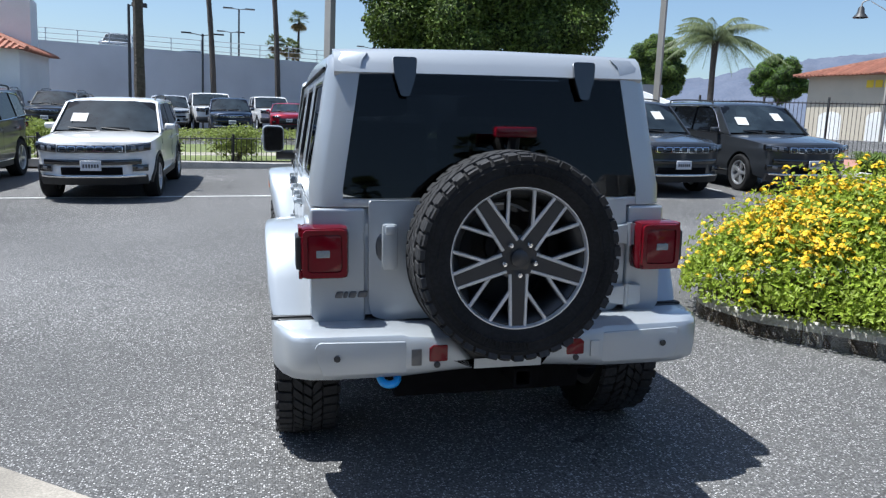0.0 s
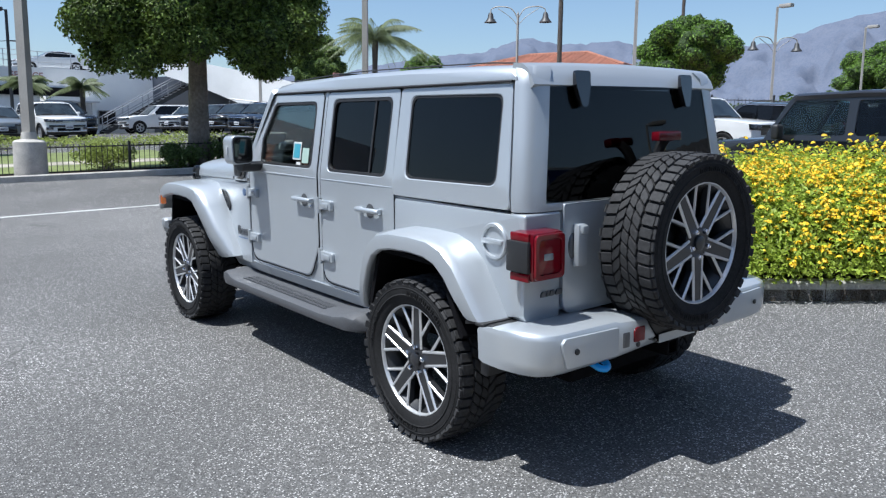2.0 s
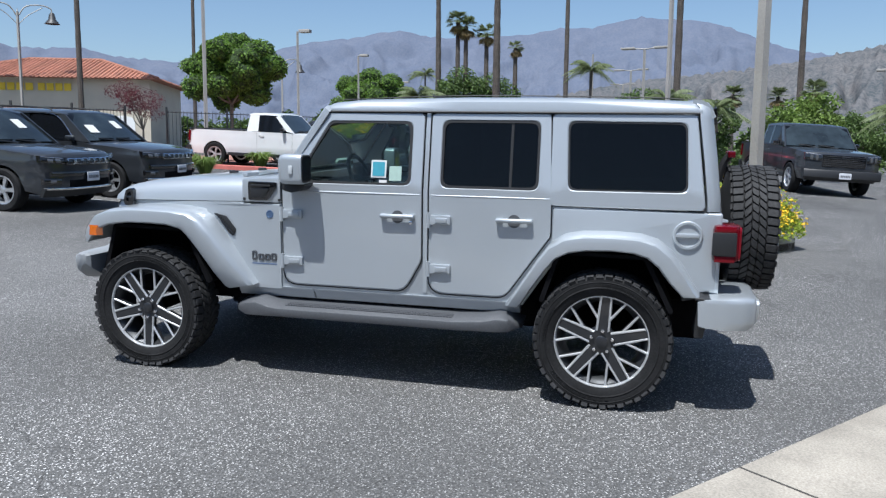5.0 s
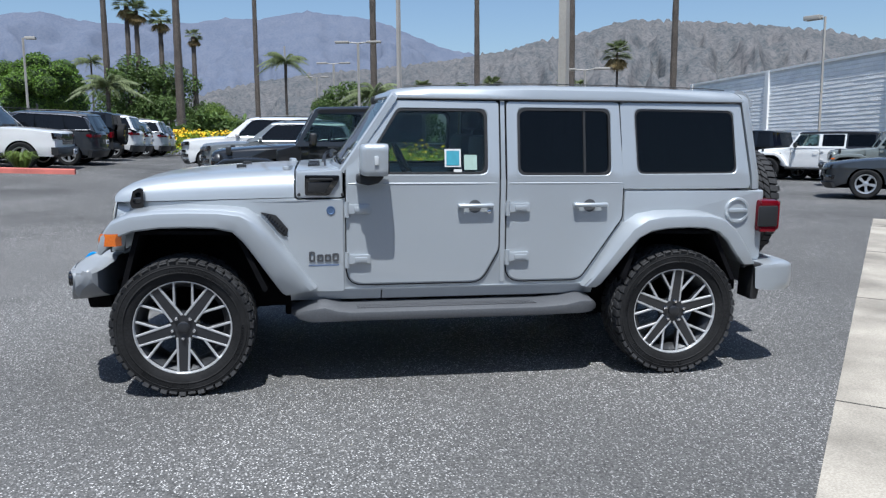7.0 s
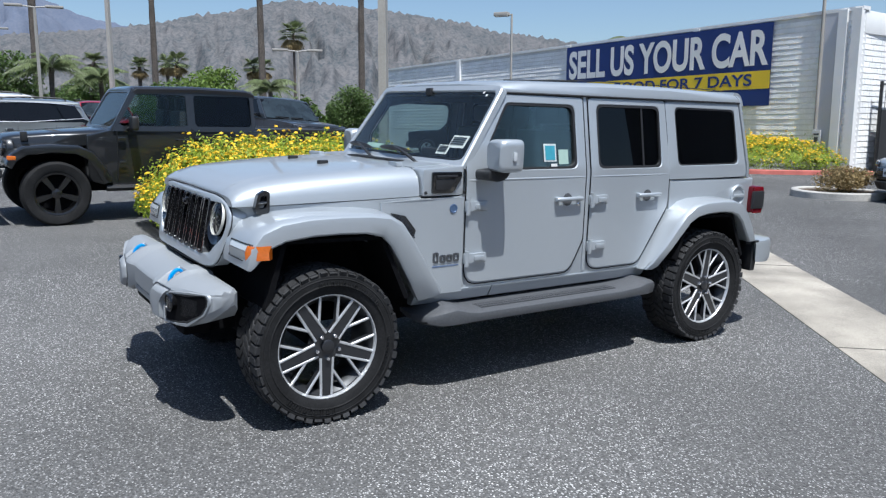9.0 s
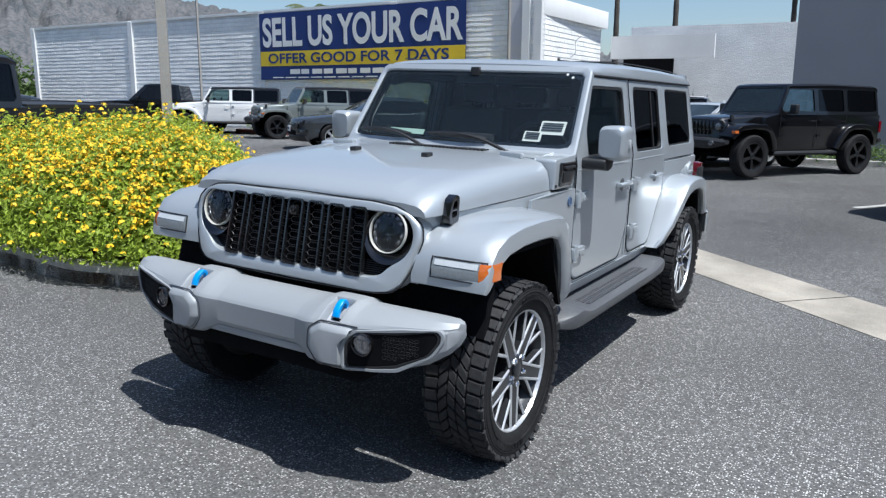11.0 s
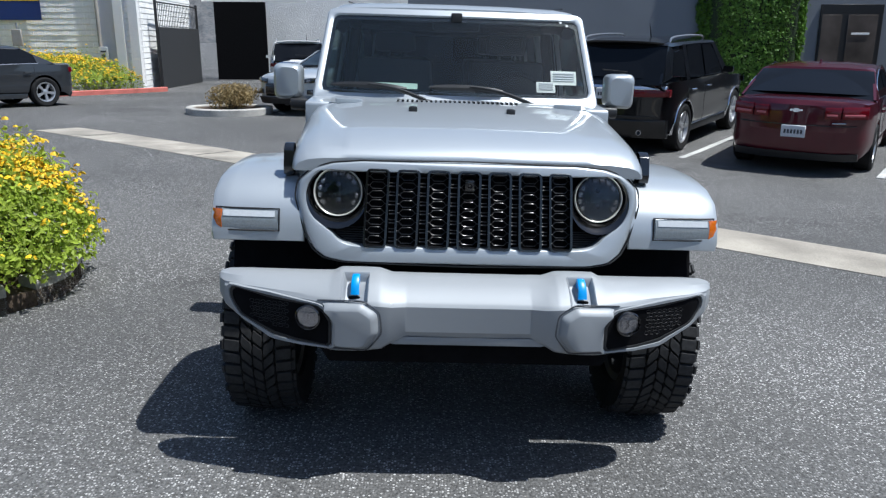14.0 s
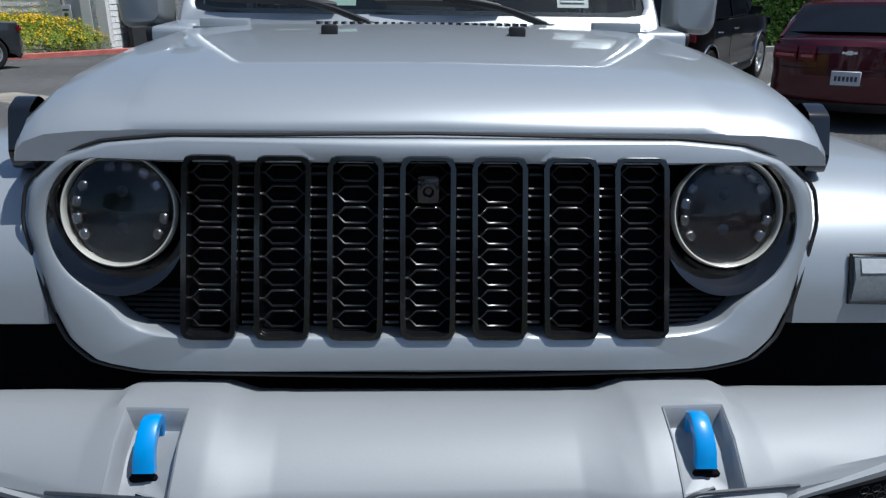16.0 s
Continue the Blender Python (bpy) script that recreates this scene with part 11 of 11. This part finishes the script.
def fan_palm(x, y, h, seed, head=True, lean=0.0, r=0.17, label="tall slender fan palm with a shaggy trunk", scale=1.0):
    rng = np.random.RandomState(seed)
    root = thing("fan_palm", Matrix.Translation((x, y, gz(x, y))), label, "palm", "fan palms")
    bm = B()
    n = 22
    rows = []
    for k in range(n):
        t = k / (n - 1)
        rows.append(Vector((lean * t * t * h, 0.3 * lean * math.sin(t * 3), t * h - 0.2)))
    tube(bm, rows, [r * (1.25 - 0.45 * k / (n - 1)) * (1 + 0.10 * (k % 2)) for k in range(n)], 9)
    part("trunk", bm, M["palm_bark"], root)
    if head:
        top = rows[-1]
        for nm, mt, cnt, lo, hi in (("fronds", "palm", 34, -0.35, 1.2), ("dead_fronds", "straw", 20, -1.35, -0.7)):
            V, F = [], []
            for k in range(cnt):
                a, e = rng.uniform(0, 6.28), rng.uniform(lo, hi)
                d = Vector((math.cos(a) * math.cos(e), math.sin(a) * math.cos(e), math.sin(e)))
                base = top + d * (0.55 * scale)
                side = d.cross(Vector((0, 0, 1))).normalized()
                for j in range(-5, 6):
                    q = (d * math.cos(j * 0.22) + side * math.sin(j * 0.22)).normalized()
                    tip = base + q * (0.75 * scale) + Vector((0, 0, -0.16 * scale))
                    w = q.cross(Vector((0, 0, 1))).normalized() * 0.05 * scale
                    m = base.lerp(tip, 0.5) + Vector((0, 0, 0.06 * scale))
                    i = len(V)
                    V += [tuple(base), tuple(m + w), tuple(tip), tuple(m - w)]
                    F.append((i, i + 1, i + 2, i + 3))
                w = side * 0.02
                i = len(V)
                V += [tuple(top + w), tuple(top - w), tuple(base - w), tuple(base + w)]
                F.append((i, i + 1, i + 2, i + 3))
            from_arrays(nm, V, F, M[mt], root)
    return root


def feather_palm(x, y, h, seed, size=2.2, label="feather palm with arching drooping fronds", r=0.14, count=26):
    rng = np.random.RandomState(seed)
    root = thing("feather_palm", Matrix.Translation((x, y, gz(x, y))), label, "palm")
    bm = B()
    tube(bm, [(0, 0, -0.1), (0.02, 0, h * 0.3), (0, 0.03, h * 0.7), (0, 0, h)], [r * 1.3, r, r * 0.9, r * 1.15], 10)
    part("trunk", bm, M["palm_bark"], root)
    V, F = [], []
    for k in range(count):
        a = 6.28 * k / count * 2.4 + rng.uniform(-0.2, 0.2)
        e = rng.uniform(0.25, 1.35)
        L = size * rng.uniform(0.8, 1.1)
        d = Vector((math.cos(a), math.sin(a), 0))
        prev = None
        side = Vector((-d.y, d.x, 0))
        for j in range(19):
            t = j / 18
            p = Vector((0, 0, h)) + d * L * (t * math.cos(e) + 0.25 * t * t) + Vector((0, 0, L * (t * math.sin(e) - 0.75 * t * t * (1.1 if e < 0.8 else 0.9))))
            if prev is not None:
                w = side * 0.012
                i = len(V)
                V += [tuple(prev + w), tuple(prev - w), tuple(p - w), tuple(p + w)]
                F.append((i, i + 1, i + 2, i + 3))
                if j > 2:
                    ll = 0.42 * size / 2.2 * math.sin(math.pi * min(1, t * 1.02)) ** 0.6 + 0.06
                    for s in (-1, 1):
                        for o in (0, 0.33, 0.66):
                            b0 = prev.lerp(p, o)
                            tip = b0 + side * s * ll * 0.62 + Vector((0, 0, -ll * rng.uniform(0.45, 0.95))) + d * ll * 0.25
                            ww = d * 0.030
                            i = len(V)
                            V += [tuple(b0 + ww), tuple(b0 - ww), tuple(tip)]
                            F.append((i, i + 1, i + 2))
            prev = p
    from_arrays("fronds", V, F, M["palm"], root)
    return root


for k, (px, py, hh) in enumerate(((130.1, 34.4, 34), (99.1, 18.0, 27), (85.6, 7.3, 27), (60.4, -4.1, 24), (72.3, -15.4, 27), (59.3, -21.0, 24), (56.2, -28.8, 24), (35.6, 32.0, 19), (58.3, 38.4, 24))):
    fan_palm(px, py, hh, 200 + k, lean=0.012 * (k % 3 - 1), r=0.45 if px > 95 else 0.24 if px > 50 and py < 20 else 0.14 if px > 30 else 0.105)
for k, (px, py, hh, ln, rr) in enumerate(((-4.8, 47.3, 16, -0.075, 0.15), (-0.75, 47.6, 16, -0.065, 0.15), (2.5, 47.5, 16, -0.025, 0.15), (-5.6, 24.0, 16, -0.02, 0.15))):
    fan_palm(px, py, hh, 260 + k, lean=ln, r=rr)
for k, (px, py, hh, sc) in enumerate(((131.0, 31.1, 23.5, 2.5), (131.3, 29.7, 22.6, 2.5), (132.1, 26.1, 21.5, 2.3), (132.9, 21.0, 19.1, 1.8), (105.9, -43.7, 15.4, 2.6), (66.0, -9.0, 6.6, 1.2), (61.2, -14.5, 6.7, 1.2), (66.0, -12.6, 6.6, 1.1), (64.0, -22.0, 7.0, 1.2), (72.0, -26.0, 7.6, 1.3), (78.0, -18.0, 8.0, 1.4), (2.5, -52.0, 9.6, 1.5), (5.0, -54.0, 10.2, 1.5), (-0.5, -50, 8.2, 1.4), (12.4, -52.0, 13.0, 1.6), (16.0, -50.0, 12.4, 1.6), (2.2, 110.0, 15.2, 1.7), (-1.0, 110.0, 11.9, 1.6), (0.6, 111.0, 11.6, 1.6), (1.5, 109.0, 11.0, 1.6), (-1.5, 112.0, 9.4, 1.5))):
    fan_palm(px, py, hh, 300 + k, lean=0.004, r=0.18 if hh < 17 else 0.42, scale=sc * 0.78, label="fan palm with a full crown beyond the lot")
feather_palm(26.2, 40.0, 5.9, 400, 3.9, "queen palm with arching drooping fronds", 0.2, 34)
for k, (px, py, hh, sz) in enumerate(((4.6, 38.0, 2.5, 1.5), (8.15, 42.0, 2.6, 1.6), (3.4, 45.0, 1.5, 1.4), (73.1, 3.6, 8.9, 2.9), (130.0, 36.8, 13.8, 3.4), (44.0, -3.0, 3.9, 2.2), (46.5, -6.0, 3.6, 2.2), (46.0, -16.5, 3.8, 2.4), (48.0, 14.0, 4.2, 2.3), (35.2, -39.9, 7.2, 2.6))):
    feather_palm(px, py, hh, 410 + k, sz)
